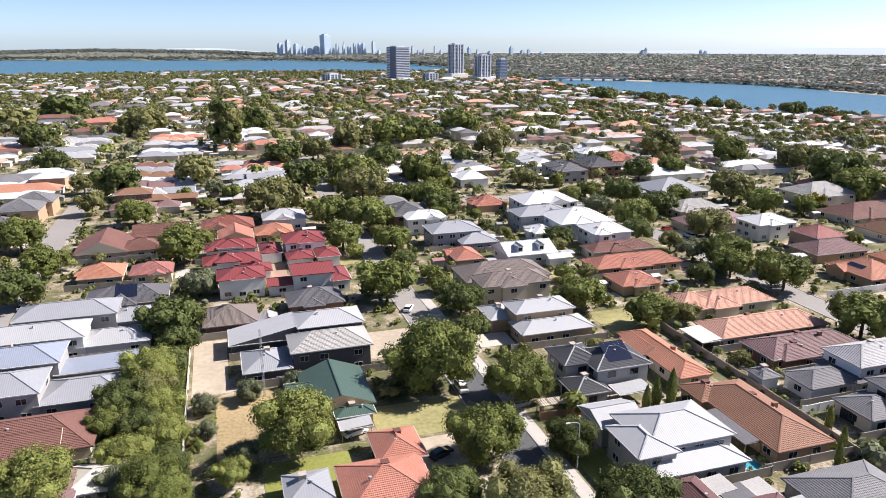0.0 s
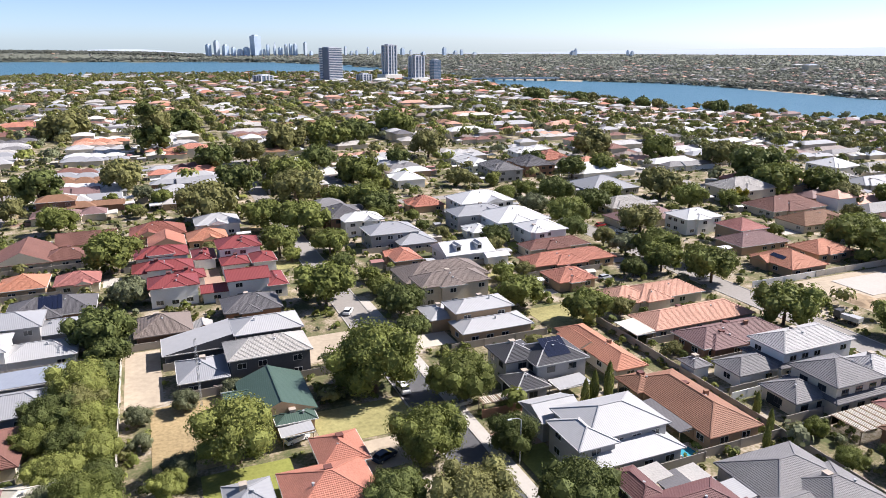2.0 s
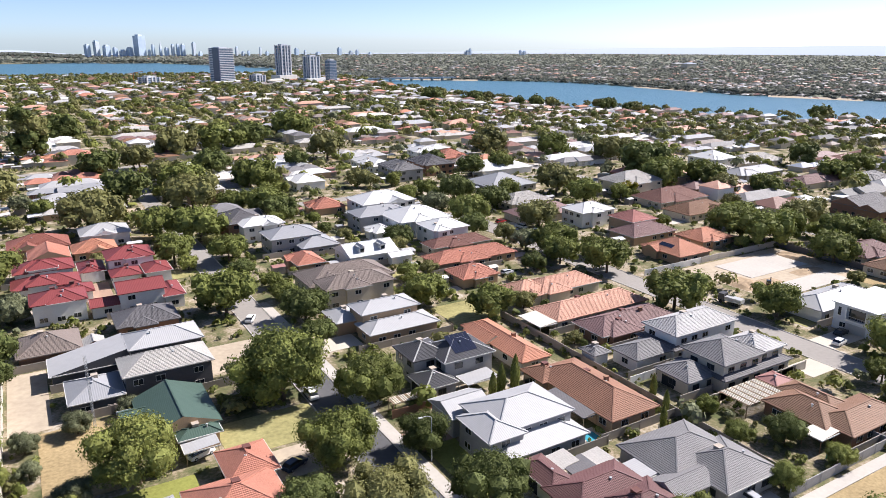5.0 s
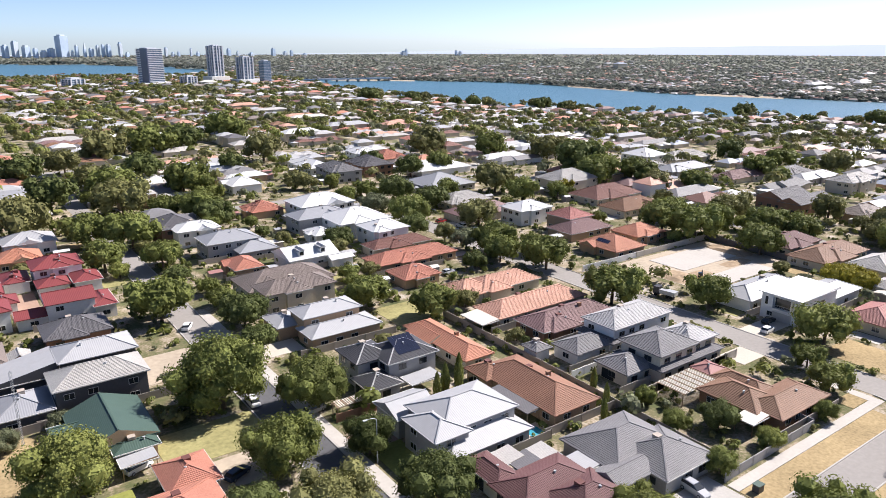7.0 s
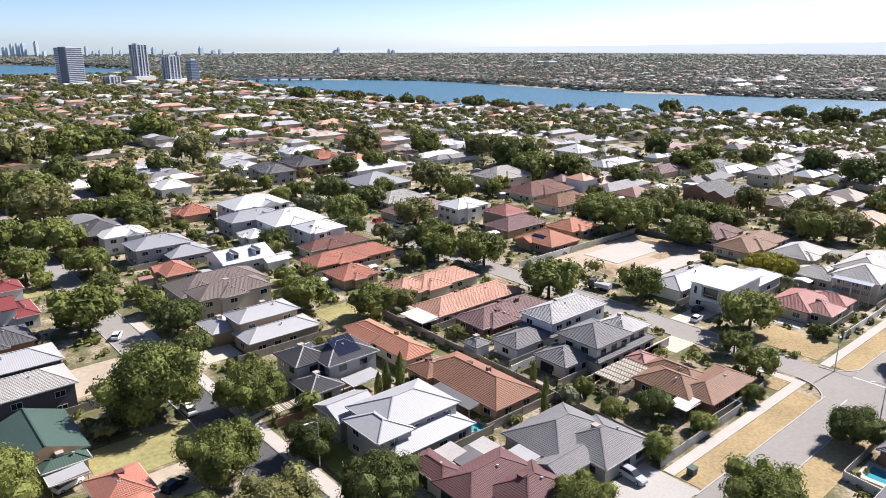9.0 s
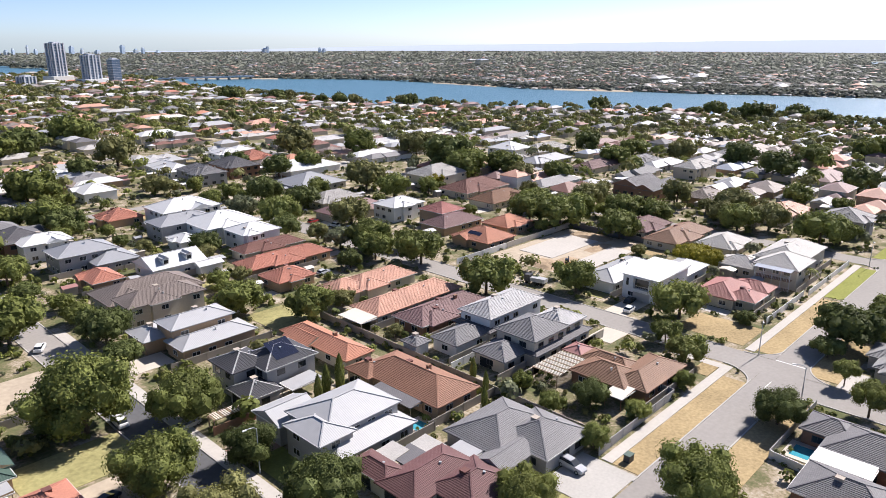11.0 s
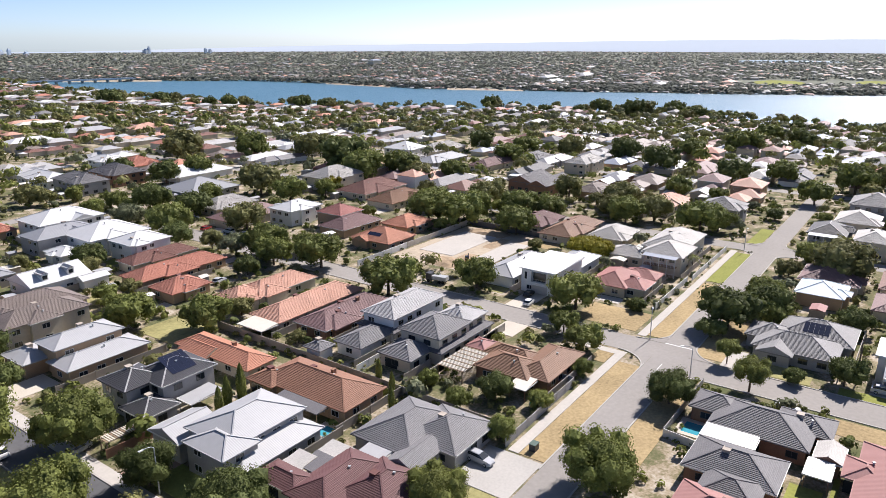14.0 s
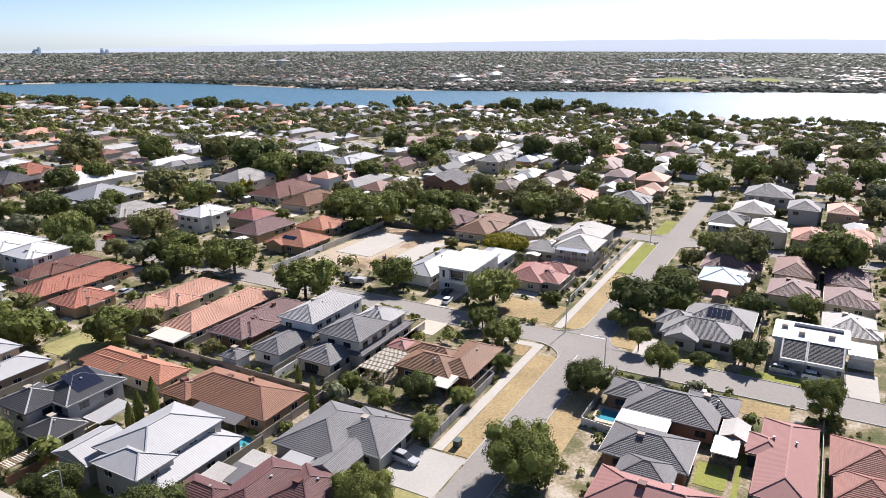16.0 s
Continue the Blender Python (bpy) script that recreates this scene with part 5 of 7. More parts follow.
def lot_fences():
    for x0, x1, y0, y1 in list(TAKEN):
        d = math.hypot((x0 + x1) / 2, y0)
        if d > 235 or x1 - x0 < 9:
            continue
        xs = x0 - 3
        y = y0 - 0.8
        run = []
        while xs < x1 + 3:
            clear = all(not (xs < b and xs + 3 > a and y - 0.2 < e and y + 0.2 > c) for a, b, c, e in TAKEN + LANES)
            run.append(clear)
            xs += 3
        if sum(run) < 3:
            continue
        first = run.index(True)
        last = first
        while last < len(run) and run[last]:
            last += 1
        if last - first >= 3:
            garden_wall(x0 - 3 + 3 * first, y, x0 - 3 + 3 * last, y, 1.75, M_FENCE, "sheet metal fence between two gardens", "fence", 9.0)


lot_fences()


def street_lamp(x, y, high, turn):
    root = thing("street_lamp", x, y, ground_z(x, y), "tall galvanised street lamp with a curved arm", "street lamp", "street lamps", turn)
    b = Build()
    b.rod((0, 0, -0.3), (0, 0, high * 0.55), 0.2, None, 8)
    b.rod((0, 0, high * 0.55), (0, 0, high), 0.14, None, 8)
    part("pole", b, M_STEEL, root)
    a = Build()
    pts = [(0, 0, high), (0.5, 0, high + 0.35), (1.2, 0, high + 0.5), (1.8, 0, high + 0.5)]
    for p, q in zip(pts, pts[1:]):
        a.rod(p, q, 0.1, None, 6)
    part("arm", a, M_STEEL, root)
    h = Build()
    h.box(1.7, 2.4, -0.16, 0.16, high + 0.42, high + 0.56)
    part("lamp_head", h, M_FRAME, root)


street_lamp(148.8, 47.6, 8.0, 200)
street_lamp(131.5, 33.5, 8.0, 120)
street_lamp(50.2, 88.0, 8.0, 180)
street_lamp(233.5, 47.0, 8.0, 200)


def utility_pole(x, y, high):
    root = thing("utility_pole", x, y, ground_z(x, y), "weathered timber power pole with a crossarm", "pole")
    b = Build()
    b.rod((0, 0, -0.4), (0, 0, high), 0.28, None, 8)
    part("pole", b, M_TRUNK, root)
    c = Build()
    c.box(-1.1, 1.1, -0.06, 0.06, high - 0.7, high - 0.55)
    part("crossarm", c, M_TRUNK, root)
    for k in (-1.0, -0.4, 0.4, 1.0):
        i = Build()
        i.rod((k, 0, high - 0.55), (k, 0, high - 0.35), 0.1, None, 6)
        part("insulator", i, M_FRAME, root)


utility_pole(150.6, 6.6, 10)


def radio_mast(x, y, high):
    root = thing("radio_mast", x, y, ground_z(x, y), "thin lattice radio mast in a back yard", "mast")
    for dx, dy in ((-0.2, -0.12), (0.2, -0.12), (0, 0.2)):
        b = Build()
        b.rod((dx, dy, -0.2), (dx, dy, high), 0.05)
        part("leg", b, M_STEEL, root)
    b = Build()
    for k in range(int(high / 0.6)):
        z = k * 0.6
        b.rod((-0.2, -0.12, z), (0.2, -0.12, z + 0.6), 0.03)
        b.rod((0.2, -0.12, z), (0, 0.2, z + 0.6), 0.03)
        b.rod((0, 0.2, z), (-0.2, -0.12, z + 0.6), 0.03)
    part("lattice", b, M_STEEL, root)


radio_mast(4.0, 127.5, 14)


def pool(x0, x1, y0, y1, label):
    root = thing("swimming_pool", (x0 + x1) / 2, (y0 + y1) / 2, 0, label, "pool")
    w, d = (x1 - x0) / 2, (y1 - y0) / 2
    e = Build()
    for q in ((-w - 1, w + 1, -d - 1, -d), (-w - 1, w + 1, d, d + 1), (-w - 1, -w, -d, d), (w, w + 1, -d, d)):
        e.box(*q, -0.3, 0.12)
    part("coping", e, M_PALEPAVE, root)
    s = Build()
    s.box(-w, w, -d, d, -0.3, 0.03)
    part("water", s, M_POOL, root)


pool(113.6, 117.6, 26.6, 29.6, "blue backyard pool with pale paving and fence")
pool(76.0, 79.0, 78.5, 81.5, "small blue backyard pool beside a house")


def power_kiosk(x, y):
    root = thing("power_kiosk", x, y, ground_z(x, y) + 0.06, "dark green electrical kiosk on the dry verge", "kiosk")
    b = Build()
    b.box(-0.7, 0.7, -0.55, 0.55, 0, 1.25)
    part("cabinet", b, M_DARKFRAME, root)
    c = Build()
    c.box(-0.78, 0.78, -0.63, 0.63, 1.25, 1.36)
    part("lid", c, ROOF["greenmetal"], root)


power_kiosk(93.4, 47.6)


def skip_truck(x, y, turn):
    root = thing("tipper_truck", x, y, ground_z(x, y) + 0.05, "small dark truck parked by a building site", "truck", "", turn)
    b = Build()
    b.box(-3.2, 1.2, -1.1, 1.1, 0.9, 2.0)
    part("tray", b, M_STEEL, root)
    c = Build()
    c.box(1.4, 3.0, -1.05, 1.05, 0.6, 2.6)
    part("cab", c, M_DARKFRAME, root)
    w = Build()
    w.rod((0, -0.16, 0), (0, 0.16, 0), 0.9, None, 12)
    me = w.mesh("wheel", M_TYRE)
    for wx in (-2.2, -1.1, 2.2):
        for wy in (-0.95, 0.95):
            share("wheel", me, root, pose(wx, wy, 0.45))


skip_truck(153.0, 110.5, 100)


def pergola(x0, x1, y0, y1, high, label):
    root = thing("pergola", (x0 + x1) / 2, (y0 + y1) / 2, 0, label, "pergola")
    w, d = (x1 - x0) / 2, (y1 - y0) / 2
    for px in (-w, w):
        for py in (-d, d):
            p = Build()
            p.box(px - 0.07, px + 0.07, py - 0.07, py + 0.07, -0.2, high)
            part("post", p, M_TIMBER, root)
    for py in (-d, 0, d):
        p = Build()
        p.box(-w - 0.3, w + 0.3, py - 0.06, py + 0.06, high - 0.1, high + 0.12)
        part("beam", p, M_TIMBER, root)
    n = int(2 * w / 0.42)
    for k in range(n + 1):
        p = Build()
        xx = -w + 2 * w * k / n
        p.box(xx - 0.11, xx + 0.11, -d - 0.3, d + 0.3, high + 0.12, high + 0.2)
        part("slat", p, ROOF["creammetal"] if k % 4 else M_TIMBER, root)


pergola(106.0, 116.4, 70.5, 76.3, 2.6, "cream and brown slatted timber pergola behind a house")
pergola(51.5, 58.0, 104.2, 106.2, 2.3, "narrow slatted pergola above a brick front wall")


def green_tarp(x, y):
    root = thing("shade_screen", x, y, 0, "bright green shade screen in a back yard", "screen")
    b = Build()
    for k in range(6):
        b.rod((-1.5 + 0.5 * k, 0.1 * math.sin(k), 1.1), (-1.0 + 0.5 * k, 0.1 * math.sin(k + 1), 1.1), 0.04, 1.9)
    part("cloth", b, material("green shade cloth", (0.02, 0.25, 0.14), 0.8), root)
    for x in (-1.5, 1.5):
        p = Build()
        p.rod((x, 0, -0.1), (x, 0, 2.1), 0.06)
        part("post", p, M_STEEL, root)


green_tarp(107.5, 55.3)


# ---- front of the white box-shaped house: balcony and garage ----
def box_house_front(root):
    c = root.matrix_basis.translation
    x = 161.0 - c.x
    recess = Build()
    recess.box(x - 0.03, x + 0.3, 80.2 - c.y, 84.4 - c.y, 3.4, 5.9)
    part("balcony_recess", recess, M_GLASS, root)
    floor_b = Build()
    floor_b.box(x - 1.0, x, 79.9 - c.y, 84.7 - c.y, 3.15, 3.4)
    part("balcony_floor", floor_b, WALL["white"], root)
    for y in (79.9, 84.5):
        side = Build()
        side.box(x - 1.0, x, y - c.y, y + 0.2 - c.y, 3.4, 6.1)
        part("balcony_wall", side, WALL["white"], root)
    rail = Build()
    rail.box(x - 1.0, x - 0.95, 80.1 - c.y, 84.5 - c.y, 4.3, 4.36)
    for k in range(9):
        yy = 80.3 + 0.5 * k - c.y
        rail.rod((x - 0.97, yy, 3.4), (x - 0.97, yy, 4.3), 0.03)
    part("balustrade", rail, M_STEEL, root)
    share("garage_door", GARAGE_DOOR, root, pose(x, 82.5 - c.y, 0, 0, 0, 270))
    slot = Build()
    slot.box(x - 0.03, x + 0.1, 86.3 - c.y, 87.0 - c.y, 3.6, 5.6)
    part("tall_window", slot, M_GLASS, root)


box_house_front(box_house)


def modern_house_front(root):
    """Two steep charcoal roof panels in white frames, over recessed dark garage doors."""
    c = root.matrix_basis.translation
    for y0, y1 in ((-2.5, 2.1), (-9.2, -2.7)):
        y0, y1 = y0 - c.y, y1 - c.y
        lo, hi = Vector((149.7 - c.x, 0, 3.2)), Vector((154.4 - c.x, 0, 5.9))
        pane = Build()
        bands(pane, [(lo.x, y0, lo.z), (lo.x, y1, lo.z), (hi.x, y1, hi.z), (hi.x, y0, hi.z)][::-1], 0.05, 0.34)
        pane.rod(Vector((lo.x, (y0 + y1) / 2, lo.z - 0.15)), Vector((hi.x, (y0 + y1) / 2, hi.z - 0.15)), y1 - y0 - 0.1, 0.2)
        part("roof_panel", pane, ROOF["darktile"], root, "charcoal tiled sloping roof panel")
        for y in (y0, y1):
            rail = Build()
            rail.rod(Vector((lo.x - 0.1, y, lo.z)), Vector((hi.x, y, hi.z)), 0.32, 0.5)
            part("roof_edge", rail, WALL["white"], root)
        sill = Build()
        sill.box(lo.x - 0.35, lo.x + 0.1, y0 - 0.16, y1 + 0.16, 2.75, 3.4)
        part("fascia", sill, WALL["white"], root)
        for y in (y0, y1):
            post = Build()
            post.box(lo.x - 0.2, lo.x + 0.25, y - 0.16, y + 0.16, -0.5, 2.75)
            part("pier", post, WALL["grey"], root)
        back = Build()
        back.box(lo.x + 2.2, lo.x + 5.2, y0, y1, -0.5, 3.3)
        part("recessed_wall", back, WALL["dark"], root)
        share("garage_door", GARAGE_DOOR, root, pose(lo.x + 2.17, (y0 + y1) / 2, 0, 0, 0, 270))
    band = Build()
    band.box(161.4 - c.x, 162.6 - c.x, -9.0 - c.y, 0.5 - c.y, 6.1, 6.55)
    part("roof_monitor", band, M_SOLAR, root, "long dark glazed roof light")
    for x, y in ((157.3, -1.2), (160.2, 2.2), (157.8, -6.8)):
        box = Build()
        box.box(x - 0.6 - c.x, x + 0.6 - c.x, y - 0.6 - c.y, y + 0.6 - c.y, 6.0, 6.9)
        part("roof_unit", box, M_COOLER, root)
    share("garage_door", GARAGE_DOOR, root, pose(158.65 - c.x, -12.8 - c.y, 0, 0, 0, 270))


modern_house_front(modern_house)


def dormers(root, spots, y, z):
    """Small gabled roof windows that look out of a slope."""
    c = root.matrix_basis.translation
    for x in spots:
        x0, y0 = x - c.x, y - c.y
        b = Build()
        b.box(x0 - 0.9, x0 + 0.9, y0, y0 + 3.2, z - 0.8, z + 0.9)
        b.poly([(x0 - 0.9, y0, z + 0.9), (x0 + 0.9, y0, z + 0.9), (x0, y0, z + 1.7)])
        d = part("dormer", b, WALL["white"], root)
        r = Build()
        for s in (-1, 1):
            r.rod((x0 + s * 0.6, y0 - 0.3, z + 1.25), (x0 + s * 0.6, y0 + 3.6, z + 1.25), 0.9, 0.1)
            r.poly([(x0 + s * 1.25, y0 - 0.3, z + 0.75), (x0 + s * 1.25, y0 + 3.6, z + 0.75), (x0, y0 + 3.6, z + 1.86), (x0, y0 - 0.3, z + 1.86)])
        part("dormer_roof", r, ROOF["whitemetal"], d)
        g = Build()
        g.box(x0 - 0.6, x0 + 0.6, y0 - 0.05, y0, z - 0.3, z + 0.75)
        part("pane", g, M_GLASS, d)


dormers(dormer_house, (84.2, 91.2), 189.6, 4.7)


def veranda(root, x, y0, y1, deep):
    """Two floors of balcony along a west front: deck, posts, rails and a lean roof."""
    c = root.matrix_basis.translation
    x, y0, y1 = x - c.x, y0 - c.y, y1 - c.y
    for z in (0.1, 2.9):
        f = Build()
        f.box(x - deep, x, y0, y1, z - 0.15, z)
        part("deck", f, M_TIMBER, root)
        r = Build()
        r.box(x - deep, x - deep + 0.06, y0, y1, z + 0.95, z + 1.02)
        n = int((y1 - y0) / 0.4)
        for k in range(n + 1):
            yy = y0 + (y1 - y0) * k / n
            r.box(x - deep, x - deep + 0.05, yy - 0.03, yy + 0.03, z, z + 0.95)
        part("balustrade", r, M_FRAME, root)
        g = Build()
        g.box(x + 0.42, x + 0.47, y0 + 0.8, y1 - 0.8, z + 0.2, z + 2.2)
        part("sliding_door", g, M_GLASS, root)
    for k in range(5):
        p = Build()
        yy = y0 + 0.1 + (y1 - y0 - 0.2) * k / 4
        p.box(x - deep - 0.05, x - deep + 0.13, yy - 0.09, yy + 0.09, -0.6, 5.5)
        part("post", p, M_FRAME, root)
    t = Build()
    t.rod((x - deep - 0.3, (y0 + y1) / 2, 5.5), (x + 0.3, (y0 + y1) / 2, 5.85), y1 - y0 + 0.4, 0.12)
    part("veranda_roof", t, ROOF["bluegrey"], root)


veranda(veranda_house, 249.3, 22, 31, 2.4)
veranda(corner_house, 196.9, 57, 66.5, 2.2)


def excavator(x, y, turn):
    root = thing("excavator", x, y, ground_z(x, y) + 0.05, "small excavator standing on a building site", "excavator", "", turn)
    for s in (-0.8, 0.8):
        b = Build()
        b.box(-1.4, 1.4, s - 0.25, s + 0.25, 0, 0.7)
        part("track", b, M_TYRE, root)
    b = Build()
    b.box(-1.3, 0.9, -0.9, 0.9, 0.8, 1.6)
    part("body", b, material("machine orange", (0.5, 0.22, 0.04), 0.5), root)
    c = Build()
    c.box(-0.2, 0.9, -0.2, 0.85, 1.6, 2.8)
    part("cab", c, M_GLASS, root)
    a = Build()
    a.rod((0.9, -0.4, 1.3), (2.4, -0.4, 3.0), 0.25), a.rod((2.4, -0.4, 3.0), (3.6, -0.4, 1.2), 0.2)
    part("arm", a, M_DARKFRAME, root)
    k = Build()
    k.box(3.3, 3.9, -0.75, -0.05, 0.6, 1.2)
    part("bucket", k, M_STEEL, root)


excavator(171.0, 112.0, 40)


def clothes_hoist(x, y):
    root = thing("clothes_hoist", x, y, ground_z(x, y), "white metal clothes hoist standing on a back lawn", "clothes hoist")
    p = Build()
    p.rod((0, 0, -0.2), (0, 0, 2.0), 0.07, None, 6)
    part("pole", p, M_FRAME, root)
    for k in range(4):
        a = math.tau * k / 4 + 0.4
        b = Build()
        b.rod((0, 0, 1.5), (1.5 * math.cos(a), 1.5 * math.sin(a), 2.1), 0.05)
        part("arm", b, M_FRAME, root)


clothes_hoist(-3.4, 100.0)


def hedge(x, y0, y1, high, thick):
    """A tall clipped hedge of small leaves on a woody core."""
    root = thing("hedge", x, (y0 + y1) / 2, ground_z(x, (y0 + y1) / 2), "tall clipped green hedge along a side fence", "hedge")
    rngh = np.random.default_rng(9)
    n = 9000
    half = (y1 - y0) / 2
    pos = np.stack([rngh.uniform(-1, 1, n) * thick / 2, rngh.uniform(-half, half, n), rngh.uniform(0.1, high, n)], 1)
    skin = rngh.integers(0, 3, n)
    pos[skin == 0, 0] = thick / 2
    pos[skin == 1, 0] = -thick / 2
    pos[skin == 2, 2] = high
    pos += rngh.normal(size=(n, 3)) * 0.09
    nrm = rngh.normal(size=(n, 3)) * 0.5
    nrm[skin == 0, 0] += 1
    nrm[skin == 1, 0] -= 1
    nrm[skin == 2, 2] += 1
    nrm /= np.linalg.norm(nrm, axis=1)[:, None]
    side = np.cross(nrm, rngh.normal(size=(n, 3)))
    side /= np.linalg.norm(side, axis=1)[:, None]
    up = np.cross(nrm, side)
    v = np.stack([pos - side * 0.17, pos - up * 0.13, pos + side * 0.17, pos + up * 0.13], 1).reshape(-1, 3)
    me = bpy.data.meshes.new("leaves")
    me.from_pydata(v.tolist(), [], np.arange(n * 4).reshape(-1, 4).tolist())
    me.materials.append(LEAF["green"])
    ob = new("leaves", me)
    ob.parent = root
    core = Build()
    core.box(-thick * 0.4, thick * 0.4, -half + 0.15, half - 0.15, -0.2, high - 0.2)
    part("core", core, LEAF["dark"], root)


hedge(-11.4, 103.5, 150.0, 3.6, 1.5)


def site_crane(az, r, high):
    x, y = polar(az, r)
    root = thing("tower_crane", x, y, ground_z(x, y), "small orange construction crane among far trees", "crane", "", -az)
    m = Build()
    m.box(-0.7, 0.7, -0.7, 0.7, 0, high)
    part("mast", m, M_ORANGE, root)
    j = Build()
    j.rod((-5, 0, high), (16, 0, high + 3), 1.0)
    part("jib", j, M_ORANGE, root)
    c = Build()
    c.box(0.8, 2.6, -0.9, 0.9, high - 2.5, high - 0.3)
    part("cab", c, M_FRAME, root)


def polar(az, r):
    return r * math.sin(radians(az)), r * math.cos(radians(az))


M_ORANGE = material("crane orange", (0.55, 0.22, 0.04), 0.5, 0.4, 0.1)
site_crane(7.7, 1400, 24)


# ---- suburb that fills the blocks between the streets ----
STREETS_X = [-258, -158, -57, 43.5, 144, 240, 343, 443, 543, 643, 743, 843]


def free(x0, x1, y0, y1, gap=1.0):
    for a, b, c, d in TAKEN + LANES:
        if x0 < b + gap and x1 > a - gap and y0 < d + gap and y1 > c - gap:
            return False
    return True


def in_sight(x, y, margin=4.0):
    az = math.degrees(math.atan2(x, y))
    return -15 - margin < az < 94 + margin


rng = random.Random(7)
ROOF_CHOICE = (["brightmetal"] * 6 + ["whitemetal"] * 4 + ["palegrey"] * 6 + ["greymetal"] * 3 + ["whitetile"] * 4 + ["creammetal"] * 2 + ["browngrey"] * 3 + ["redbrown"] * 3 + ["mauvetile"] * 2 + ["orange"] * 2
               + ["redterra"] * 2 + ["salmon"] * 3 + ["darkgrey"] * 3 + ["greytile"] * 3 + ["browntile"] * 2 + ["maroon"])
ROOF_SUNWARD = (["whitemetal"] + ["palegrey"] + ["darktile"] * 2 + ["redbrown"] * 2 + ["greymetal"] * 3 + ["greytile"] * 5 + ["browngrey"] * 5 + ["mauvetile"] * 4 + ["redbrown"] * 3 + ["whitetile"] * 2 + ["darkgrey"] * 3
                + ["salmon"] * 2 + ["redterra"] + ["bluegrey"] * 2)
WALL_CHOICE = ["cream", "cream", "tan", "brick", "white", "grey", "tan"]
FAR_TREES = []
PLOTS = []
for bx in range(len(STREETS_X) - 1):
    left, right = STREETS_X[bx] + 10, STREETS_X[bx + 1] - 10
    for side in range(2):
        y = -95.0 + rng.uniform(0, 6)
        while y < 800:
            deep = rng.uniform(10.0, 14.5)
            ya, yb = y, y + deep
            y = yb + rng.uniform(1.2, 2.4)
            if any(abs((ya + yb) / 2 - s) < 15 for s in (-110, 280, 416, 560, 700)):
                continue
            if side == 0:
                xa, xb = left + rng.uniform(0, 4), (left + right) / 2 - rng.uniform(3, 11)
            else:
                xa, xb = (left + right) / 2 + rng.uniform(3, 11), right - rng.uniform(0, 4)
            cx, cy = (xa + xb) / 2, (ya + yb) / 2
            d = math.hypot(cx, cy)
            if not in_sight(cx, cy) or d < 75 or d > 820 or not on_land(cx, cy, 25):
                continue
            if not free(xa, xb, ya, yb):
                mid = (left + right) / 2
                xt, yt, rt = rng.uniform(mid - 8, mid + 8), rng.uniform(ya, yb), rng.uniform(1.6, 3.0)
                if free(xt - rt, xt + rt, yt - rt, yt + rt, 0.2):
                    FAR_TREES.append((xt, yt, rt))
                continue
            colour = rng.choice(ROOF_CHOICE if cx < cy * 1.1 else ROOF_SUNWARD)
            tall = 5.6 if rng.random() < 0.18 else 2.8
            wings = [(xa, xb, ya, yb, tall, "hip", colour)]
            if rng.random() < 0.8:
                # a front part, a cross wing and a lower rear part
                p, q = rng.uniform(0.42, 0.52), rng.uniform(0.62, 0.72)
                run = xb - xa
                rear = colour if rng.random() < 0.7 else rng.choice(("greymetal", "whitemetal", "creammetal", "browngrey"))
                wings = [(xa, xa + run * p, ya + deep * 0.1, yb, tall, "hip", colour), (xa + run * (p - 0.14), xa + run * q, ya, ya + deep * 0.8, 2.8, rng.choice(("hip", "hip", "gable")), colour),
                         (xa + run * (q - 0.06), xb, ya + deep * 0.22, yb - deep * 0.12, 2.6, rng.choice(("hip", "gable")), rear)]
                if side == 1:
                    wings = [(xa + xb - w[1], xa + xb - w[0]) + w[2:] for w in wings]
            if rng.random() < 0.6:
                px = xb - 0.5 if side == 0 else xa - 4.5
                wings.append((px, px + rng.uniform(3.5, 5), ya + 1.5, ya + rng.uniform(5, 8), 2.5, "flat", rng.choice(("creammetal", "brightmetal", "brightmetal", "greymetal"))))
            PLOTS.append((d, rng.choice(WALL_CHOICE), wings))
            TAKEN.extend(w[:4] for w in wings)
            for k in range(rng.choice((2, 3, 3, 4))):
                tx = rng.uniform(left - 6, right + 6)
                ty = rng.uniform(ya - 2, yb + 2)
                r = rng.uniform(2.4, 6.0)
                if free(tx - r * 0.5, tx + r * 0.5, ty - r * 0.5, ty + r * 0.5, 0.1):
                    FAR_TREES.append((tx, ty, r))
for sx in STREETS_X:
    y = -80.0
    while y < 800:
        y += rng.uniform(11, 24)
        for s in (-6.5, 6.5):
            x = sx + s + rng.uniform(-0.8, 0.8)
            r = rng.uniform(3.0, 5.8)
            d = math.hypot(x, y)
            if in_sight(x, y) and 190 < d < 820 and on_land(x, y, 10) and free(x - r * 0.5, x + r * 0.5, y - r * 0.5, y + r * 0.5, 0.1) and rng.random() < (0.75 if sx != -57 or y > 350 else 0.2):
                FAR_TREES.append((x, y, r))


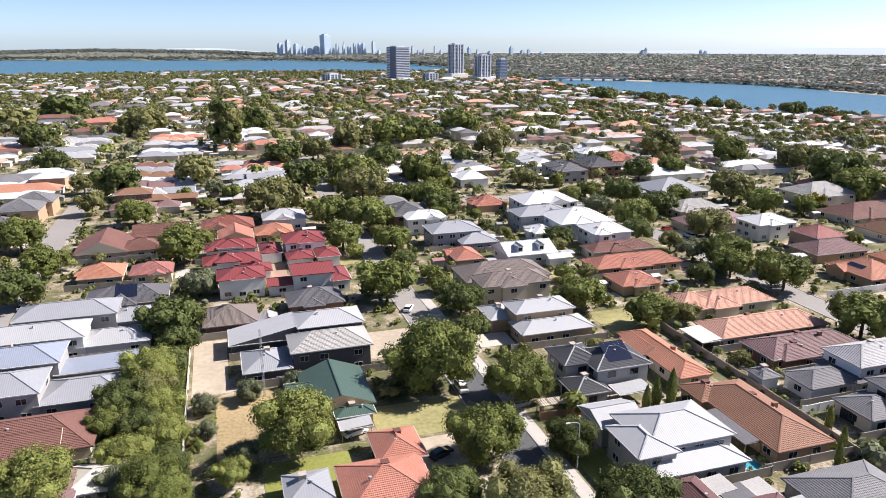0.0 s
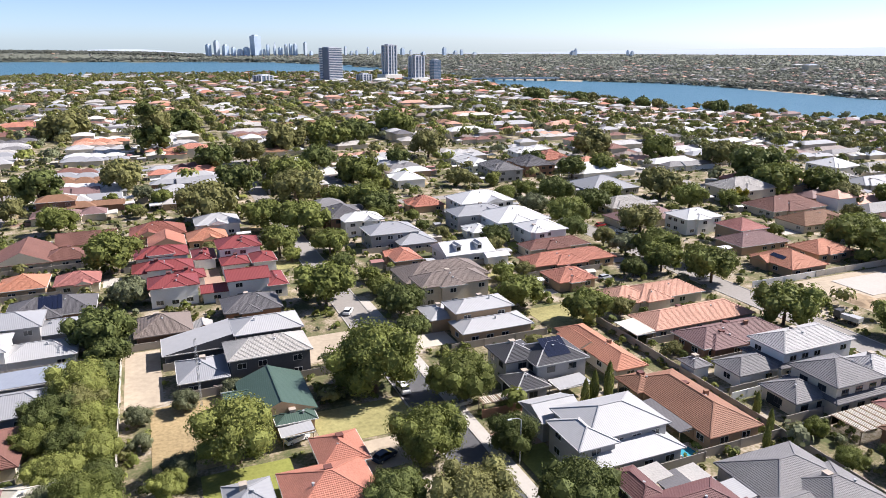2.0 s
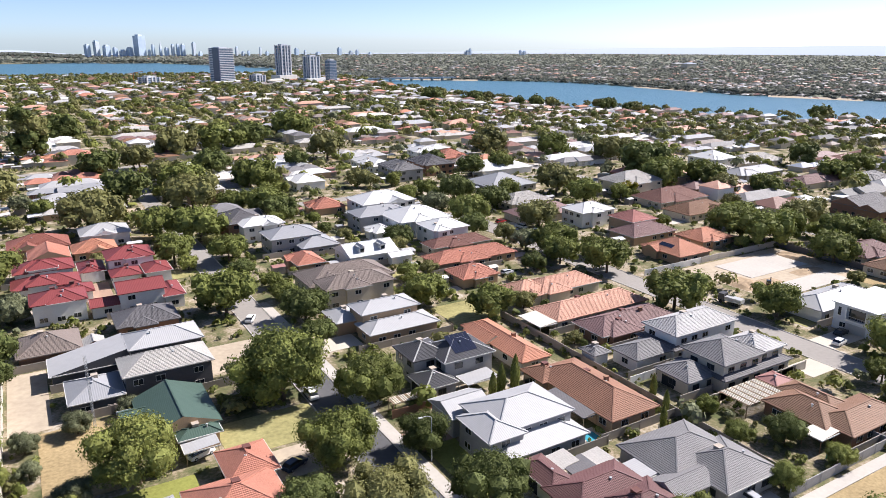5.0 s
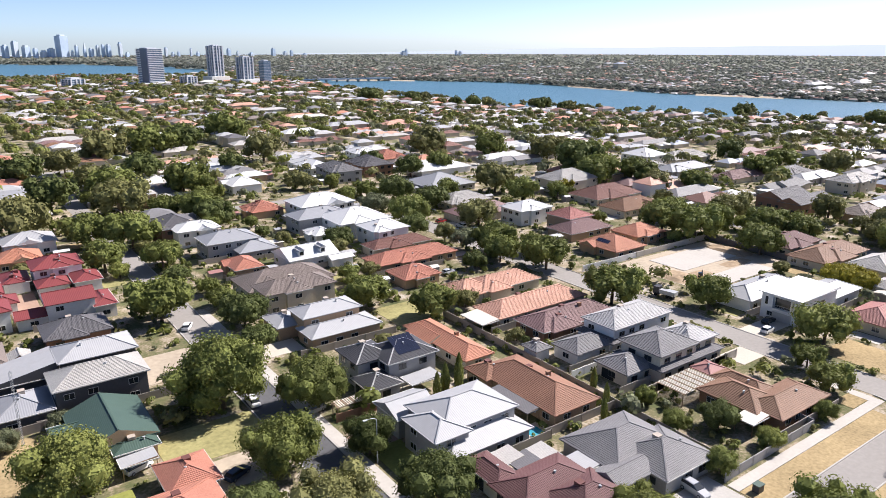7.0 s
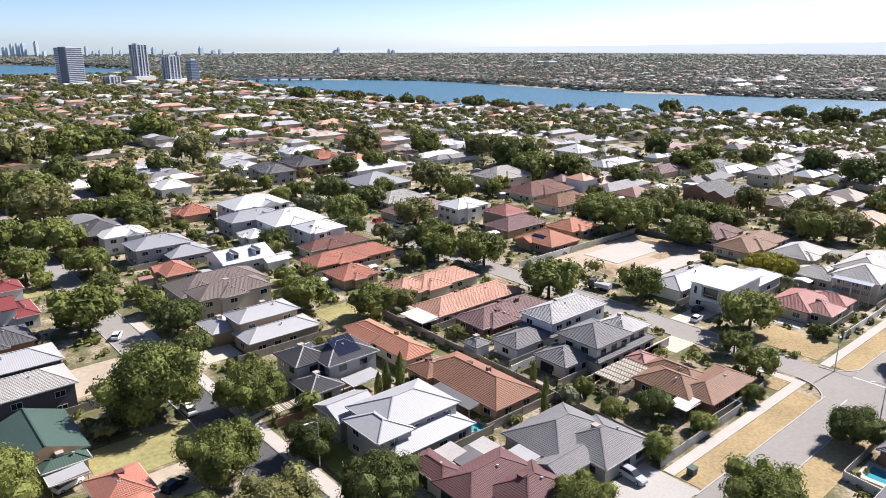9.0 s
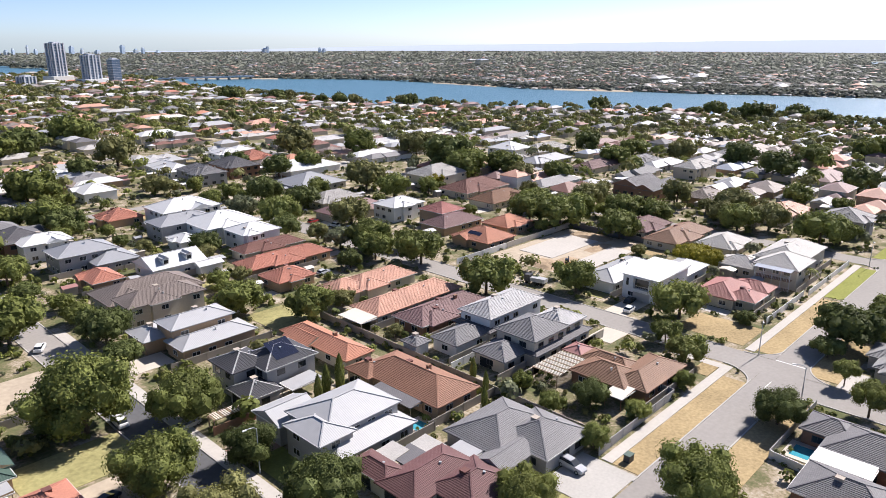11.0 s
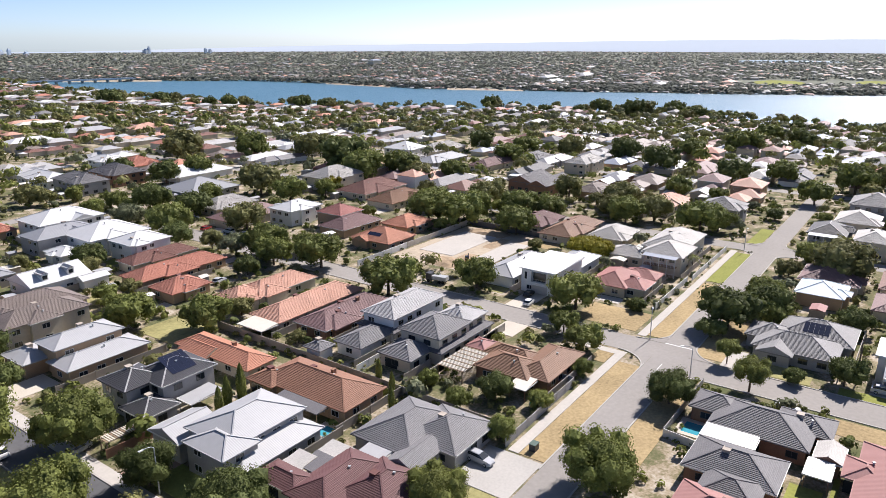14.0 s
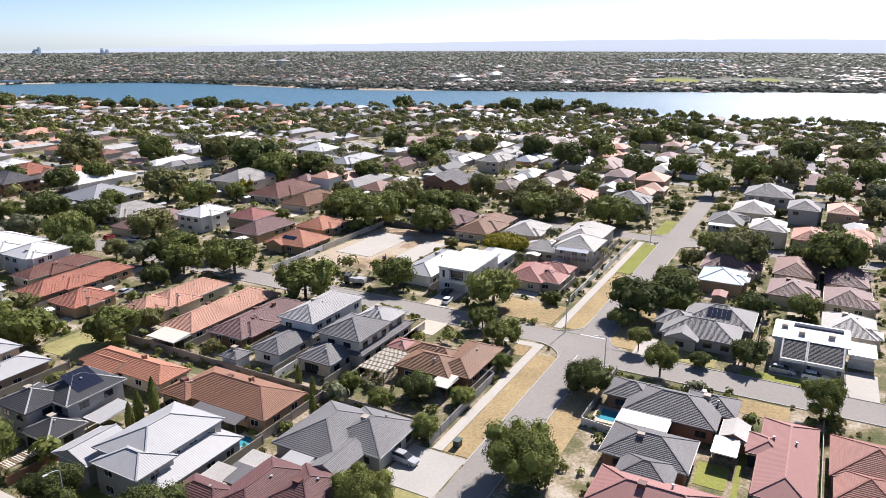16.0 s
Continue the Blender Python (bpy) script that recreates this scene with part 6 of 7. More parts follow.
def shed_meshes():
    w = Build()
    w.box(-0.46, 0.46, -0.46, 0.46, -0.3, 2.1)
    out = []
    for colour in ("brightmetal", "creammetal", "greymetal", "whitemetal", "pinkmetal"):
        r = Build()
        r.poly([(-0.52, -0.52, 2.1), (0.52, -0.52, 2.1), (0.52, 0, 2.5), (-0.52, 0, 2.5)])
        r.poly([(0.52, 0.52, 2.1), (-0.52, 0.52, 2.1), (-0.52, 0, 2.5), (0.52, 0, 2.5)])
        for x in (-0.5, 0.5):
            r.poly([(x, -0.5, 2.1), (x, 0.5, 2.1), (x, 0, 2.49)])
        out.append((LOOKS[colour], r.mesh("roof", ROOF[colour])))
    return w.mesh("wall", M_FENCE), out


def back_yards():
    """Sheds and patio shelters, paved pads and small lawns beside the houses."""
    yard = random.Random(31)
    wall, roofs_ = shed_meshes()
    mats = [M_PALEPAVE, M_PAVERS, M_CONCRETE, M_LAWN, M_FADED, M_DRY, M_SAND]
    pads, which, sheds = Build(), [], 0
    for x0, x1, y0, y1 in list(TAKEN):
        d = math.hypot((x0 + x1) / 2, (y0 + y1) / 2)
        if not 190 < d < 480 or (x1 - x0) * (y1 - y0) < 70:
            continue
        for side in (-1, 1):
            edge = x0 if side < 0 else x1
            w, deep = yard.uniform(2.6, 5.0), yard.uniform(2.6, 4.6)
            cx, cy = edge + side * (w / 2 + yard.uniform(0.6, 4.0)), yard.uniform(y0 + 2, y1 - 2)
            if sheds < 110 and yard.random() < 0.6 and free(cx - w / 2, cx + w / 2, cy - deep / 2, cy + deep / 2, 0.2) and all((cx - a) ** 2 + (cy - b) ** 2 > (c + 1.5) ** 2 for a, b, c in TREES):
                words, me = yard.choice(roofs_)
                root = thing("garden_shed", cx, cy, ground_z(cx, cy), f"back yard shed with a {words} roof", "shed", "garden sheds")
                m = Matrix.Diagonal((w, deep, yard.uniform(0.9, 1.15), 1))
                share("wall", wall, root, m)
                share("roof", me, root, m)
                TAKEN.append((cx - w / 2, cx + w / 2, cy - deep / 2, cy + deep / 2))
                sheds += 1
            w, ya = yard.uniform(3.5, 8.0), yard.uniform(y0, y0 + (y1 - y0) * 0.4)
            yb = ya + yard.uniform(3.5, 8.0)
            xa, xb = (edge - w, edge - 0.1) if side < 0 else (edge + 0.1, edge + w)
            if free(xa, xb, ya, yb, 0.0):
                pads.poly([(x, y, ground_z(x, y) + 0.055) for x, y in ((xa, ya), (xb, ya), (xb, yb), (xa, yb))])
                which.append(yard.randrange(len(mats)))
                LANES.append((xa, xb, ya, yb))
    me = pads.mesh("yard_paving", mats[0])
    for m in mats[1:]:
        me.materials.append(m)
    me.polygons.foreach_set("material_index", which)
    tagged(new("yard_paving", me), "paved pads and small lawns beside the houses", "paving", kind="stuff")


back_yards()
PLOTS.sort(key=lambda p: p[0])
for d, walls, wings in PLOTS[:74]:
    house(walls, wings, detail=2 if d < 260 else 1, group="houses of the suburb")
MORE_HOUSES = PLOTS[74:]
MORE_TREES = []
FAR_TREES.sort(key=lambda q: math.hypot(q[0], q[1]))
left_over = 300 - len(TREES)
for x, y, r in FAR_TREES:
    if all((x - a) ** 2 + (y - b) ** 2 > (r + c) ** 2 * 0.4 for a, b, c in TREES):
        if left_over > 0:
            tree(x, y, r, rng.choice(("green", "olive", "olive", "dark", "light", "grey", "green")), r * rng.uniform(0.85, 1.15))
            left_over -= 1
        else:
            MORE_TREES.append((x, y, ground_z(x, y) + r * 0.95, r))


for k in range(2600):
    az, d = radians(rng.uniform(-17, 97)), rng.uniform(110, 480)
    x, y, r = d * math.sin(az), d * math.cos(az), rng.uniform(1.6, 3.4)
    if free(x - r * 0.7, x + r * 0.7, y - r * 0.7, y + r * 0.7, 0.0) and all((x - a) ** 2 + (y - b) ** 2 > (r + c) ** 2 * 0.6 for a, b, c in TREES):
        if rng.random() < 0.24:
            MORE_TREES.append((x, y, ground_z(x, y) + r * 0.7, r))


# ---- woods and suburbs beyond ----
def clump_field(name, spots, mats, label, leaves=26, size=0.42, lobes=7, skyward=0.0):
    """Many small tree crowns in one mesh: each several leafy lobes of small leaf clumps."""
    gen = np.random.default_rng(len(spots))
    p = np.array(spots)
    n = len(p)
    hub = gen.normal(size=(n, lobes, 3))
    hub /= np.linalg.norm(hub, axis=2)[:, :, None]
    hub[:, :, 2] = np.abs(hub[:, :, 2]) * 0.75
    hub *= gen.uniform(0.35, 0.72, (n, lobes, 1))
    hub[:, 0] *= 0.3
    swell = gen.uniform(0.32, 0.52, (n, lobes, 1))
    which = np.arange(leaves) % lobes
    out = gen.normal(size=(n, leaves, 3))
    out /= np.linalg.norm(out, axis=2)[:, :, None]
    out[:, :, 2] = np.abs(out[:, :, 2]) * 1.1 - 0.2
    r = p[:, 3][:, None, None]
    pos = p[:, None, :3] + r * (hub[:, which] + out * swell[:, which] * gen.uniform(0.8, 1.08, (n, leaves, 1)))
    nrm = out * 0.5 + (pos - p[:, None, :3]) / r * 1.1 + gen.normal(size=out.shape) * 0.22 + np.array([0, 0, skyward])
    nrm /= np.linalg.norm(nrm, axis=2)[:, :, None]
    side = np.cross(nrm, gen.normal(size=out.shape))
    side /= np.linalg.norm(side, axis=2)[:, :, None]
    up = np.cross(nrm, side)
    s = r * size * gen.uniform(0.7, 1.3, (n, leaves, 1))
    v = np.stack([pos - side * s, pos - up * s * 0.8, pos + side * s, pos + up * s * 0.8], 2).reshape(-1, 3)
    f = np.arange(n * leaves * 4, dtype=np.int32)
    me = bpy.data.meshes.new(name)
    me.vertices.add(len(v))
    me.vertices.foreach_set("co", v.astype(np.float32).ravel())
    me.loops.add(len(f))
    me.loops.foreach_set("vertex_index", f)
    me.polygons.add(n * leaves)
    me.polygons.foreach_set("loop_start", np.arange(n * leaves, dtype=np.int32) * 4)
    for m in mats:
        me.materials.append(m)
    me.polygons.foreach_set("material_index", np.repeat(gen.integers(0, len(mats), n), leaves).astype(np.int32))
    me.update()
    tagged(new(name, me), label, "trees", kind="stuff")


gen = np.random.default_rng(3)
FIELDS = [polar(79.5, 1575), polar(85.5, 1640)]
near_spots, far_spots, roofs = [], [], []
# dark leaves are left out: lighter kinds stand in for haze on farther trees
FAR_MATS = [LEAF["grey"], LEAF["olive"], LEAF["green"], LEAF["olive"]]
# haze across the river is put into these lightened, greyed leaf colours
HAZY_BUSH_MATS = [foliage("haze-grey gum leaves", (0.195, 0.208, 0.180), 0.10, 0.5), foliage("haze-dulled gum leaves", (0.175, 0.190, 0.162), 0.10, 0.5)]
tries = 0
while tries < 95000:
    tries += 1
    az = radians(gen.uniform(-17, 97))
    r = 560 * (4800 / 560) ** gen.uniform(0, 1)
    x, y = r * math.sin(az), r * math.cos(az)
    if not on_land(x, y, 6) or any((x - a) ** 2 + (y - b) ** 2 < 105 ** 2 for a, b in FIELDS):
        continue
    far = r > np.interp(math.degrees(az), SHORE_AZ, SHORE_FAR)
    size = gen.uniform(2.4, 5.0) * (1.05 if r < 2200 else 1.4)
    if r < 830:
        if gen.random() < 0.10:
            near_spots.append((x, y, ground_z(x, y) + size * 0.75, size * 1.1))
        continue
    if not far:
        continue
    patch = noise.noise(Vector((x / 160, y / 160, 3.0)))
    if gen.random() < (0.12 if r < 1900 else 0.07 if r < 2600 else 0.02) * (1 - 1.8 * patch):
        roofs.append((x, y, ground_z(x, y), gen.uniform(4, 6.5), gen.uniform(4.5, 8), gen.uniform(2.6, 4.5)))
    elif gen.random() < (0.9 if r < 2200 else 0.7) * (1 + 0.4 * patch):
        far_spots.append((x, y, ground_z(x, y) + size * (0.7 if r < 2200 else 0.15), size))
# the same streets and houses go on to the river bank
brng = random.Random(23)
for column in range(-20, 44):
    left = 66.0 * column
    y = -60.0
    while y < 2100:
        deep = brng.uniform(10.0, 14.0)
        y += deep + brng.uniform(1.5, 4.0)
        if y % 230 < 14:
            continue
        for side in range(2):
            wide = brng.uniform(15, 23)
            x = left + (7 + wide / 2 if side == 0 else 59 - wide / 2) + brng.uniform(-1, 1)
            d = math.hypot(x, y)
            if d < 812 or not in_sight(x, y) or not on_land(x, y, 34) or d > np.interp(math.degrees(math.atan2(x, y)), SHORE_AZ, SHORE_FAR):
                continue
            wood = noise.noise(Vector((x / 210, y / 210, 8.0))) + (0.35 if d > 1500 else 0.0)
            if brng.random() < 0.76 - 0.9 * max(wood, -0.1):
                high = 5.6 if brng.random() < 0.25 else 3.0
                colour = brng.choice(ROOF_CHOICE if x < y * 1.1 else ROOF_SUNWARD)
                z = ground_z(x, y)
                roofs.append((x, y, z, wide / 2 - 0.5, deep / 2 - 0.5, high, colour))
                if brng.random() < 0.7:
                    roofs.append((x + brng.choice((-1, 1)) * wide * 0.3, y - deep * 0.2, z, wide * 0.22, deep * 0.45, 2.9, colour))
            else:
                for k in range(2):
                    r = brng.uniform(4.5, 8.0)
                    tx, ty = x + brng.uniform(-9, 9), y + brng.uniform(-5, 5)
                    near_spots.append((tx, ty, ground_z(tx, ty) + r * 0.55, r))
            if brng.random() < 0.8:
                r = brng.uniform(3.0, 6.8)
                tx, ty = left + brng.choice((1.0, 5.0, 31.0, 33.0, 35.0, 61.0)) + brng.uniform(-2.5, 2.5), y + brng.uniform(-7, 7)
                near_spots.append((tx, ty, ground_z(tx, ty) + r * 0.6, r))
for k in range(300):
    az = brng.uniform(-17, 97)
    rr = np.interp(az, SHORE_AZ, SHORE_NEAR) - brng.uniform(12, 40)
    if noise.noise(Vector((az * 0.5, 2.0, 0.0))) > -0.12:
        x, y = polar(az, rr)
        r = brng.uniform(3.5, 8.0)
        near_spots.append((x, y, ground_z(x, y) + r * 0.6, r))
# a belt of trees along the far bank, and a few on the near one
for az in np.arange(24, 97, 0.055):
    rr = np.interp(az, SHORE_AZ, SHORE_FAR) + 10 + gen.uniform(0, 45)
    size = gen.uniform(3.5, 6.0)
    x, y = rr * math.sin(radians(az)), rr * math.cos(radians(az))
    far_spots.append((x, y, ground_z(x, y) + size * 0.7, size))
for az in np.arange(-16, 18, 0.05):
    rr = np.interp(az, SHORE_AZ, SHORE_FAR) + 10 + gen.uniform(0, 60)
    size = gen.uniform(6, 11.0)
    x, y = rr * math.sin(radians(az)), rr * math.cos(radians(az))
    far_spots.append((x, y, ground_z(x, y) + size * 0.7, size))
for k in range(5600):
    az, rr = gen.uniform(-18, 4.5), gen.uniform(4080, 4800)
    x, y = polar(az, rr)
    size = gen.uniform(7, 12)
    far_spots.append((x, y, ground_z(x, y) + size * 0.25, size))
clump_field("woodland", MORE_TREES, FAR_MATS + [LEAF["light"]], "garden and street trees between the houses", 150, 0.17, 9)
# low shrubs that fill the yards and line the fences
SHRUBS = []
srng = random.Random(11)


def plant(x, y, r):
    if free(x - r * 0.7, x + r * 0.7, y - r * 0.7, y + r * 0.7, 0.0):
        SHRUBS.append((x, y, ground_z(x, y) + r * 0.35, r))


for k in range(15000):
    az, d = radians(srng.uniform(-17, 97)), 75 + 420 * srng.random() ** 0.75
    plant(d * math.sin(az), d * math.cos(az), srng.choice((0.5, 0.7, 0.9, 1.1, 1.4, 1.8)))
for x0, y0, x1, y1 in FENCE_LINES:
    run = math.hypot(x1 - x0, y1 - y0)
    for k in range(int(run / 1.3)):
        if srng.random() < 0.7:
            t, s = srng.random(), srng.choice((-1, 1)) * srng.uniform(0.6, 1.3)
            plant(x0 + (x1 - x0) * t - (y1 - y0) / run * s, y0 + (y1 - y0) * t + (x1 - x0) / run * s, srng.uniform(0.45, 1.2))
SHRUB_MATS = [LEAF["dark"], LEAF["green"], LEAF["olive"], LEAF["grey"], LEAF["green"], LEAF["light"]]
clump_field("garden_shrubs", [q for q in SHRUBS if math.hypot(q[0], q[1]) < 165], SHRUB_MATS, "shrubs and hedges in the nearest gardens", 70, 0.2, 4)
clump_field("garden_shrubs", [q for q in SHRUBS if math.hypot(q[0], q[1]) >= 165], SHRUB_MATS, "shrubs and hedges that fill the yards", 20, 0.36, 3)
clump_field("woodland", near_spots, FAR_MATS, "dense suburban trees towards the river", 84, 0.20)
# skyward leaf cards even out the shading of these woods, as haze would
clump_field("woodland", far_spots, HAZY_BUSH_MATS, "woods on the far bank of the river", 12, 0.5, 3, 1.5)


def roof_field(spots):
    """Far houses across the river: each a walled block with a hipped roof."""
    names = sorted(ROOF)
    far_names = ("browngrey", "browngrey", "salmon", "redbrown", "greymetal", "palegrey", "darkgrey", "greytile")
    cols = [ROOF[c] for c in names]
    b = Build()
    idx = []
    for x, y, z, w, d, h, *own in spots:
        a = len(b.faces)
        b.box(x - w, x + w, y - d, y + d, z - 1, z + h)
        slopes, _, _ = roof_form(x - w - 0.5, x + w + 0.5, y - d - 0.5, y + d + 0.5, z + h, "hip", 20)
        for s in slopes:
            b.poly(s)
        k = 1 + names.index(far_names[int(gen.integers(0, len(far_names)))])
        if own:
            k = 1 + names.index(own[0])
        idx += [0] * 6 + [k] * (len(b.faces) - a - 6)
    me = b.mesh("suburb", WALL["cream"])
    for c in cols:
        me.materials.append(c)
    me.polygons.foreach_set("material_index", idx)
    tagged(new("suburb", me), "far suburb of small houses among trees", "houses", kind="stuff")


for d, walls, wings in MORE_HOUSES:
    for w in wings:
        roofs.append(((w[0] + w[1]) / 2, (w[2] + w[3]) / 2, ground_z((w[0] + w[1]) / 2, (w[2] + w[3]) / 2), (w[1] - w[0]) / 2 - 0.5, (w[3] - w[2]) / 2 - 0.5, w[4], w[6]))
# long low halls, schools and offices
for x, y, w, d, h, colour in ((1855, 1592, 22, 12, 14, "bluegrey"), (1282, 642, 30, 10, 5, "whitemetal"), (1495, 675, 20, 10, 6, "whitemetal"),
                             (1367, 699, 26, 10, 7, "whitemetal"), (1559, 702, 24, 9, 6, "whitemetal"), (1926, 856, 20, 9, 6, "whitemetal"),
                             (-48, 1413, 34, 12, 6, "whitemetal"), (-237, 1111, 34, 10, 4, "bluegrey"), (-137, 1208, 14, 8, 5, "whitemetal"),
                             (412, 1284, 14, 8, 9, "creammetal"), (2055, 1818, 18, 9, 6, "whitemetal"), (1426, 351, 22, 10, 6, "salmon"),
                             (1305, 441, 20, 8, 5, "whitemetal")):
    roofs.append((x, y, ground_z(x, y), w, d, h, colour))
roof_field(roofs)


def playing_field(az, r, wide, deep):
    x, y = polar(az, r)
    b = Build()
    ring = [(wide * math.cos(math.tau * k / 32), deep * math.sin(math.tau * k / 32), 0.0) for k in range(32)]
    b.poly(ring)
    for k in range(32):
        p, q = ring[k], ring[(k + 1) % 32]
        b.poly([(p[0], p[1], -3.0), (q[0], q[1], -3.0), q, p])
    ob = new("playing_field", b.mesh("playing_field", M_LAWN))
    ob.matrix_basis = pose(x, y, ground_z(x, y) + 0.6, 0, 0, -az)
    tagged(ob, "oval green playing field across the river", "field", kind="structure")


playing_field(79.5, 1575, 46, 85)
playing_field(85.5, 1640, 34, 85)


# ---- towers, skyline and hills ----
M_TOWERGLASS = material("tower glass", (0.10, 0.15, 0.22), 0.25, 0.7, 0.1, 0.3, 0.05)
M_SLABWHITE = material("tower concrete", (0.50, 0.52, 0.56), 0.8, 0.3, 0.05)
M_NAVY = material("navy glass", (0.045, 0.065, 0.12), 0.3, 0.6, 0.1)
# bluish glass and stone of the city, lightened further to stand in for haze
M_CITYGLASS = material("haze-paled city glass", (0.44, 0.54, 0.67), 0.4, 0.6, 0.12, 0.05, 0.01)
M_CITYSTONE = material("haze-blued city stone", (0.52, 0.58, 0.65), 0.7, 0.3, 0.1, 0.05, 0.01)


def tower(az, r, wide, base, top, storeys, name, label, style="banded", podium=True):
    """A block of flats seen over one corner: glazed core, floor slabs, corner piers, a dark or banded flank, plant on the roof."""
    x, y = polar(az, r)
    root = thing(name, x, y, base, label, "tower", "", -az + 34)
    h, a = top - base, wide * 0.72 / 2
    b = Build()
    b.box(-a + 0.8, a - 0.8, -a + 0.8, a - 0.8, -3, h)
    part("glazing", b, M_TOWERGLASS, root)
    for k in range(storeys + 1):
        z = h * k / storeys
        s = Build()
        if style == "banded":
            s.box(-a + 0.9, a + 0.6, -a - 0.4, a, z - 0.35, z + 0.85)
        elif style == "piers":
            s.box(-a + 0.4, a - 0.4, -a + 0.4, a - 0.4, z - 0.25, z + 0.3)
        else:
            s.box(-a + 0.5, a - 0.5, -a + 0.5, a - 0.5, z - 0.12, z + 0.16)
        part("floor_slab", s, M_SLABWHITE, root)
    if style == "banded":
        f = Build()
        f.box(-a - 0.9, -a + 1.0, -a - 0.8, a * 0.15, 0, h + 1.5)
        part("dark_flank", f, M_NAVY, root, "navy blue glass flank")
        for k in range(storeys):
            v = Build()
            v.box(-a - 0.5, -a + 1.0, a * 0.15, a, h * (k + 0.25) / storeys, h * (k + 0.7) / storeys)
            part("flank_balcony", v, M_SLABWHITE, root)
    elif style == "piers":
        for u in (-0.92, -0.2, 0.3, 0.92):
            f = Build()
            f.box(u * a - 1.2, u * a + 1.2, -a - 0.5, -a + 1.0, 0, h + 0.6)
            part("pier", f, M_SLABWHITE, root)
        for u in (-0.4, 0.1, 0.92):
            f = Build()
            f.box(-a - 0.5, -a + 1.0, u * a - 1.3, u * a + 1.3, 0, h + 0.6)
            part("pier", f, M_SLABWHITE, root)
    p = Build()
    p.box(-a * 0.6, a * 0.5, -a * 0.6, a * 0.6, h, h + 2.6)
    part("plant_room", p, M_SLABWHITE, root)
    if podium:
        q = Build()
        q.box(-a * 1.9, a * 1.7, -a * 1.5, a * 1.3, -3, 8)
        part("podium", q, WALL["white"], root)


tower(13.91, 1430, 44.9, -14.1, 52.1, 21, "apartment_tower", "dark and white apartment tower with open balcony floors", "banded")
tower(18.44, 1480, 30.6, -7.2, 56.8, 24, "apartment_tower", "tall pale apartment tower with glazed bays", "piers")
tower(20.55, 1440, 32.0, -11.8, 36.7, 18, "apartment_tower", "white and dark glass apartment tower", "piers")
tower(22.02, 1500, 25.3, -8.2, 27.7, 12, "office_tower", "teal glass office tower", "glazed", False)
tower(16.44, 1420, 30.5, -14.9, 3.4, 5, "apartment_building", "low white apartment building", "piers", False)
tower(8.73, 1450, 38.9, -9.7, 1.1, 3, "apartment_building", "low white apartment building on the rise", "piers", False)


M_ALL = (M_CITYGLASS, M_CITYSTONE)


def city_block(az, wide, high, pointed=False, stone=False):
    x, y = polar(az, 4450)
    root = thing("skyscraper", x, y, -20, "pale blue " + ("pointed " if pointed else "") + "skyscraper of a far city skyline, paled for haze", "skyscraper", "city skyline", -az + 38)
    b = Build()
    wide *= 0.74
    b.box(-wide / 2, wide / 2, -wide * 0.45, wide * 0.45, -4, high)
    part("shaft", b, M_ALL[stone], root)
    t = Build()
    if pointed:
        t.poly([(-wide / 2, -wide * 0.45, high), (wide / 2, -wide * 0.45, high), (wide / 3, 0, high + 40)])
        t.poly([(wide / 2, -wide * 0.45, high), (wide / 2, wide * 0.45, high), (wide / 3, 0, high + 40)])
        t.poly([(wide / 2, wide * 0.45, high), (-wide / 2, wide * 0.45, high), (wide / 3, 0, high + 40)])
        t.poly([(-wide / 2, wide * 0.45, high), (-wide / 2, -wide * 0.45, high), (wide / 3, 0, high + 40)])
    else:
        t.box(-wide * 0.3, wide * 0.3, -wide * 0.28, wide * 0.28, high, high + 7)
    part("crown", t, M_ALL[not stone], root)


city_block(4.93, 34.1, 61.4)
city_block(5.52, 34.1, 80.5, stone=True)
city_block(6.15, 40.9, 57.9)
city_block(6.70, 27.3, 44.8)
city_block(7.19, 37.5, 31.7, stone=True)
city_block(7.66, 37.5, 44.5)
city_block(8.35, 64.8, 112.1)
city_block(8.95, 17.0, 31.1, stone=True)
city_block(9.23, 20.5, 60.3)
city_block(9.73, 17.0, 42.9, True)
city_block(10.14, 27.3, 43.8)
city_block(10.57, 20.5, 60.0, stone=True)
city_block(10.92, 20.5, 63.1)
city_block(11.26, 27.3, 63.1)
city_block(12.03, 23.9, 72.7, stone=True)
city_block(12.46, 23.9, 20.3)
city_block(15.07, 20.5, 45.9, stone=True)
city_block(15.93, 17.0, 26.0)
city_block(16.79, 13.6, 42.3, stone=True)
city_block(17.27, 20.5, 22.4)
city_block(19.47, 27.3, 38.5)
city_block(20.11, 17.0, 25.3, stone=True)
city_block(22.72, 27.3, 41.4)
city_block(23.59, 27.3, 21.7, stone=True)
city_block(24.07, 20.5, 28.2)
city_block(32.68, 40.9, 22.0, stone=True)
city_block(32.86, 17.0, 34.7)
city_block(36.75, 17.0, 25.7)
city_block(37.07, 23.9, 19.6, stone=True)
city_block(13.62, 34.1, 16.7)
city_block(15.53, 23.9, 19.5, stone=True)
city_block(18.02, 34.1, 15.7)
city_block(25.07, 27.3, 11.8, stone=True)
city_block(21.10, 34.1, 15.3, stone=True)


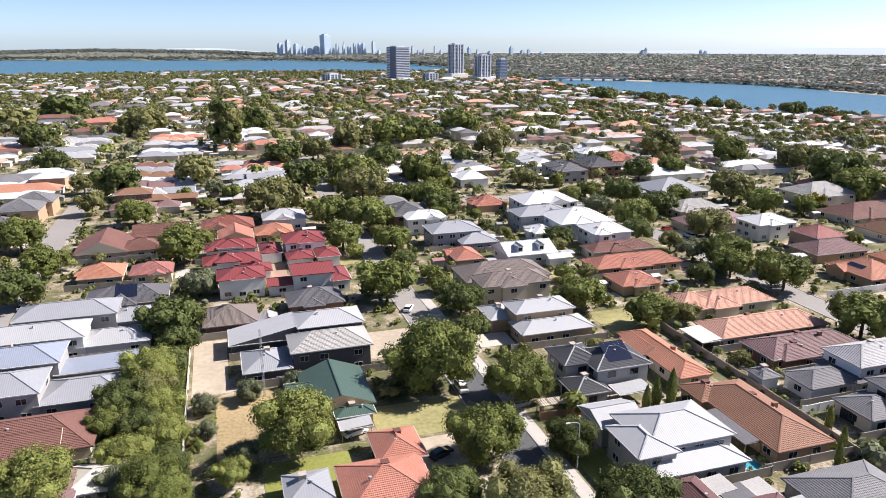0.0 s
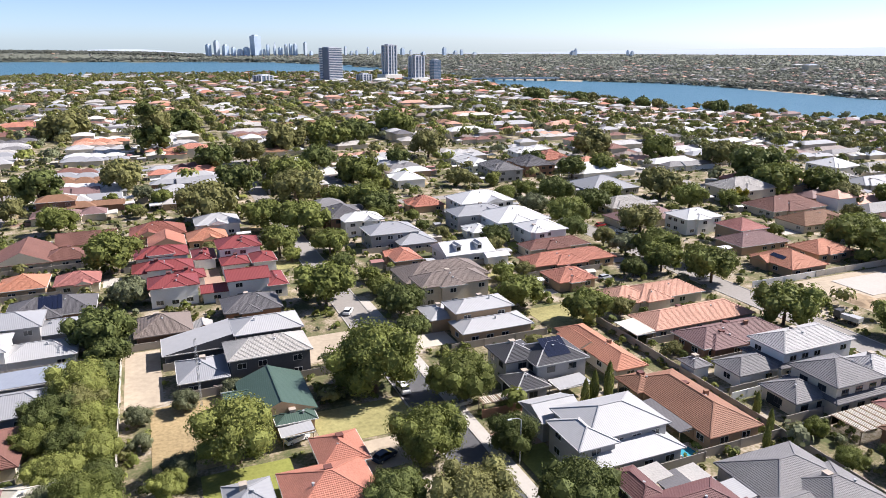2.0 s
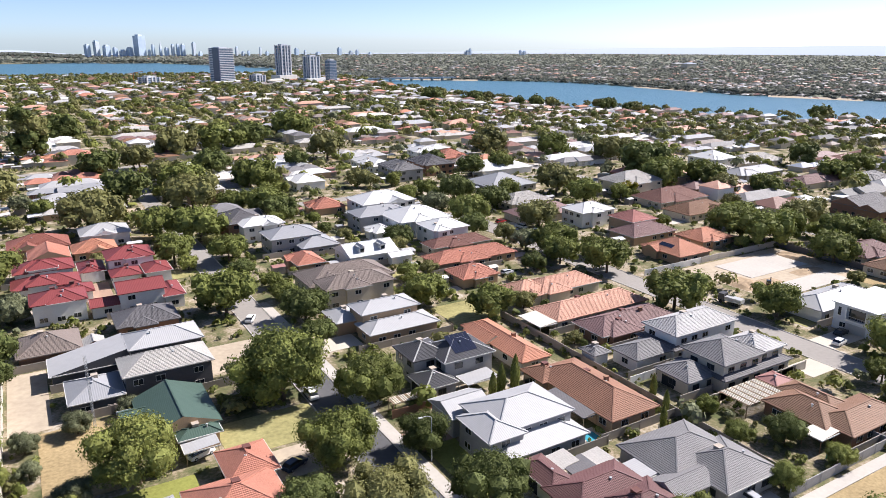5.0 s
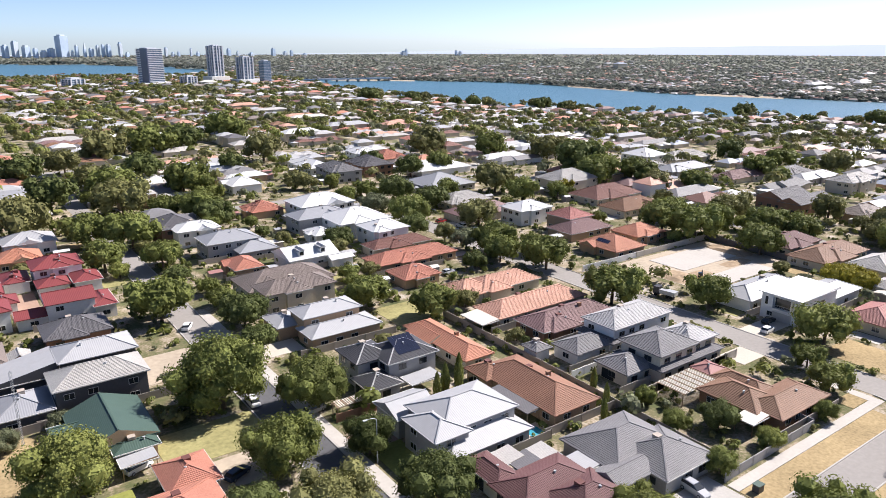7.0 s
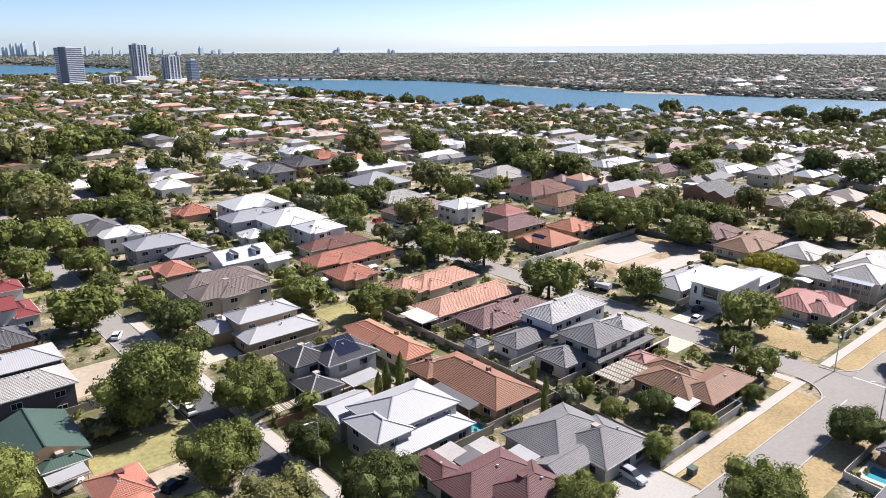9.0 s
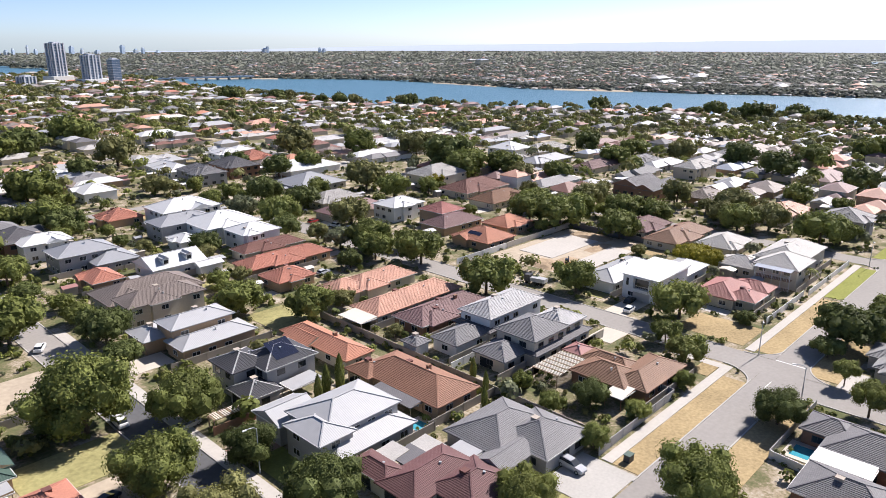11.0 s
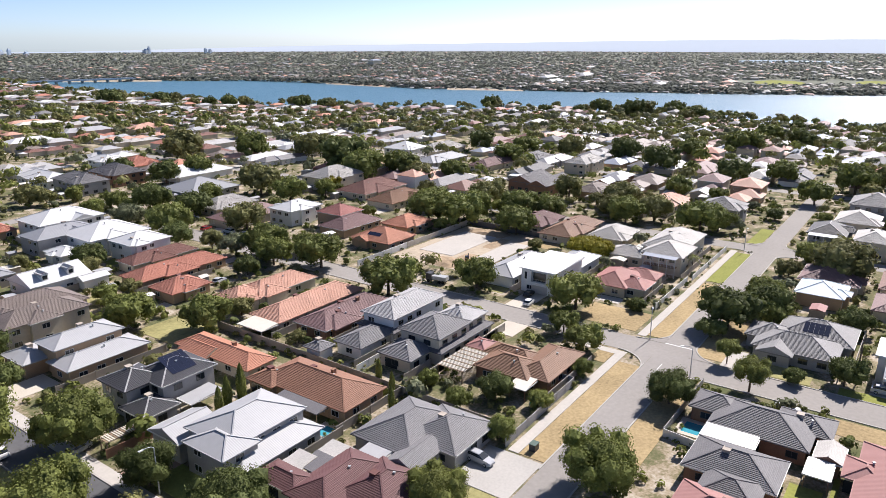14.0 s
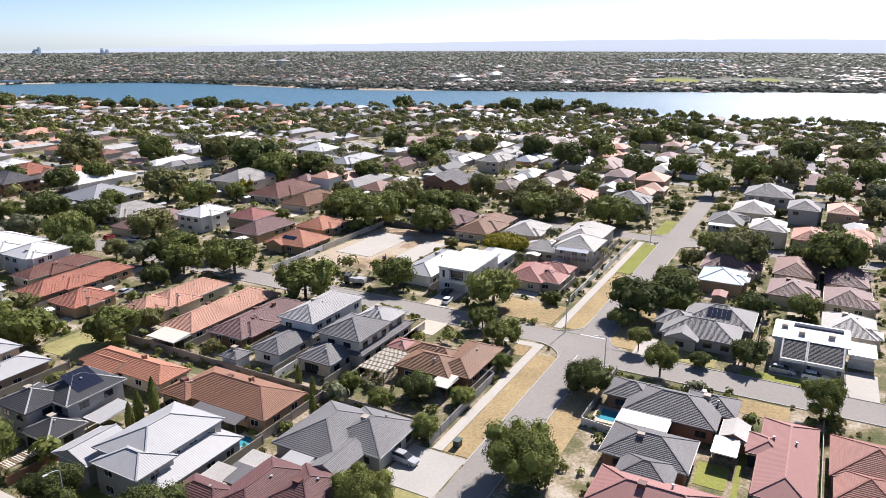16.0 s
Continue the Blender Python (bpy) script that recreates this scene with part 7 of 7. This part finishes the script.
def hills():
    """A long scarp far beyond the plain."""
    b = Build()
    n = 120
    top = []
    for k in range(n + 1):
        az = -20 + 122 * k / n
        x, y = polar(az, 4930)
        lift = np.interp(az, [-20, -14, -6, 0, 4, 8, 16, 24, 30, 45, 52, 60, 70, 80, 90, 102], [-62.0, -62.0, -57.0, -50.0, -77.0, -82.0, -85.0, -79.0, -75.0, -46.0, -40.0, -29.0, -14.0, -6.0, -5.0, -14.0])
        h = 66 + lift + 3.0 * noise.noise(Vector((az * 0.35, 1.0, 0))) + 1.2 * noise.noise(Vector((az * 1.7, 4.0, 0)))
        top.append(((x, y, -24.0), (x, y, h)))
    for k in range(n):
        b.poly([top[k][0], top[k + 1][0], top[k + 1][1], top[k][1]])
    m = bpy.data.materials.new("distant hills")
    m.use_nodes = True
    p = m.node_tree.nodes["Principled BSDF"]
    # haze over the scarp is put into a blue base colour and an even glow
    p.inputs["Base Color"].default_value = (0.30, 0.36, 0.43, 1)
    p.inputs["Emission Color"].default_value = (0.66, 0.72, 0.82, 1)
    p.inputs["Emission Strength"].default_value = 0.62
    tagged(new("backdrop", b.mesh("backdrop", m)), "line of distant hills with a glowing haze-blue colour", "hills", kind="structure")


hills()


def beach():
    """Narrow sandy strand along parts of the far bank."""
    for a0, a1, wide in ((27.0, 33.5, 9), (45.5, 50.5, 16), (55.0, 61.0, 10)):
        b = Build()
        n = 24
        for k in range(n):
            p, q = a0 + (a1 - a0) * k / n, a0 + (a1 - a0) * (k + 1) / n
            rp, rq = np.interp(p, SHORE_AZ, SHORE_FAR) - 6, np.interp(q, SHORE_AZ, SHORE_FAR) - 6
            b.poly([(*polar(p, rp), -20.3), (*polar(q, rq), -20.3), (*polar(q, rq + wide + 8), -17.9), (*polar(p, rp + wide + 8), -17.9)])
        tagged(new("beach", b.mesh("beach", M_SAND)), "narrow pale sand beach on the far bank", "beach", kind="structure")


def bridge():
    x, y = polar(26.6, 1600)
    root = thing("road_bridge", x, y, WATER, "long low concrete road bridge over the river", "bridge", "", -12)
    d = Build()
    d.box(-150, 150, -7, 7, 5.2, 6.6)
    part("deck", d, M_SLABWHITE, root)
    for s in (-7, 6.7):
        r = Build()
        r.box(-150, 150, s, s + 0.3, 6.6, 7.8)
        part("parapet", r, M_SLABWHITE, root)
    for k in range(13):
        p = Build()
        p.box(-145 + 24 * k, -142.5 + 24 * k, -6, 6, -6, 5.2)
        part("pier", p, M_CONCRETE, root)


beach()
bridge()
